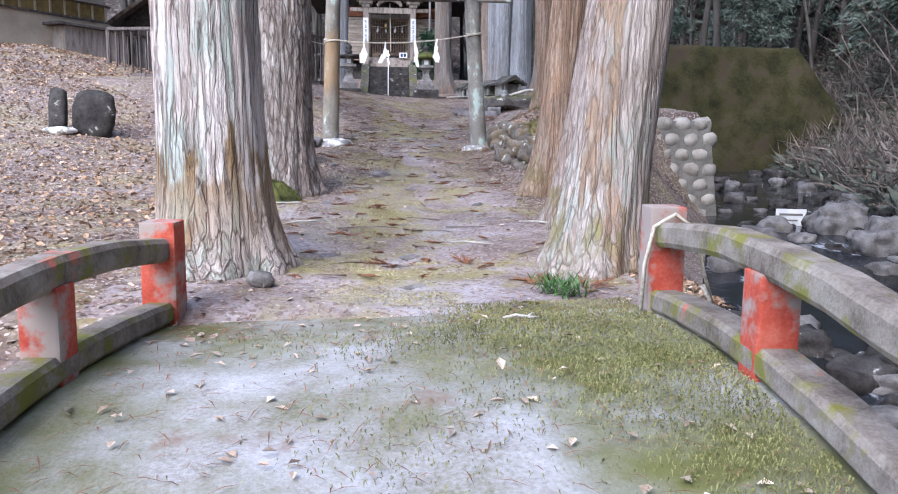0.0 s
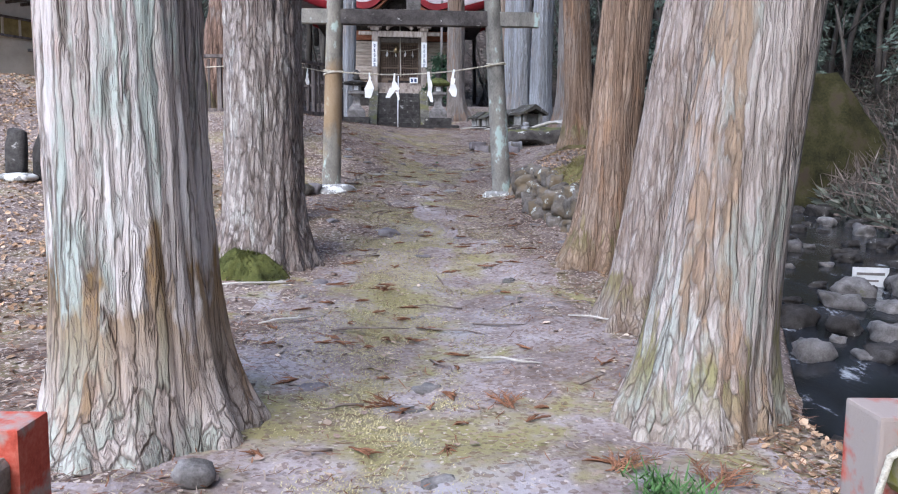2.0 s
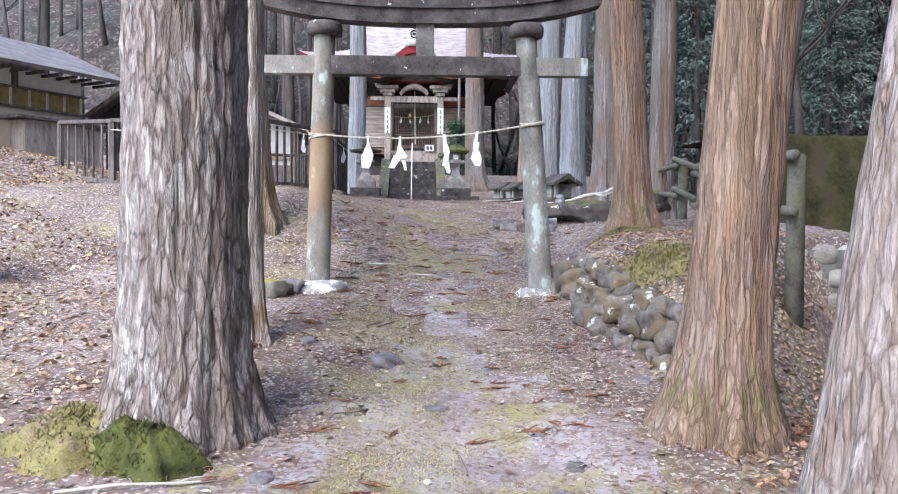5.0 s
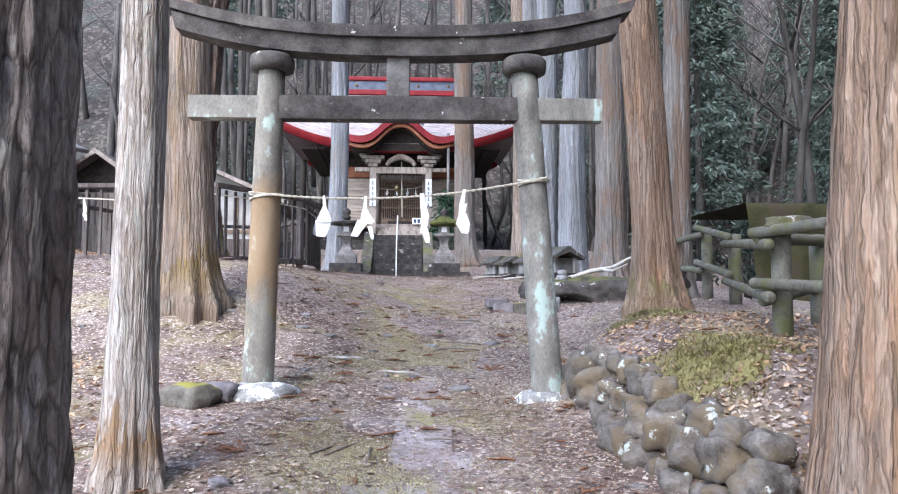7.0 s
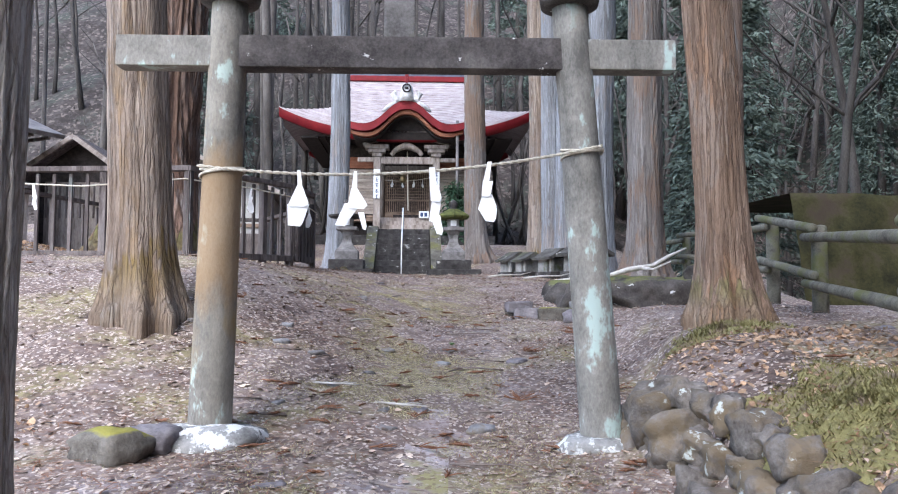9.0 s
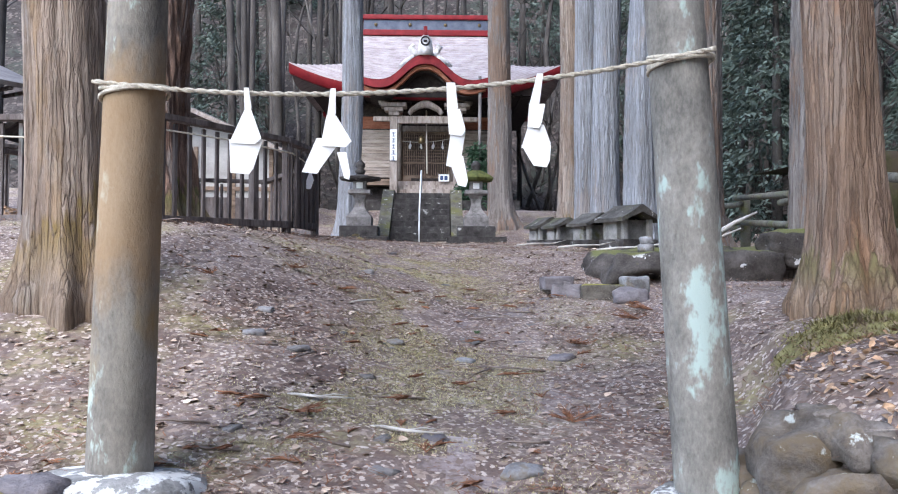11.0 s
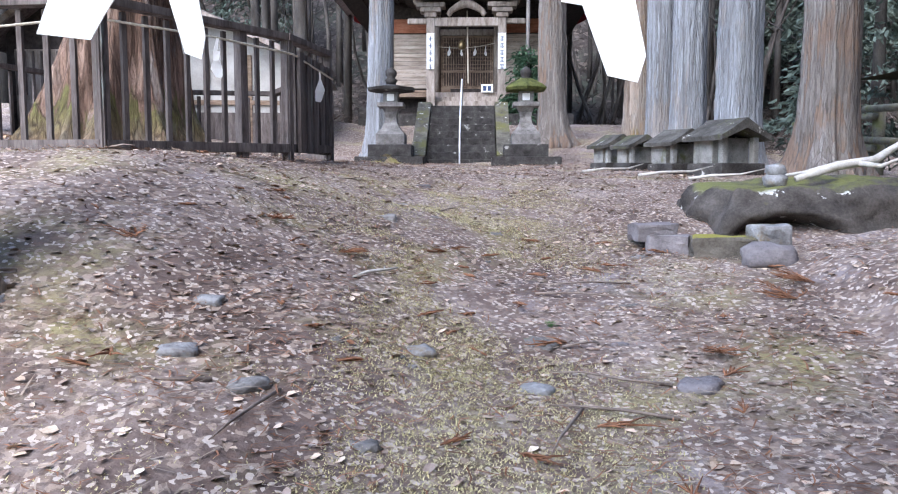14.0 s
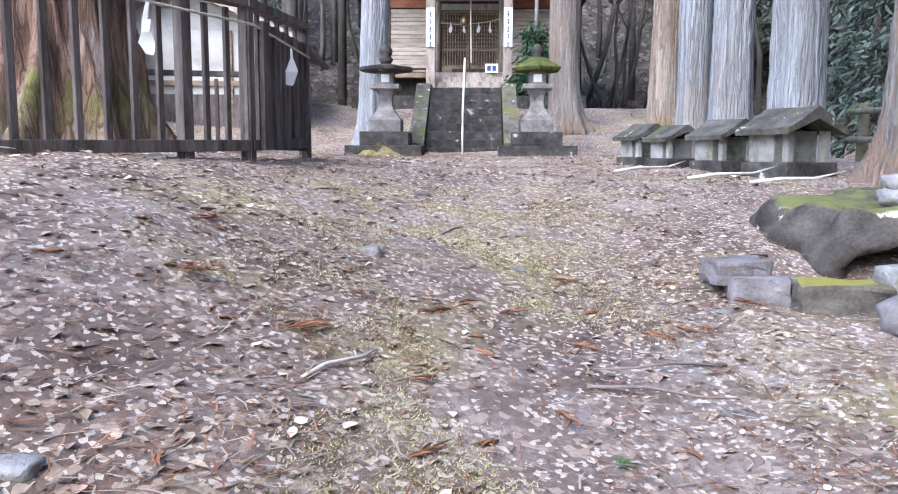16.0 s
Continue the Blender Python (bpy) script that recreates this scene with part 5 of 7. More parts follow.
basin()
STONE_BLUE = mat("blue_grey_stone", [(0.3, (0.14, 0.135, 0.14)), (0.5, (0.235, 0.235, 0.245)), (0.75, (0.36, 0.365, 0.38))], 7, bump=0.9, fine=50, spots=((0.20, 0.17, 0.13), 5, 0.52, 0.62), spread=0.1)
STONE_PURPLE = mat("purplish_stone", [(0.3, (0.11, 0.10, 0.105)), (0.5, (0.18, 0.165, 0.175)), (0.75, (0.27, 0.25, 0.26))], 5, bump=0.9, fine=45, spread=0.1)
STONE_KERB = mat("mossy_topped_stone", [(0.3, (0.06, 0.053, 0.045)), (0.5, (0.125, 0.113, 0.098)), (0.75, (0.20, 0.184, 0.163))], 5, bump=0.8, fine=45, top_moss=(0.24, 0.22, 0.05))
for x, y, z, s, rz, m, lab in ((1.40, 20.42, 2.22, (0.52, 0.28, 0.24), -4, STONE_KERB, "squared stone with a bright mossy top"), (1.74, 20.4, 2.34, (0.30, 0.2, 0.18), 18, STONE_BLUE, "small blue-grey block of stone"),
                               (0.98, 20.62, 2.24, (0.34, 0.26, 0.18), -10, STONE_PURPLE, "low squared stone before the boulder"), (0.88, 20.75, 2.34, (0.36, 0.26, 0.16), 8, STONE_PURPLE, "flat grey stone at the foot of the boulder")):
    tagged(part("stone", hewn(s, int(x * 100)), m, m=pose(x, y, z, 0, 0, rz)), lab, "stone")
tagged(part("stone", rock((0.42, 0.3, 0.24), 171, 0.3, 3, 0.3), STONE_PURPLE, m=pose(1.62, 20.0, 2.2)), "flat purplish stone lying in leaves", "stone")
for x, y, z, s in ((2.1, 21.4, 2.78, (0.24, 0.2, 0.15)), (2.1, 21.4, 2.88, (0.19, 0.17, 0.13))):
    tagged(part("stone", rock(s, int(z * 100), 0.15, 3), STONE_BLUE, m=pose(x, y, z)), "rounded grey stone stacked on the boulder", "stone")
tagged(part("boulder", rock((0.9, 0.7, 0.55), 340, 0.3, 4), STONE_BOULDER, m=pose(3.95, 21.4, 2.75)), "mossy boulder beside the basin", "boulder")
# bleached fallen root
root = thing("fallen_branch", pose(2.75, 21.6, 2.92), "bleached fallen branch lying on the boulder", "branch")
LIMB = mat("bleached_wood", [(0.3, (0.35, 0.32, 0.29)), (0.7, (0.62, 0.60, 0.57))], 8, bump=0.4, fine=60)
part("limb", mesh("limb", *join(tube([(-0.5, -0.3, -0.12), (-0.1, -0.2, 0.0), (0.3, -0.05, 0.06), (0.6, 0.1, 0.22), (0.9, 0.15, 0.36)], [0.03, 0.045, 0.04, 0.03, 0.012], 8),
                                tube([(0.1, -0.12, 0.03), (0.25, -0.3, 0.0), (0.5, -0.4, 0.12)], [0.03, 0.02, 0.008], 8), tube([(-0.15, -0.2, 0.0), (-0.3, 0.05, -0.06), (-0.55, 0.2, -0.1)], [0.03, 0.02, 0.008], 8)), LIMB), parent=root)
for k, (x, y, a, L) in enumerate(((1.75, 24.0, 20, 1.1), (2.3, 23.8, -10, 0.9), (1.1, 25.0, 35, 1.2))):
    z = ground_z(x, y) + 0.05
    tagged(part("fallen_branch", mesh("fallen_branch", *tube([(-L / 2, 0, 0), (-L / 6, 0.05, 0.04), (L / 6, -0.03, 0.05), (L / 2, 0.08, 0.12)], [0.02, 0.018, 0.013, 0.005], 8), LIMB), m=pose(x, y, z, 0, 0, a)), "pale dead branch lying before the stone shrines", "branch")

# ---- log rail fence above the stream ----
lf = thing("log_fence", pose(0, 0, 0), "mossy round-log rail fence above the stream", "fence")
LP = [(3.1, 12.5), (2.87, 14.0), (3.9, 17.8), (4.1, 19.5), (4.4, 22.4), (4.7, 25.2), (4.9, 28.5)]
LZ = (1.95, 1.97, 2.42, 2.58, 2.7, 2.88, 3.0)
LH = (1.02, 1.02, 0.86, 0.96, 0.9, 0.9, 0.9)
LOWS = (0.44, 0.50, 0.28, 0.34, 0.4, 0.4, 0.4)


def log(a, b, r, name="rail"):
    pts = [tuple(Vector(a).lerp(Vector(b), u)) for u in (0, 0.01, 0.33, 0.66, 0.99, 1)]
    part(name, mesh(name, *tube(pts, [r * 0.8, r, r * 1.03, r * 0.97, r, r * 0.8], 16), LOG), parent=lf)


for (x, y), z, h in zip(LP, LZ, LH):
    part("post", mesh("post", *lathe([(0.088, -0.9), (0.085, 0.4), (0.082, h - 0.02), (0.06, h)], 16), LOG), parent=lf, m=pose(x, y, z))
for k in range(len(LP) - 1):
    for low in (True, False):
        ends = []
        for q in (k, k + 1):
            ends.append(Vector((LP[q][0] - 0.13, LP[q][1], LZ[q] + (LOWS[q] if low else LH[q] - 0.07))))
        d = (ends[1] - ends[0]).normalized()
        drop = Vector((0, 0, -0.06 if k % 2 else 0.05))
        log(ends[0] - d * 0.22 + drop, ends[1] + d * 0.22 + drop, 0.05)
part("post", mesh("post", *lathe([(0.088, -0.9), (0.085, 0.4), (0.082, 0.9), (0.06, 0.92)], 16), LOG), parent=lf, m=pose(3.72, 15.1, 2.12))
log((2.72, 14.12, 2.93), (3.9, 15.2, 2.98), 0.058)
log((2.79, 14.2, 2.38), (3.9, 15.3, 2.55), 0.058)
part("moss_cushion", rock((0.42, 0.34, 0.16), 77, 0.3, 3), STONE_MOSS, lf, "dark moss grown over the post top", m=pose(2.92, 13.95, 3.03))

# ---- cobble masonry above the stream ----
MORTAR = mat("grey_mortar", [(0.3, (0.13, 0.125, 0.11)), (0.6, (0.24, 0.23, 0.21)), (0.8, (0.30, 0.29, 0.265))], 4, bump=0.7, fine=50, rough=0.95)
mw = thing("masonry_wall", pose(0, 0, 0), "rounded cobblestone retaining wall above the stream", "wall")
verts, faces = [], []
prof = ((14.76, -0.4), (14.93, 2.0), (15.7, 2.05), (15.7, -0.4))
for x0 in (3.2, 5.45):
    verts += [(x0 + (0.25 if x0 > 4 and z < 0 else 0), y, z) for y, z in prof]
faces = [(0, 1, 2, 3), (7, 6, 5, 4)] + [(i, i + 4, (i + 1) % 4 + 4, (i + 1) % 4) for i in range(4)]
part("core", mesh("core", verts, faces, MORTAR, False), parent=mw)
part("side_core", boxes(((4.9, 15.7, -0.4), (5.45, 24.0, 2.1)), bevel=0.03), STONE_DARK, mw)
rnd = random.Random(5)
stones = [rock((0.42, 0.3, 0.36), 200 + k, 0.12, 2) for k in range(4)]
smeshes = []
for b_ in stones:
    for f in b_.faces:
        f.smooth = True
    me_ = bpy.data.meshes.new("stone")
    b_.to_mesh(me_)
    b_.free()
    me_.materials.append(COBBLE)
    smeshes.append(me_)
for r in range(8):
    z = -0.1 + r * 0.29
    for c in range(7):
        x = 3.3 + c * 0.36 + (0.18 if r % 2 else 0)
        if x < 5.65 - 0.03 * r:
            part("stone", rnd.choice(smeshes), parent=mw, m=pose(x, 14.88 + 0.02 * r, z, rnd.uniform(-8, 8), rnd.uniform(-15, 15), rnd.uniform(-12, 12)) @ Matrix.Diagonal((rnd.uniform(0.85, 1.05), 1, rnd.uniform(0.8, 1.0), 1)))
    for c in range(14):
        y = 15.2 + c * 0.42 + (0.2 if r % 2 else 0)
        part("stone", rnd.choice(smeshes), parent=mw, m=pose(5.5, y, z, 0, rnd.uniform(-10, 10), 90 + rnd.uniform(-10, 10)))

# ---- stones edging the raised bank ----
def bank_edge(y):
    return float(np.interp(y, (12, 12.6, 13.2, 14, 15, 16.2), (1.85, 1.62, 1.5, 1.45, 1.3, 1.25)))


STONE_WALL = mat("weathered_wall_stone", [(0.3, (0.075, 0.064, 0.055)), (0.5, (0.15, 0.132, 0.118)), (0.75, (0.25, 0.228, 0.212))], 7, bump=1.0, fine=45, rough=0.95, spots=((0.16, 0.125, 0.085), 3.0, 0.48, 0.6), second=((0.46, 0.49, 0.47), 6.0, 0.62, 0.67), spread=0.15)
rnd = random.Random(9)
for row in range(3):
    y = 11.9 + 0.12 * row
    while y < 15.6 - 0.3 * row:
        s = rnd.uniform(0.2, 0.44) * (1.1 if row == 1 else 0.85)
        x = bank_edge(y) - 0.08 + 0.12 * row + rnd.uniform(-0.04, 0.04)
        z = ground_z(bank_edge(y) - 0.4, y, False) + 0.05 + 0.19 * row + rnd.uniform(-0.03, 0.03)
        tagged(part("edge_stone", rock((s * rnd.uniform(0.8, 1.0), s * rnd.uniform(1.0, 1.25), s * rnd.uniform(0.72, 0.95)), int(300 + 100 * row + y * 9), 0.42, 3, 0.35), STONE_WALL, m=pose(x, y, z, rnd.uniform(-14, 14), rnd.uniform(-14, 14), rnd.uniform(-25, 25))),
               "rough grey stone in the low dry wall of the bank", "stone", "stones edging the bank")
        y += s * rnd.uniform(0.85, 1.0)


def moss_patch(x, y, rx, ry, h, seed, label, material=None):
    verts, faces = [], []
    n, m = 34, 64
    o = Vector((seed * 3.7, 0, 0))
    for j in range(n + 1):
        q = j / n
        for i in range(m):
            a = 2 * math.pi * i / m
            k = 1 + 0.45 * noise.noise(Vector((math.cos(a) * 1.5, math.sin(a) * 1.5, 0)) + o) + 0.25 * noise.noise(Vector((math.cos(a) * 5, math.sin(a) * 5, 0)) + o)
            px, py = x + rx * q * k * math.cos(a), y + ry * q * k * math.sin(a)
            verts.append((px, py, ground_z(px, py) + h * (1 - q * q) - 0.02 * q + 0.45 * h * (1 - q) * noise.noise(Vector((px * 6, py * 6, 0)) + o) + 0.03 * (1 - q) * noise.noise(Vector((px * 25, py * 25, 0)) + o) + 0.006))
    for j in range(n):
        for i in range(m):
            k = (i + 1) % m
            faces.append((j * m + i, j * m + k, (j + 1) * m + k, (j + 1) * m + i))
    t = tagged(part("moss_patch", mesh("moss_patch", verts, faces, material or MOSS)), label, "moss")
    r = random.Random(seed)
    fv, ff = [], []
    for _ in range(int(5000 * rx * ry / 0.3)):
        p = Vector(verts[r.randrange(0, len(verts) - m)])
        p += Vector((r.gauss(0, 0.03), r.gauss(0, 0.03), -0.004))
        a, L = r.uniform(0, 6.28), r.uniform(0.015, 0.045)
        d = Vector((math.cos(a), math.sin(a), r.uniform(0.3, 1.3))) * L
        sd = Vector((-math.sin(a), math.cos(a), 0)) * 0.006
        k = len(fv)
        fv += [tuple(p - sd), tuple(p + sd), tuple(p + d)]
        ff.append((k, k + 1, k + 2))
    part("moss_fuzz", mesh("moss_fuzz", fv, ff, material or MOSS, False), parent=t)["kind"] = "stuff"


MOSS_BRIGHT = mat("yellow_green_moss", [(0.3, (0.13, 0.11, 0.055)), (0.5, (0.23, 0.205, 0.085)), (0.72, (0.33, 0.30, 0.14))], 5, bump=1.0, fine=70, rough=0.95, spots=((0.25, 0.19, 0.14), 4, 0.55, 0.62))
moss_patch(2.1, 13.5, 0.6, 0.85, 0.03, 1, "yellow-green moss patch on the raised bank", MOSS_BRIGHT)
moss_patch(-2.02, 9.9, 0.36, 0.26, 0.27, 2, "thick dark green moss cushion on the tree foot")
moss_patch(-2.5, 10.15, 0.55, 0.4, 0.22, 3, "mossy mound of earth beside the tree foot", MOSS_BRIGHT)
moss_patch(2.3, 16.3, 0.5, 0.5, 0.05, 4, "thin yellow-green moss beside the cedar foot", MOSS_BRIGHT)
moss_patch(-3.2, 31.4, 0.5, 0.3, 0.2, 5, "tuft of yellow-green moss beside the lantern", MOSS_BRIGHT)

# ---- stone monuments on the leafy slope ----
for x, y, s, seed, lab in ((-6.7, 14.4, (0.34, 0.26, 0.95), 51, "upright dark stone tablet on a flat base"), (-6.1, 14.5, (0.8, 0.4, 1.0), 52, "rounded dark boulder monument with white lichen")):
    tagged(part("stone_monument", rock(s, seed, 0.12, 3, 0.3 if s[0] < 0.5 else 0.0), STONE_DARK, m=pose(x, y, ground_z(x, y) + s[2] * 0.36, 0, 4, 10)), lab, "stone monument")
tagged(part("base_stone", rock((0.6, 0.4, 0.16), 53, 0.15, 3), STONE_LICHEN, m=pose(-6.6, 14.2, ground_z(-6.6, 14.2) + 0.04)), "flat lichen-covered base stone under the tablet", "stone")

# ---- stream ----
verts, faces = [], []
ys = np.arange(1.5, 40, 0.4)
for y in ys:
    c, z = stream_x(y), float(np.interp(y, BED_Y, BED_Z)) + 0.10
    for k in range(9):
        x = c + (k - 4) * 0.5
        verts.append((x, y, z + 0.03 * noise.noise(Vector((x * 3, y * 2, 0)))))
faces = [(j * 9 + k, j * 9 + k + 1, (j + 1) * 9 + k + 1, (j + 1) * 9 + k) for j in range(len(ys) - 1) for k in range(8)]
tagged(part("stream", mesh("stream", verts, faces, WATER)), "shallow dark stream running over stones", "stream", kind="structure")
rnd = random.Random(12)
for k in range(170):
    y = rnd.uniform(2.5, 26) if k > 60 else rnd.uniform(3, 14)
    x = stream_x(y) + rnd.uniform(-2.2, 2.2)
    s = rnd.uniform(0.2, 0.6) * (1.5 if k % 11 == 0 else 1)
    tagged(part("stream_stone", rock((s, s * rnd.uniform(0.7, 1), s * rnd.uniform(0.45, 0.75)), 400 + k, 0.45, 3, 0.2), rnd.choice((STONE, STONE_DARK, STONE_DARK, STONE_DARK)), m=pose(x, y, float(np.interp(y, BED_Y, BED_Z)) + 0.08 + 0.1 * s, 0, 0, rnd.uniform(0, 360))),
           "wet grey stone lying in the stream", "stone", "stones in the stream")
for x, y, s in ((7.2, 13.2, 1.1), (7.6, 12.3, 0.9), (6.9, 11.5, 0.8)):
    tagged(part("boulder", rock((s, s * 0.8, s * 0.7), int(x * 10), 0.4, 4, 0.25), STONE, m=pose(x, y, ground_z(x, y) + 0.2)), "large pale grey boulder beside the stream", "boulder")
sg = thing("white_sign", pose(6.6, 13.75, -0.2, 0, 0, -12), "small white sign board standing beside the stream", "sign")
part("board", boxes(((-0.26, -0.012, 0.27), (0.26, 0.012, 0.62)), bevel=0.006), WHITE, sg)
part("writing_bar", boxes(((-0.2, -0.016, 0.50), (0.2, -0.0125, 0.54)), ((-0.2, -0.016, 0.40), (0.12, -0.0125, 0.43)), bevel=0.0), TIN, sg)
for q in (-0.18, 0.18):
    part("leg", boxes(((q - 0.02, 0.0125, -0.3), (q + 0.02, 0.04, 0.5)), bevel=0.004), TIN, sg)

# ---- mossy embankment across the stream ----
verts, faces = [], []
nx, nz = 50, 26
for j in range(nz + 1):
    v = j / nz
    for i in range(nx + 1):
        u = i / nx
        x = 8.0 + (7.5 - 2.2 * v * v) * u
        o = 0.14 * noise.noise(Vector((x * 1.3, v * 6, 0))) + 0.07 * noise.noise(Vector((x * 4, v * 18, 0)))
        verts.append((x, 26.5 + 1.3 * v + o + 0.5 * u, -0.2 + 5.2 * v + 0.1 * noise.noise(Vector((x, 0, 5)))))
b0 = len(verts)
for i in range(nx + 1):
    u = i / nx
    verts.append((8.0 + 5.3 * u, 34.0, 5.2))
w = nx + 1
faces = [(j * w + i, j * w + i + 1, (j + 1) * w + i + 1, (j + 1) * w + i) for j in range(nz) for i in range(nx)]
faces += [(nz * w + i, nz * w + i + 1, b0 + i + 1, b0 + i) for i in range(nx)]
MOSSWALL = mat("mossy_embankment", [(0.3, (0.017, 0.016, 0.008)), (0.5, (0.042, 0.04, 0.016)), (0.72, (0.075, 0.07, 0.03))], 1.2, bump=1.0, fine=14, rough=1.0, spots=((0.055, 0.042, 0.03), 1.2, 0.5, 0.64))
tagged(part("embankment", mesh("embankment", verts, faces, MOSSWALL)), "steep embankment covered in olive-brown moss", "embankment", kind="structure")


# ---- houses beyond the slope ----
def gabled(name, m, w, d, h, roof_h, over, wall_mat, roof_mat, label, band=False):
    t = thing(name, m, label, "house")
    part("wall", boxes(((-w / 2, 0, -0.8), (w / 2, d, h)), bevel=0.01), wall_mat, t)
    for sx in (-1, 1):
        a = math.degrees(math.atan2(roof_h, w / 2))
        L = math.hypot(w / 2 + over, roof_h * (1 + 2 * over / w))
        bm = bmesh.new()
        box(bm, (0, -over, -0.06), (L, d + over, 0.06), 0.02)
        part("roof", bm, roof_mat, t, m=pose(0, 0, h + roof_h) @ pose(0, 0, 0, 0, a if sx > 0 else 180 - a, 0))
        part("bargeboard", boxes(((0, -over - 0.03, -0.09), (L, -over, 0.03)), bevel=0.005), WOOD_GREY, t, "pale board along the gable", m=pose(0, 0, h + roof_h) @ pose(0, 0, 0, 0, a if sx > 0 else 180 - a, 0))
    part("gable", mesh("gable", [(-w / 2, 0.02, h), (w / 2, 0.02, h), (0, 0.02, h + roof_h - 0.08)], [(0, 1, 2)], wall_mat, False), parent=t)
    return t


OFFWHITE = mat("dingy_white_wall", [(0.3, (0.30, 0.29, 0.28)), (0.6, (0.42, 0.41, 0.40)), (0.8, (0.50, 0.49, 0.48))], 2, bump=0.2, fine=40, rough=0.9)
# long beige house: its wall runs beside the slope
hm = pose(-11.6, 28.9, 3.9, 0, 0, 62)
hs = thing("plastered_house", hm, "long beige plastered house with a dark tiled eave", "house")
part("wall", boxes(((-9.0, -0.12, -0.8), (0, 4.5, 1.65)), bevel=0.01), PLASTER, hs)
part("upper_wall", boxes(((-9.0, -0.05, 2.2), (0, 4.5, 2.75)), bevel=0.01), WHITE, hs, "whitish upper plaster band")
OCHRE = mat("ochre_boards", [(0.3, (0.16, 0.11, 0.045)), (0.6, (0.26, 0.19, 0.08)), (0.8, (0.33, 0.25, 0.12))], 5, bump=0.3, fine=50)
lat = part("slatted_band", boxes(((-9.0, -0.10, 1.66), (0, 4.4, 2.19)), bevel=0.005), OCHRE, hs, "ochre boarded band")
for k in range(17):
    part("batten", boxes(((-8.9 + k * 0.55, -0.15, 1.66), (-8.84 + k * 0.55, -0.102, 2.19)), bevel=0.004), PLASTER, lat)
for z in (1.62, 2.17):
    part("ledge", boxes(((-9.0, -0.2, z), (0.1, -0.06, z + 0.06)), bevel=0.006), WOOD_DARK, hs)
part("lean_to", boxes(((-2.3, -0.8, -0.8), (0.2, -0.125, 1.25)), bevel=0.01), WOOD_GREY, hs, "grey boarded lean-to")
part("lean_to_roof", boxes(((-2.6, -0.95, 1.26), (0.4, -0.1, 1.34)), bevel=0.01), WOOD_DARK, hs)
for k in range(4):
    part("wall_post", boxes(((-2.2 - k * 2.0, -0.14, 2.2), (-2.05 - k * 2.0, -0.052, 2.74)), bevel=0.004), WOOD_DARK, hs)
bm = bmesh.new()
box(bm, (-9.6, 0, -0.07), (1.0, 3.6, 0.05), 0.02)
part("roof", bm, TIN, hs, m=pose(0, -1.0, 2.72) @ pose(0, 0, 0, 22, 0, 0))
bm = bmesh.new()
box(bm, (-9.6, 0, -0.07), (1.0, 3.6, 0.05), 0.02)
part("roof", bm, TIN, hs, m=pose(0, 5.7, 2.72) @ pose(0, 0, 0, 158, 0, 0))
for k in range(22):
    part("rafter", boxes(((-9.3 + k * 0.47, -0.95, 2.60), (-9.23 + k * 0.47, 0.2, 2.68)), bevel=0.004), WOOD_DARK, hs)

g = gabled("gate_house", pose(-10.4, 30.5, 3.7, 0, 0, 5), 2.2, 2.5, 2.3, 0.8, 0.45, WOOD_BLACK, WOOD_DARK, "small dark gabled gatehouse with a slatted gate")
gate = part("gate", boxes(((-0.9, -0.06, 0.0), (0.9, -0.01, 1.9)), bevel=0.01), WOOD_GREY, g, "grey slatted gate")
for k in range(10):
    part("gate_bar", boxes(((-0.86 + k * 0.18, -0.1, 0.9), (-0.82 + k * 0.18, -0.062, 1.85)), bevel=0.003), WOOD_DARK, gate)
g2 = gabled("shrine_office", pose(-8.4, 34.0, 3.6, 0, 0, 8), 4.6, 5.0, 2.4, 1.0, 0.6, OFFWHITE, TIN, "white-walled building with brown timber behind the cedar")
for x in (-2.2, -1.1, 0.0, 1.1, 2.2):
    part("timber", boxes(((x - 0.06, -0.06, -0.3), (x + 0.06, -0.005, 2.4)), bevel=0.006), WOOD_BROWN, g2)
part("timber_rail", boxes(((-2.3, -0.07, 1.1), (2.3, -0.006, 1.22)), bevel=0.006), WOOD_BROWN, g2)
part("board_skirt", boxes(((-2.3, -0.05, -0.3), (2.3, -0.004, 0.9)), bevel=0.006), WOOD_DARK, g2)
rd = thing("red_gate_post", pose(-8.6, 28.2, 3.4), "bright red painted gate post behind the fence", "gate post")
part("post", boxes(((-0.07, -0.07, -0.2), (0.07, 0.07, 1.35)), bevel=0.01), RED, rd)

# streamers and wire round the fence
wire = thing("fence_rope", pose(0, 0, 0), "thin pale rope strung along the timber fence", "rope")
W = [(-7.0, 20.65, 4.15), (-5.5, 20.55, 4.08), (-3.97, 20.46, 4.18), (-3.38, 21.65, 4.22), (-2.84, 22.7, 4.2), (-2.74, 24.2, 4.1)]
part("cord", mesh("cord", *tube(W, 0.012, 6), ROPE), parent=wire)
for k, (x, y, z, s) in enumerate(((-6.2, 20.58, 4.1, 0.36), (-3.32, 21.75, 4.2, 0.38), (-2.74, 23.6, 4.1, 0.36))):
    streamer(pose(x - 0.01, y - 0.05, z, 0, 0, 40 if x > -3.5 else 0), s, (SLIM, STEP, KITE)[k], "white paper streamer hanging from the fence rope", "streamers on the fence")


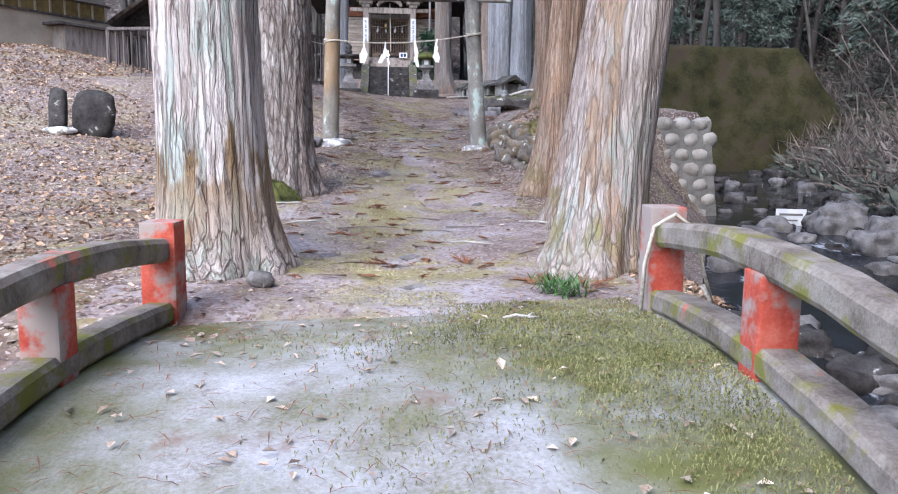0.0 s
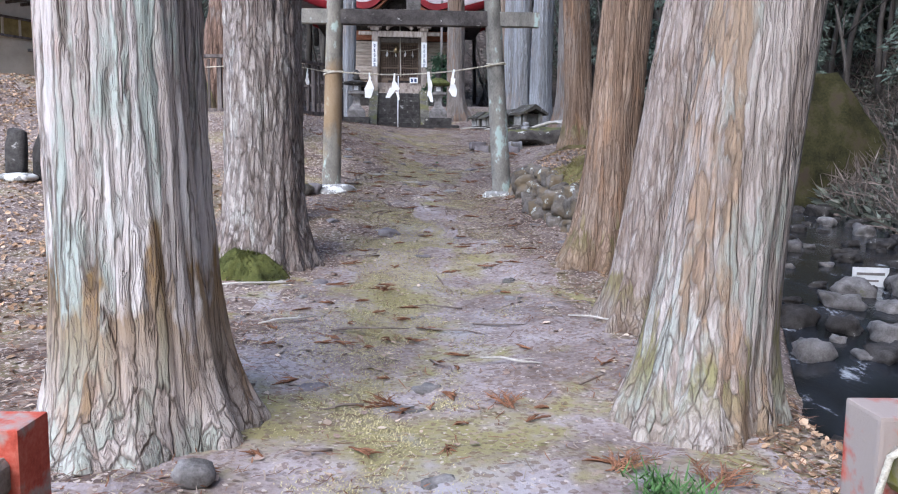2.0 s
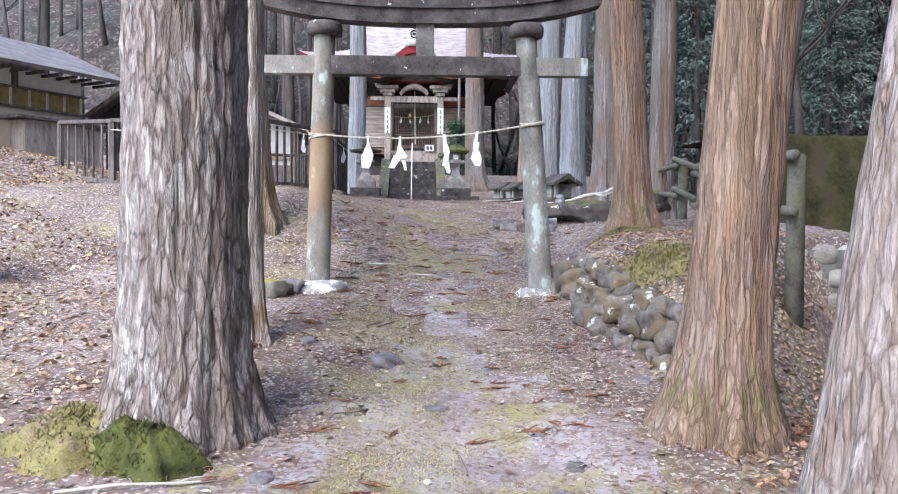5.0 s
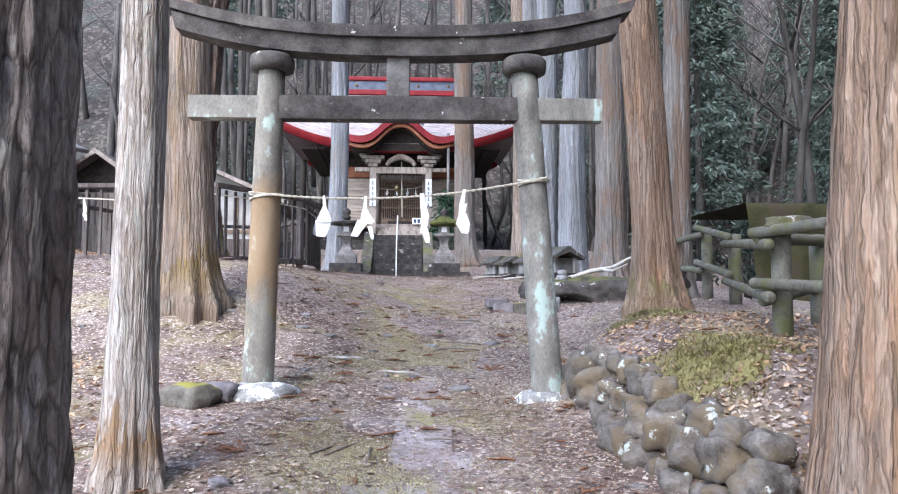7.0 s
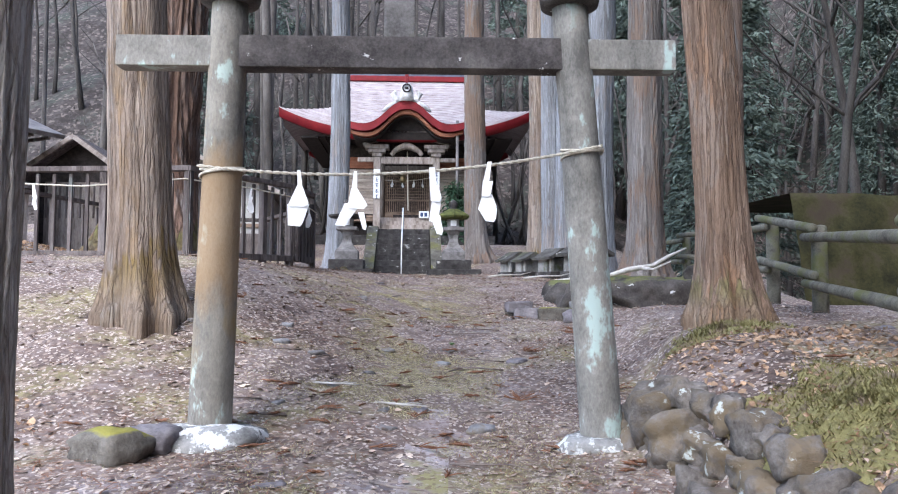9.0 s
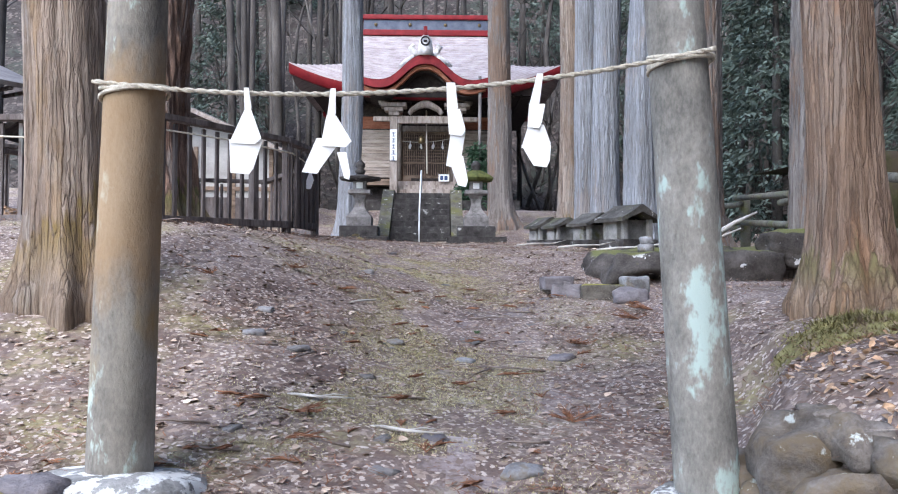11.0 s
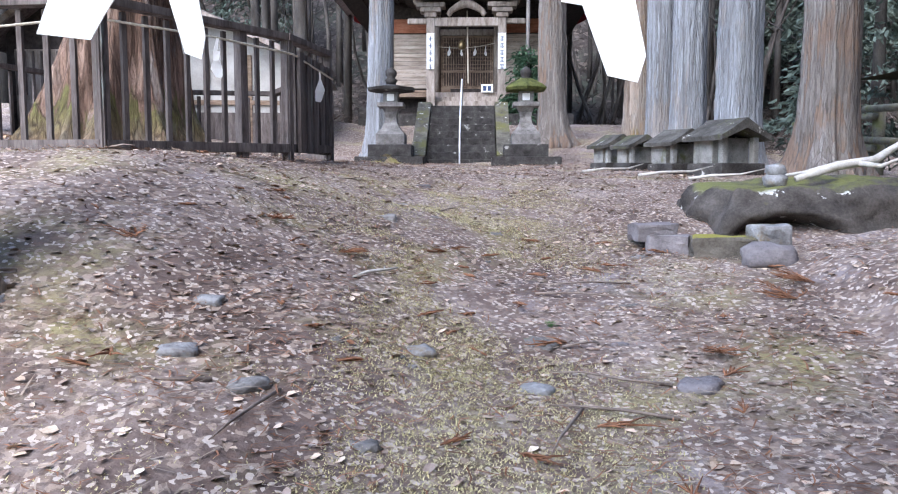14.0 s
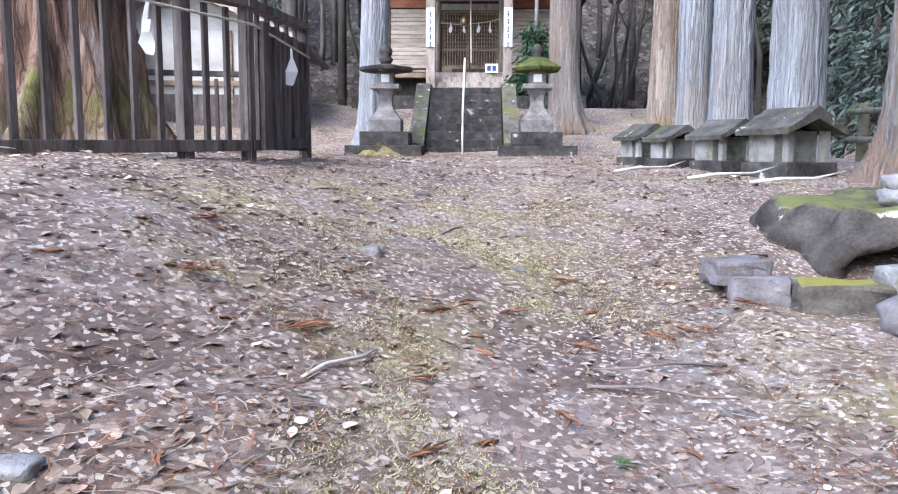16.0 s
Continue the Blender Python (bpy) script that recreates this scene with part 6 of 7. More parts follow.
# ---- forest on the slopes ----
def bare_tree(seed, h):
    rnd = random.Random(seed)
    out = []

    def limb(p, d, L, r, level):
        pts, rr = [tuple(p)], [r]
        q = p.copy()
        dd = d.copy()
        n = 6
        for i in range(n):
            dd = (dd + Vector((rnd.gauss(0, 0.10), rnd.gauss(0, 0.10), 0.03))).normalized()
            q = q + dd * (L / n)
            pts.append(tuple(q))
            rr.append(max(0.004, r * (1 - 0.8 * (i + 1) / n)))
            if level < 2 and i > (1 if level == 0 else 0):
                for _ in range(2 if level == 0 else 1):
                    a = rnd.uniform(0, 2 * math.pi)
                    b = (dd * rnd.uniform(0.5, 0.9) + Vector((math.cos(a), math.sin(a), rnd.uniform(0, 0.4)))).normalized()
                    limb(q.copy(), b, L * rnd.uniform(0.25, 0.45), rr[-1] * 0.55, level + 1)
        out.append(tube(pts, rr, 6 if level == 0 else 4))

    limb(Vector((0, 0, -0.4)), Vector((rnd.uniform(-0.1, 0.1), rnd.uniform(-0.1, 0.1), 1)), h, h * 0.014, 0)
    return join(*out)


rnd = random.Random(21)
protos = []
for k in range(5):
    t = thing("bare_tree", pose(-20 - k * 3, 62, ground_z(-20 - k * 3, 62)), "leafless grey tree on the wooded slope", "tree", "trees on the slopes")
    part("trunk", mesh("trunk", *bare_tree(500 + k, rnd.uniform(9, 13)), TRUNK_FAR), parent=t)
    protos.append(t)
for k in range(4):
    x, y = 18 + k * 3, 56 - k * 4
    t = thing("evergreen_tree", pose(x, y, ground_z(x, y)), "dark green conifer on the wooded slope", "tree", "trees on the slopes")
    part("trunk", mesh("trunk", *tube([(0, 0, -0.5), (0.05, 0, 5), (0, 0.05, 13)], [0.2, 0.15, 0.03], 8), TRUNK_FAR), parent=t)
    part("crown", mesh("crown", *spray_crown(1.0 + k, 14, 2.6, 600 + k, 420, 34, 0.24), GREEN, False), parent=t)
    protos.append(t)
for k in range(150):
    side = k % 4 if k % 8 < 4 else (k % 2) * 3
    if side == 0:
        x, y = rnd.uniform(9, 30), rnd.uniform(30, 60)
        p = rnd.choice(protos[:7])
    elif side == 1:
        x, y = rnd.uniform(-25, 20), rnd.uniform(50, 75)
        p = rnd.choice(protos[:7])
    elif side == 2:
        x, y = rnd.uniform(-30, -4), rnd.uniform(48, 66)
        p = rnd.choice(protos[:5])
    else:
        x, y = rnd.uniform(13, 32), rnd.uniform(8, 45)
        p = rnd.choice(protos[:7])
    s = rnd.uniform(0.8, 1.5)
    c = copy_thing(p, pose(x, y, ground_z(x, y) - 0.1, 0, 0, rnd.uniform(0, 360)))
    c.scale = (s, s, s)
for k in range(46):
    x, y = rnd.uniform(-17, 9), rnd.uniform(45.5, 52)
    s = rnd.uniform(0.45, 0.9)
    c = copy_thing(rnd.choice(protos[:5]), pose(x, y, ground_z(x, y) - 0.1, rnd.uniform(-14, 14), rnd.uniform(-14, 14), rnd.uniform(0, 360)))
    c.scale = (s, s, s)
for k in range(60):
    x, y = (rnd.uniform(-14, 16), rnd.uniform(46, 62)) if k % 2 else (rnd.uniform(-22, -7), rnd.uniform(40, 60))
    z = ground_z(x, y)
    h, r = rnd.uniform(12, 20), rnd.uniform(0.08, 0.24)
    ob = thing("forest_tree", pose(x, y, z), "straight bare forest trunk on the wooded slope", "tree", "straight trunks behind the shrine")
    dx, dy = rnd.uniform(-0.5, 0.5), rnd.uniform(-0.5, 0.5)
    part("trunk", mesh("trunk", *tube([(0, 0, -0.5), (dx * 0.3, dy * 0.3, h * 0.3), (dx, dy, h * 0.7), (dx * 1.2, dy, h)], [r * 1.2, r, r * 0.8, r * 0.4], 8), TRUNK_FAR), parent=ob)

# undergrowth
def blades(count, pick, size, seed, up=0.6, width=0.12):
    rnd = random.Random(seed)
    verts, faces = [], []
    for _ in range(count):
        x, y = pick(rnd)
        z = ground_z(x, y)
        s = size * rnd.uniform(0.5, 1.4)
        d = Vector((rnd.gauss(0, 1), rnd.gauss(0, 1), abs(rnd.gauss(0, 1)) * up)).normalized()
        side = d.cross(Vector((rnd.gauss(0, 1), rnd.gauss(0, 1), rnd.gauss(0, 1)))).normalized() * s * width
        p = Vector((x, y, z + rnd.uniform(0, size * 0.7)))
        n = len(verts)
        e = p + d * s
        verts += [tuple(p), tuple(p.lerp(e, 0.5) + side), tuple(e), tuple(p.lerp(e, 0.5) - side)]
        faces.append((n, n + 1, n + 2, n + 3))
    return verts, faces


BRUSH = mat("grey_green_brush", [(0.3, (0.06, 0.068, 0.055)), (0.5, (0.12, 0.135, 0.11)), (0.8, (0.20, 0.215, 0.18))], 1.5, rough=0.95, bump=0.0, spread=0.5)
BRUSH_BROWN = mat("dead_brush", [(0.3, (0.08, 0.065, 0.055)), (0.5, (0.16, 0.13, 0.115)), (0.8, (0.27, 0.23, 0.205))], 1.5, rough=0.95, bump=0.0, spread=0.5)


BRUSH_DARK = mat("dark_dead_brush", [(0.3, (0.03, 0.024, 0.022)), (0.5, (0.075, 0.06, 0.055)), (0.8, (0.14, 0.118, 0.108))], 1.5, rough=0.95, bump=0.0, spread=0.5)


def right_bank(r):
    y = r.uniform(6, 48)
    return stream_x(y) + 1.8 + abs(r.gauss(0, 7)), y


def back_bank(r):
    return r.uniform(-26, 22), 46 + abs(r.gauss(0, 9))


tagged(part("undergrowth", mesh("undergrowth", *blades(24000, right_bank, 0.42, 31), BRUSH, False)), "tangled grey-green undergrowth across the stream", "undergrowth", kind="stuff")
tagged(part("dead_undergrowth", mesh("dead_undergrowth", *blades(20000, right_bank, 0.8, 32, 1.2, 0.02), BRUSH_BROWN, False)), "dead brown stalks across the stream", "undergrowth", kind="stuff")
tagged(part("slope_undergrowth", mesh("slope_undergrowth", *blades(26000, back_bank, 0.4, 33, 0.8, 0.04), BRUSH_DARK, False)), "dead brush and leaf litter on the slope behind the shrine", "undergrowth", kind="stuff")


# pale leafless shrub arching over the stream
def shrub(x, y, seed, h, lean):
    rnd = random.Random(seed)
    t = thing("bare_shrub", pose(x, y, ground_z(x, y)), "pale leafless shrub arching over the stream", "shrub")
    for k in range(6):
        a = rnd.uniform(0, 2 * math.pi)
        pts, rr = [], []
        d = Vector((lean[0] + 0.35 * math.cos(a), lean[1] + 0.35 * math.sin(a), 1)).normalized()
        p = Vector((0.1 * math.cos(a), 0.1 * math.sin(a), -0.1))
        twigs = []
        for i in range(12):
            pts.append(tuple(p))
            rr.append(0.022 * (1 - i / 12) + 0.003)
            if i > 2:
                b = rnd.uniform(0, 6.28)
                e = d + Vector((math.cos(b), math.sin(b), 0.2)) * 0.9
                q = p + e.normalized() * h * 0.16
                twigs.append(tube([tuple(p), tuple(p.lerp(q, 0.5) + Vector((0, 0, 0.03))), tuple(q)], [0.007, 0.005, 0.002], 4))
            d = (d + Vector((rnd.gauss(0, 0.08), rnd.gauss(0, 0.08), -0.035))).normalized()
            p = p + d * h / 11
        part("stem", mesh("stem", *join(tube(pts, rr, 6), *twigs), TWIG), parent=t)


shrub(7.9, 10.5, 1, 4.2, (-0.3, -0.1))
shrub(9.2, 12.5, 2, 4.5, (-0.4, -0.1))
shrub(8.6, 8.5, 3, 3.4, (-0.3, 0.1))

# ---- litter on the ground ----
def clear(x, y):
    if y < 4.0 and -2.0 < x < 1.75 or y < 4.8 and not -1.5 < x < 1.25 and -2 < x < 1.75:
        return False
    return x < 3.0 + 1.4 * smooth(12, 15, y)


def scatter(count, seed, dense):
    rnd = random.Random(seed)
    out = []
    while len(out) < count:
        y = 3.9 + 34 * rnd.random() ** 1.4
        q = rnd.random()
        x = rnd.gauss(0.3 - 0.05 * y, 2.4) if q < 0.65 else rnd.uniform(-14, 4)
        if not clear(x, y):
            continue
        c = noise.noise(Vector((x * 0.9, y * 0.9, seed))) + 0.35 * noise.noise(Vector((x * 3, y * 3, seed)))
        centre = math.exp(-((x - 0.3 + 0.045 * y) / 0.7) ** 2)
        if (c * 0.8 + 0.62 - 0.35 * centre) * (1 - 0.86 * min(1, max(0, bare(x, y)) * 1.1)) < rnd.random() * dense:
            continue
        out.append((x, y, max(ground_z(x, y), deck_z(y, x) if y < 4.7 and -1.8 < x < 1.5 else -9), rnd))
    return out


def leaf_shape(verts, faces, m, s, w, curl):
    """A broad leaf folded along its midrib."""
    n = len(verts)
    for p in ((-0.5, 0, 0), (-0.22, w * 0.5, curl), (0.18, w * 0.42, curl * 0.8), (0.5, 0.04, 0.05), (0.2, -w * 0.4, curl * 0.7), (-0.2, -w * 0.5, curl)):
        verts.append(tuple(m @ (Vector(p) * s)))
    faces += [(n, n + 3, n + 2, n + 1), (n, n + 5, n + 4, n + 3)]


def leaves(count, seed, size):
    verts, faces = [], []
    for x, y, z, r in scatter(count, seed, 1.0):
        s = size * r.uniform(0.45, 1.25)
        m = Matrix.Translation((x, y, z + 0.004 + 0.12 * s * r.random())) @ Euler((r.gauss(0, 0.2), r.gauss(0, 0.2), r.uniform(0, 6.28))).to_matrix().to_4x4()
        leaf_shape(verts, faces, m, s, r.uniform(0.45, 0.9), r.uniform(0.0, 0.2))
    return verts, faces


tagged(part("fallen_leaves", mesh("fallen_leaves", *leaves(8500, 61, 0.056), LEAF, False)), "scattered dry beige leaves lying on the path", "leaves", kind="stuff")
LEAF_BROWN = mat("old_brown_leaf", [(0.3, (0.19, 0.13, 0.105)), (0.5, (0.29, 0.215, 0.18)), (0.75, (0.40, 0.32, 0.275))], 3, rough=0.85, bump=0.1, spread=0.4)
tagged(part("old_leaves", mesh("old_leaves", *leaves(12000, 62, 0.05), LEAF_BROWN, False)), "older brown leaves matted on the ground", "leaves", kind="stuff")


def needles(count, seed):
    verts, faces = [], []
    for x, y, z, r in scatter(count, seed, 1.3):
        a = r.uniform(0, 6.28)
        L, w = r.uniform(0.04, 0.17), r.uniform(0.002, 0.0045)
        d, s = Vector((math.cos(a), math.sin(a), r.gauss(0, 0.12))), Vector((-math.sin(a), math.cos(a), 0))
        p = Vector((x, y, z + r.uniform(0.004, 0.03)))
        n = len(verts)
        q = p + d * L * 0.5 + s * r.gauss(0, 0.015)
        verts += [tuple(p - s * w), tuple(p + s * w), tuple(q + s * w), tuple(q - s * w), tuple(p + d * L)]
        faces += [(n, n + 1, n + 2, n + 3), (n + 3, n + 2, n + 4)]
    return verts, faces


tagged(part("fallen_needles", mesh("fallen_needles", *needles(62000, 63), NEEDLE, False)), "red-brown cedar needles strewn on the earth", "needles", kind="stuff")
STRAW = mat("pale_straw", [(0.3, (0.22, 0.17, 0.13)), (0.7, (0.37, 0.31, 0.26))], 3, rough=0.95, bump=0.0, spread=0.3)
tagged(part("dry_stalks", mesh("dry_stalks", *needles(52000, 64), STRAW, False)), "pale dry stalks strewn on the earth", "straw", kind="stuff")

rnd = random.Random(77)


def fronds(count):
    """Dead cedar fronds: a stem with short side shoots, strewn along the path."""
    out = []
    for _ in range(count):
        y = rnd.uniform(4.9, 21)
        x = rnd.gauss(0.2 - 0.05 * y, 1.4)
        if not clear(x, y):
            continue
        base = Vector((x, y, ground_z(x, y) + 0.012))
        a, L = rnd.uniform(0, 6.28), rnd.uniform(0.1, 0.24)
        for k in range(9):
            b = a + rnd.gauss(0, 0.45)
            p = base + Vector((math.cos(a), math.sin(a), 0)) * L * k / 14
            e = p + Vector((math.cos(b), math.sin(b), rnd.uniform(0.02, 0.25))) * L * rnd.uniform(0.3, 0.7)
            out.append(tube([tuple(p), tuple(p.lerp(e, 0.5) + Vector((0, 0, 0.006))), tuple(e)], [0.004, 0.005, 0.0015], 4))
    return join(*out)


tagged(part("dead_fronds", mesh("dead_fronds", *fronds(190), NEEDLE)), "dead red-brown cedar fronds strewn on the path", "fronds", kind="stuff")
for k in range(55):
    y = rnd.uniform(4.9, 22)
    x = rnd.gauss(-0.05 * y, 1.6)
    if clear(x, y):
        L = rnd.uniform(0.2, 0.7)
        b = rnd.uniform(-0.08, 0.08)
        tagged(part("twig", mesh("twig", *tube([(0, 0, 0), (L * 0.4, b, 0.015), (L * 0.75, b * 0.4, 0.02), (L, b * 1.5, 0.01)], [0.009, 0.008, 0.006, 0.003], 5), TWIG), m=pose(x, y, ground_z(x, y) + 0.012, 0, 0, rnd.uniform(0, 360))), "fallen grey twig lying on the path", "twig", "twigs on the path")
for k in range(60):
    y = rnd.uniform(5, 23)
    x = rnd.gauss(-0.04 * y, 1.5)
    if clear(x, y):
        s = rnd.uniform(0.06, 0.2)
        tagged(part("path_stone", rock((s * 1.3, s, s * 0.6), 800 + k, 0.4, 3, 0.2), rnd.choice((STONE, STONE, STONE_PURPLE)), m=pose(x, y, ground_z(x, y) - 0.2 * s, 0, 0, rnd.uniform(0, 360))), "small grey stone bedded in the path", "stone", "stones in the path")
tagged(part("path_stone", rock((0.2, 0.16, 0.13), 900, 0.15, 3), STONE, m=pose(-1.18, 5.45, ground_z(-1.18, 5.45) + 0.05)), "round pale stone at the cedar foot", "stone")


for x, y, s, m, lab in ((-1.85, 17.3, 0.16, STONE_BLUE, "pale rounded stone bedded in leaves"), (-1.46, 17.13, 0.17, STONE, "brownish grey stone bedded in the path"), (-0.2, 17.7, 0.15, STONE_BLUE, "flat blue-grey stone in the path"),
                        (-0.82, 17.98, 0.17, STONE_BLUE, "flat grey stone level with the earth"), (-1.9, 17.8, 0.13, STONE_BLUE, "small grey stone in the leaves"), (0.61, 17.77, 0.2, STONE_PURPLE, "flat purplish stone in the path"), (0.13, 15.55, 0.2, STONE_BLUE, "grey stone half buried in leaves"),
                        (-0.75, 12.3, 0.34, STONE_PURPLE, "flat dark stone slab sunk in the path"), (-2.35, 14.6, 0.42, STONE_KERB, "brown stone standing beside the gate post"), (-2.15, 14.75, 0.3, STONE_PURPLE, "dark split stone beside the gate post")):
    tagged(part("path_stone", rock((s * 1.3, s, s * (0.75 if x < -2 else 0.55)), int(1000 - x * 100), 0.3, 3, 0.2), m, m=pose(x, y, ground_z(x, y) + (0.05 if x < -2 else -0.10 * s), 0, 0, x * 90)), lab, "stone")


def frond_clump(x, y, seed, size):
    """A dead cedar frond: stems fanning out, each feathered with short shoots."""
    r = random.Random(seed)
    out = []
    a0 = r.uniform(0, 6.28)
    for _ in range(9):
        a = a0 + r.gauss(0, 0.6)
        d = Vector((math.cos(a), math.sin(a), r.uniform(0.05, 0.35))).normalized()
        L = size * r.uniform(0.45, 0.8)
        p = Vector((r.gauss(0, 0.02), r.gauss(0, 0.02), 0.0))
        out.append(tube([tuple(p), tuple(p + d * L * 0.5), tuple(p + d * L - Vector((0, 0, 0.25 * L * d.z)))], [0.0035, 0.003, 0.0015], 4))
        for k in range(8):
            q = p + d * L * (0.25 + 0.09 * k)
            b = a + r.choice((-1, 1)) * r.uniform(0.4, 0.9)
            e = q + Vector((math.cos(b), math.sin(b), r.uniform(0, 0.5))) * size * r.uniform(0.12, 0.28)
            out.append(tube([tuple(q), tuple(e)], [0.003, 0.0012], 4))
    tagged(part("dead_frond", mesh("dead_frond", *join(*out), NEEDLE), m=pose(x, y, ground_z(x, y) + 0.01)), "dead red-brown cedar frond lying on the ground", "frond", "dead cedar fronds")


for k, (x, y, s) in enumerate(((-1.23, 16.05, 0.26), (1.48, 19.05, 0.36), (1.22, 16.4, 0.4), (0.5, 16.25, 0.28), (-2.0, 19.3, 0.25), (1.7, 19.3, 0.35), (-2.5, 18.2, 0.28), (0.75, 18.2, 0.24), (1.15, 14.6, 0.3), (0.75, 5.6, 0.3), (0.35, 6.6, 0.25), (-0.35, 6.7, 0.25), (1.15, 5.4, 0.3), (-1.5, 13.2, 0.3), (-0.6, 9.6, 0.22))):
    frond_clump(x, y, 70 + k, s)


def sprig(x, y, seed, size=0.8):
    r = random.Random(seed)
    verts, faces = [], []
    for k in range(130):
        a = r.uniform(0, 6.28)
        d = Vector((math.cos(a), math.sin(a), r.uniform(0.3, 1.2))).normalized()
        p = Vector((r.gauss(0, 0.07), r.gauss(0, 0.07), r.uniform(0, 0.12)))
        s = d.cross(Vector((0, 0, 1))).normalized() * 0.008
        e = p + d * r.uniform(0.08, 0.2)
        n = len(verts)
        verts += [tuple(p - s), tuple(p + s), tuple(e)]
        faces.append((n, n + 1, n + 2))
    tagged(part("green_sprig", mesh("green_sprig", verts, faces, FRESH, False), m=pose(x, y, ground_z(x, y)) @ Matrix.Scale(size, 4)), "fresh green cedar sprig sprouting from the ground", "seedling")


sprig(0.86, 5.3, 1)
sprig(0.98, 5.15, 2)
sprig(-0.1, 18.6, 3, 0.22)


# ---- growth and litter on the bridge deck ----
def deck_bits(count, seed, kind):
    r = random.Random(seed)
    verts, faces = [], []
    while len(faces) < count:
        x, y = r.uniform(-1.5, 1.3), r.uniform(-0.5, 4.9)
        green = noise.noise(Vector((x * 0.9, y * 0.9, 4))) + 0.5 * x
        if kind == "grass" and green < r.gauss(0.35, 0.25):
            continue
        z = deck_z(y, x) + 0.012
        a = r.uniform(0, 6.28)
        if kind == "grass":
            L, w, up = r.uniform(0.008, 0.026), 0.003, r.uniform(0.3, 1.3)
        elif kind == "leaf":
            L, w, up = r.uniform(0.03, 0.08), r.uniform(0.01, 0.022), r.gauss(0, 0.2)
        else:
            L, w, up = r.uniform(0.04, 0.16), 0.003, r.gauss(0, 0.1)
        d = Vector((math.cos(a), math.sin(a), up))
        s = Vector((-math.sin(a), math.cos(a), 0)) * w
        p = Vector((x, y, z))
        n = len(verts)
        m = p + d * L * 0.5 + Vector((0, 0, 0.01))
        verts += [tuple(p), tuple(m + s), tuple(p + d * L), tuple(m - s)]
        faces.append((n, n + 1, n + 2, n + 3))
    return verts, faces


GRASSY = mat("short_moss_grass", [(0.3, (0.12, 0.125, 0.05)), (0.5, (0.21, 0.21, 0.085)), (0.75, (0.31, 0.30, 0.14))], 2, rough=0.95, bump=0.0, spread=0.35)
tagged(part("deck_grass", mesh("deck_grass", *deck_bits(34000, 3, "grass"), GRASSY, False)), "short mossy grass growing on the bridge deck", "grass", kind="stuff")
tagged(part("deck_leaves", mesh("deck_leaves", *deck_bits(260, 4, "leaf"), LEAF, False)), "dry leaves lying on the bridge deck", "leaves", kind="stuff")
tagged(part("deck_needles", mesh("deck_needles", *deck_bits(1500, 5, "needle"), NEEDLE, False)), "cedar needles lying on the bridge deck", "needles", kind="stuff")


# ---- low moss along the middle of the path ----
def path_moss(count, seed):
    r = random.Random(seed)
    verts, faces = [], []
    while len(faces) < count:
        y = r.uniform(4.9, 23)
        x = r.gauss(0.25 - 0.045 * y, 0.65)
        if noise.noise(Vector((x * 0.8, y * 0.55, 11))) + 0.5 * noise.noise(Vector((x * 2.4, y * 2.0, 12))) < r.gauss(0.12 if y < 11 else 0.02, 0.08):
            continue
        a, L = r.uniform(0, 6.28), r.uniform(0.006, 0.017)
        d = Vector((math.cos(a), math.sin(a), r.uniform(0.2, 1.0))) * L
        s = Vector((-math.sin(a), math.cos(a), 0)) * 0.003
        p = Vector((x, y, ground_z(x, y) + 0.003))
        n = len(verts)
        verts += [tuple(p - s), tuple(p + s), tuple(p + d)]
        faces.append((n, n + 1, n + 2))
    return verts, faces


MOSSY = mat("olive_path_moss", [(0.3, (0.31, 0.27, 0.13)), (0.5, (0.44, 0.39, 0.21)), (0.75, (0.55, 0.50, 0.30))], 2, rough=0.95, bump=0.0, spread=0.3)
tagged(part("path_moss", mesh("path_moss", *path_moss(150000, 8), MOSSY, False)), "thin olive moss along the middle of the path", "moss", kind="stuff")


# pale fallen sticks along the path
for x, y, L, a in ((0.43, 7.4, 0.45, -25), (1.26, 8.4, 0.55, -35), (-1.85, 9.55, 1.0, 12), (-1.3, 8.3, 0.5, 30), (-1.2, 16.27, 0.62, -14), (-0.6, 15.9, 0.6, -22), (0.55, 4.3, 0.22, -8), (-1.2, 18.9, 0.5, 60)):
    z = max(ground_z(x, y), deck_z(y, x) if y < 4.7 else -9) + 0.02
    tagged(part("stick", mesh("stick", *join(tube([(-L / 2, 0, 0), (-L / 6, 0.03, 0.012), (L / 6, -0.02, 0.015), (L / 2, 0.04, 0.005)], [0.007, 0.011, 0.010, 0.004], 6), tube([(L / 8, -0.01, 0.012), (L / 4, 0.06, 0.02), (L / 2.6, 0.10, 0.012)], [0.006, 0.005, 0.002], 5)), LIMB), m=pose(x, y, z, 0, 0, a)),
           "pale dead stick lying on the path", "stick", "sticks on the path")


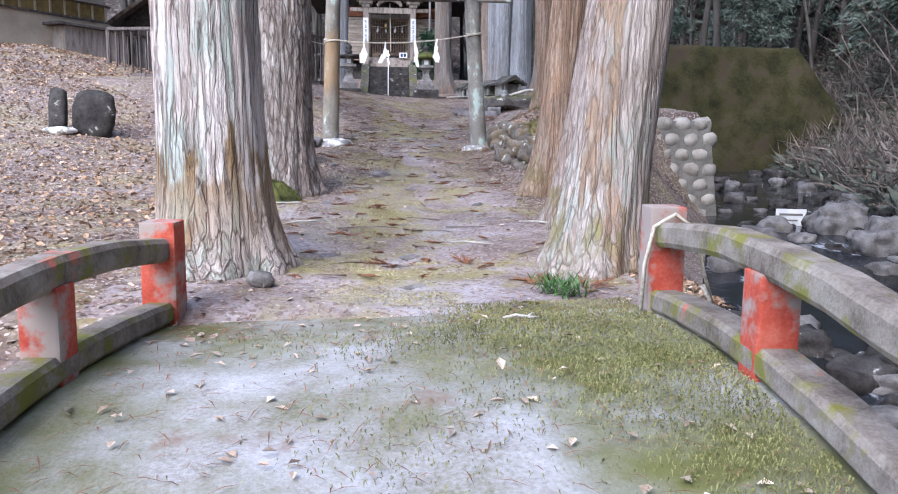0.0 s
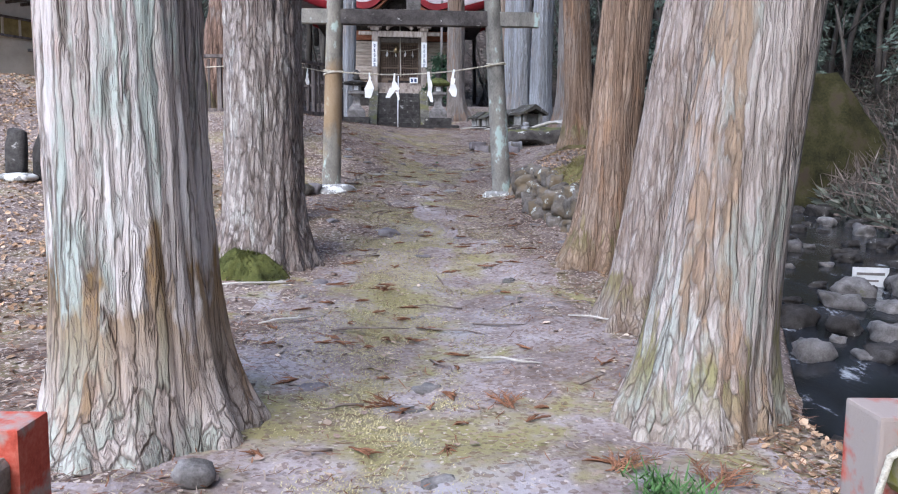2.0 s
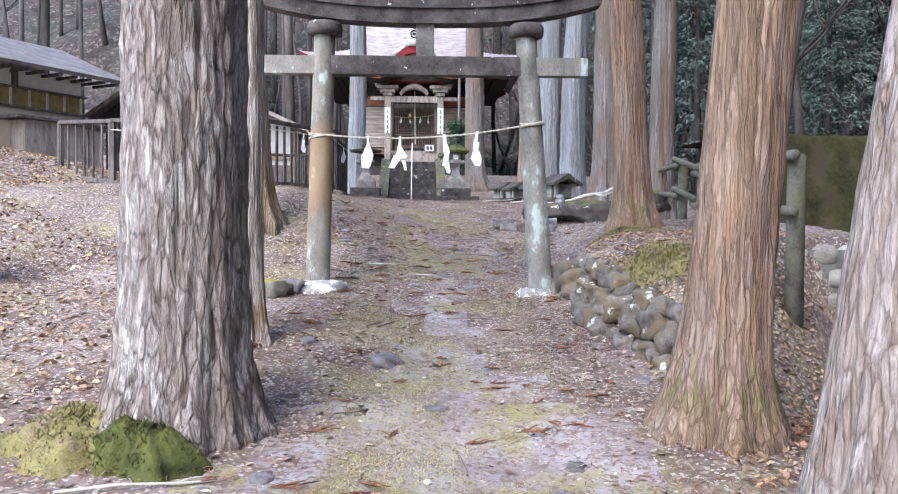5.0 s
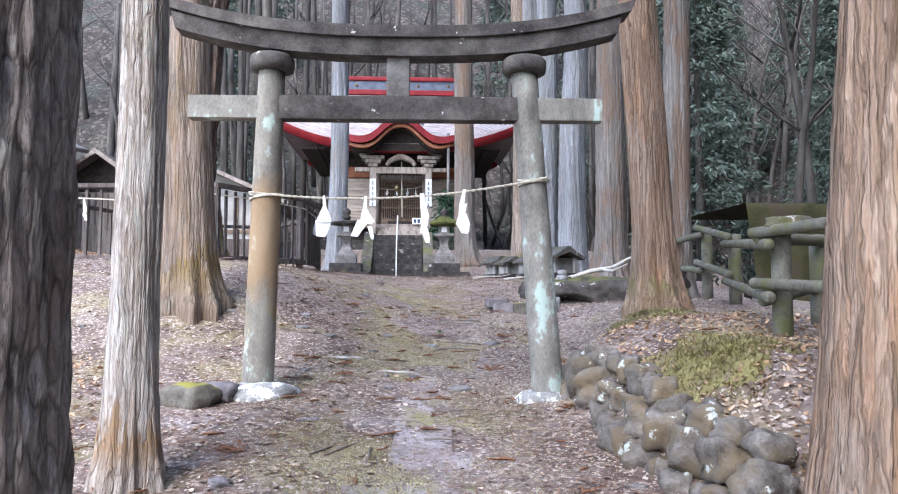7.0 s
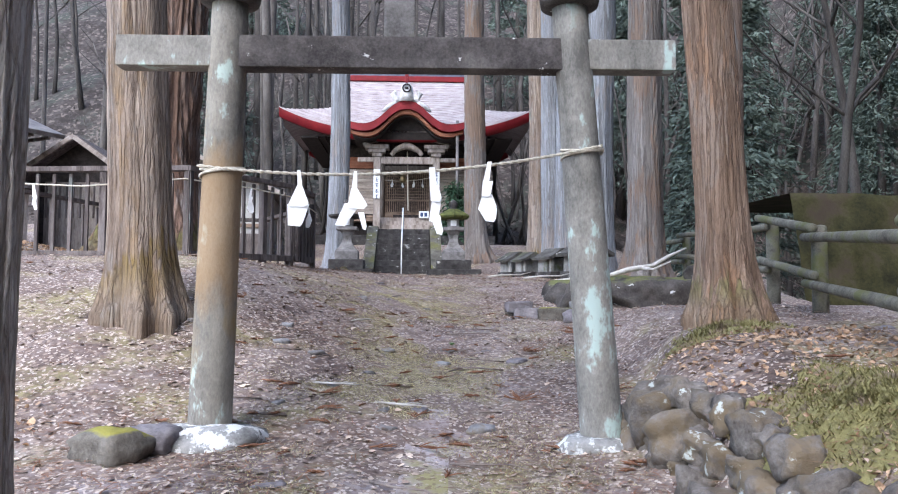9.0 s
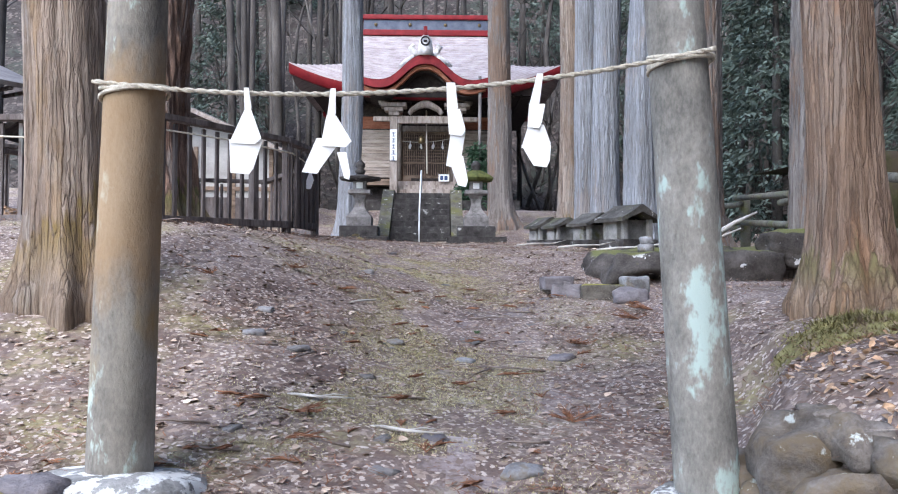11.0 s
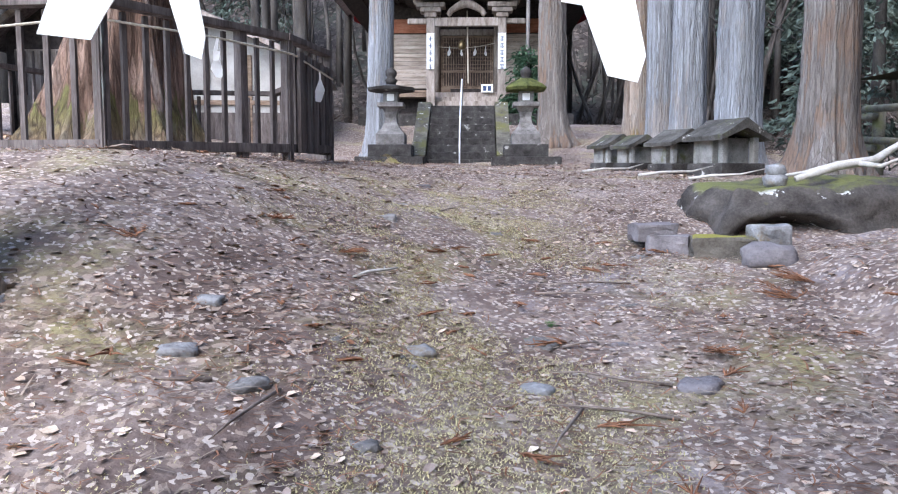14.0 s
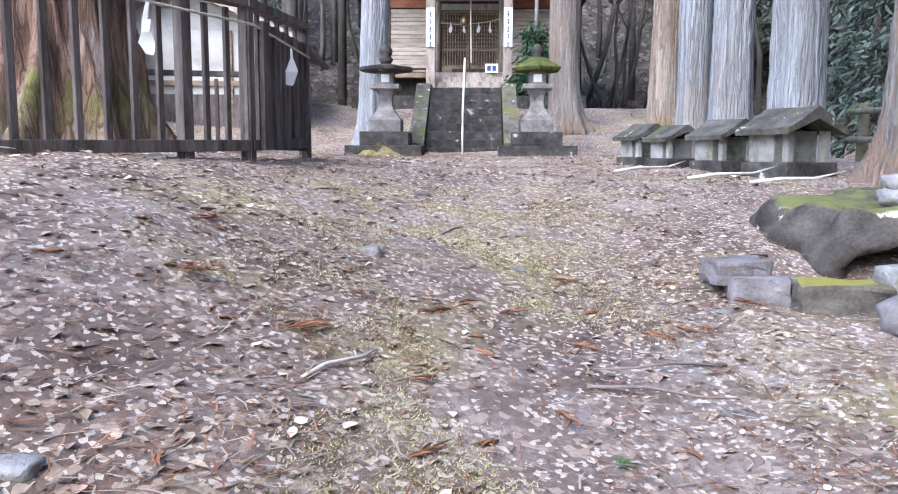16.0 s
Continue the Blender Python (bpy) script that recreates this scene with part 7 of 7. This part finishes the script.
# ---- leaves drifted on the slope below the house ----
def bank_leaves(count, seed):
    r = random.Random(seed)
    verts, faces = [], []
    while len(faces) < count * 2:
        y = r.uniform(6, 26)
        x = r.uniform(-15, -3 - 4.5 * smooth(15, 18, y))
        z = ground_z(x, y)
        s = r.uniform(0.045, 0.085)
        m = Matrix.Translation((x, y, z + 0.3 * s * r.random())) @ Euler((r.gauss(0, 0.45), r.gauss(0, 0.45), r.uniform(0, 6.28))).to_matrix().to_4x4()
        leaf_shape(verts, faces, m, s, r.uniform(0.45, 0.85), r.uniform(0.0, 0.25))
    return verts, faces


def stream_bank_leaves(count, seed):
    r = random.Random(seed)
    verts, faces = [], []
    while len(faces) < count * 2:
        y = r.uniform(4.9, 16)
        x = r.uniform(1.6, 3.2 + 1.4 * smooth(12, 15, y))
        s = r.uniform(0.03, 0.065)
        m = Matrix.Translation((x, y, ground_z(x, y) + 0.006 + 0.2 * s * r.random())) @ Euler((r.gauss(0, 0.5), r.gauss(0, 0.5), r.uniform(0, 6.28))).to_matrix().to_4x4()
        leaf_shape(verts, faces, m, s, r.uniform(0.45, 0.85), r.uniform(0.0, 0.25))
    return verts, faces


LEAF_TAN = mat("tan_bank_leaf", [(0.3, (0.24, 0.14, 0.08)), (0.5, (0.40, 0.27, 0.175)), (0.75, (0.56, 0.43, 0.32))], 3, rough=0.8, bump=0.1, spread=0.5)
tagged(part("bank_leaves", mesh("bank_leaves", *bank_leaves(22000, 9), LEAF_TAN, False)), "drift of tan leaves on the slope below the house", "leaves", kind="stuff")

tagged(part("stream_bank_leaves", mesh("stream_bank_leaves", *stream_bank_leaves(7500, 19), LEAF_TAN, False)), "tan leaves lying on the stream bank and the raised bank", "leaves", kind="stuff")

FRESH_DARK = mat("dark_leafage", [(0.3, (0.02, 0.045, 0.025)), (0.6, (0.045, 0.09, 0.05)), (0.8, (0.08, 0.14, 0.08))], 3, rough=0.7, bump=0.0, spread=0.35)
# evergreen bush beside the porch
bush = thing("evergreen_bush", SH @ pose(2.0, 6.6, 1.2), "dark green evergreen bush beside the shrine porch", "bush")
part("stem", mesh("stem", *tube([(0, 0, -0.6), (0.03, 0, 0.6), (0, 0.02, 1.6)], [0.05, 0.04, 0.015], 8), TWIG), parent=bush)
part("foliage", mesh("foliage", *spray_crown(0.3, 2.6, 0.75, 55, 90, 26, 0.2), FRESH_DARK, False), parent=bush)
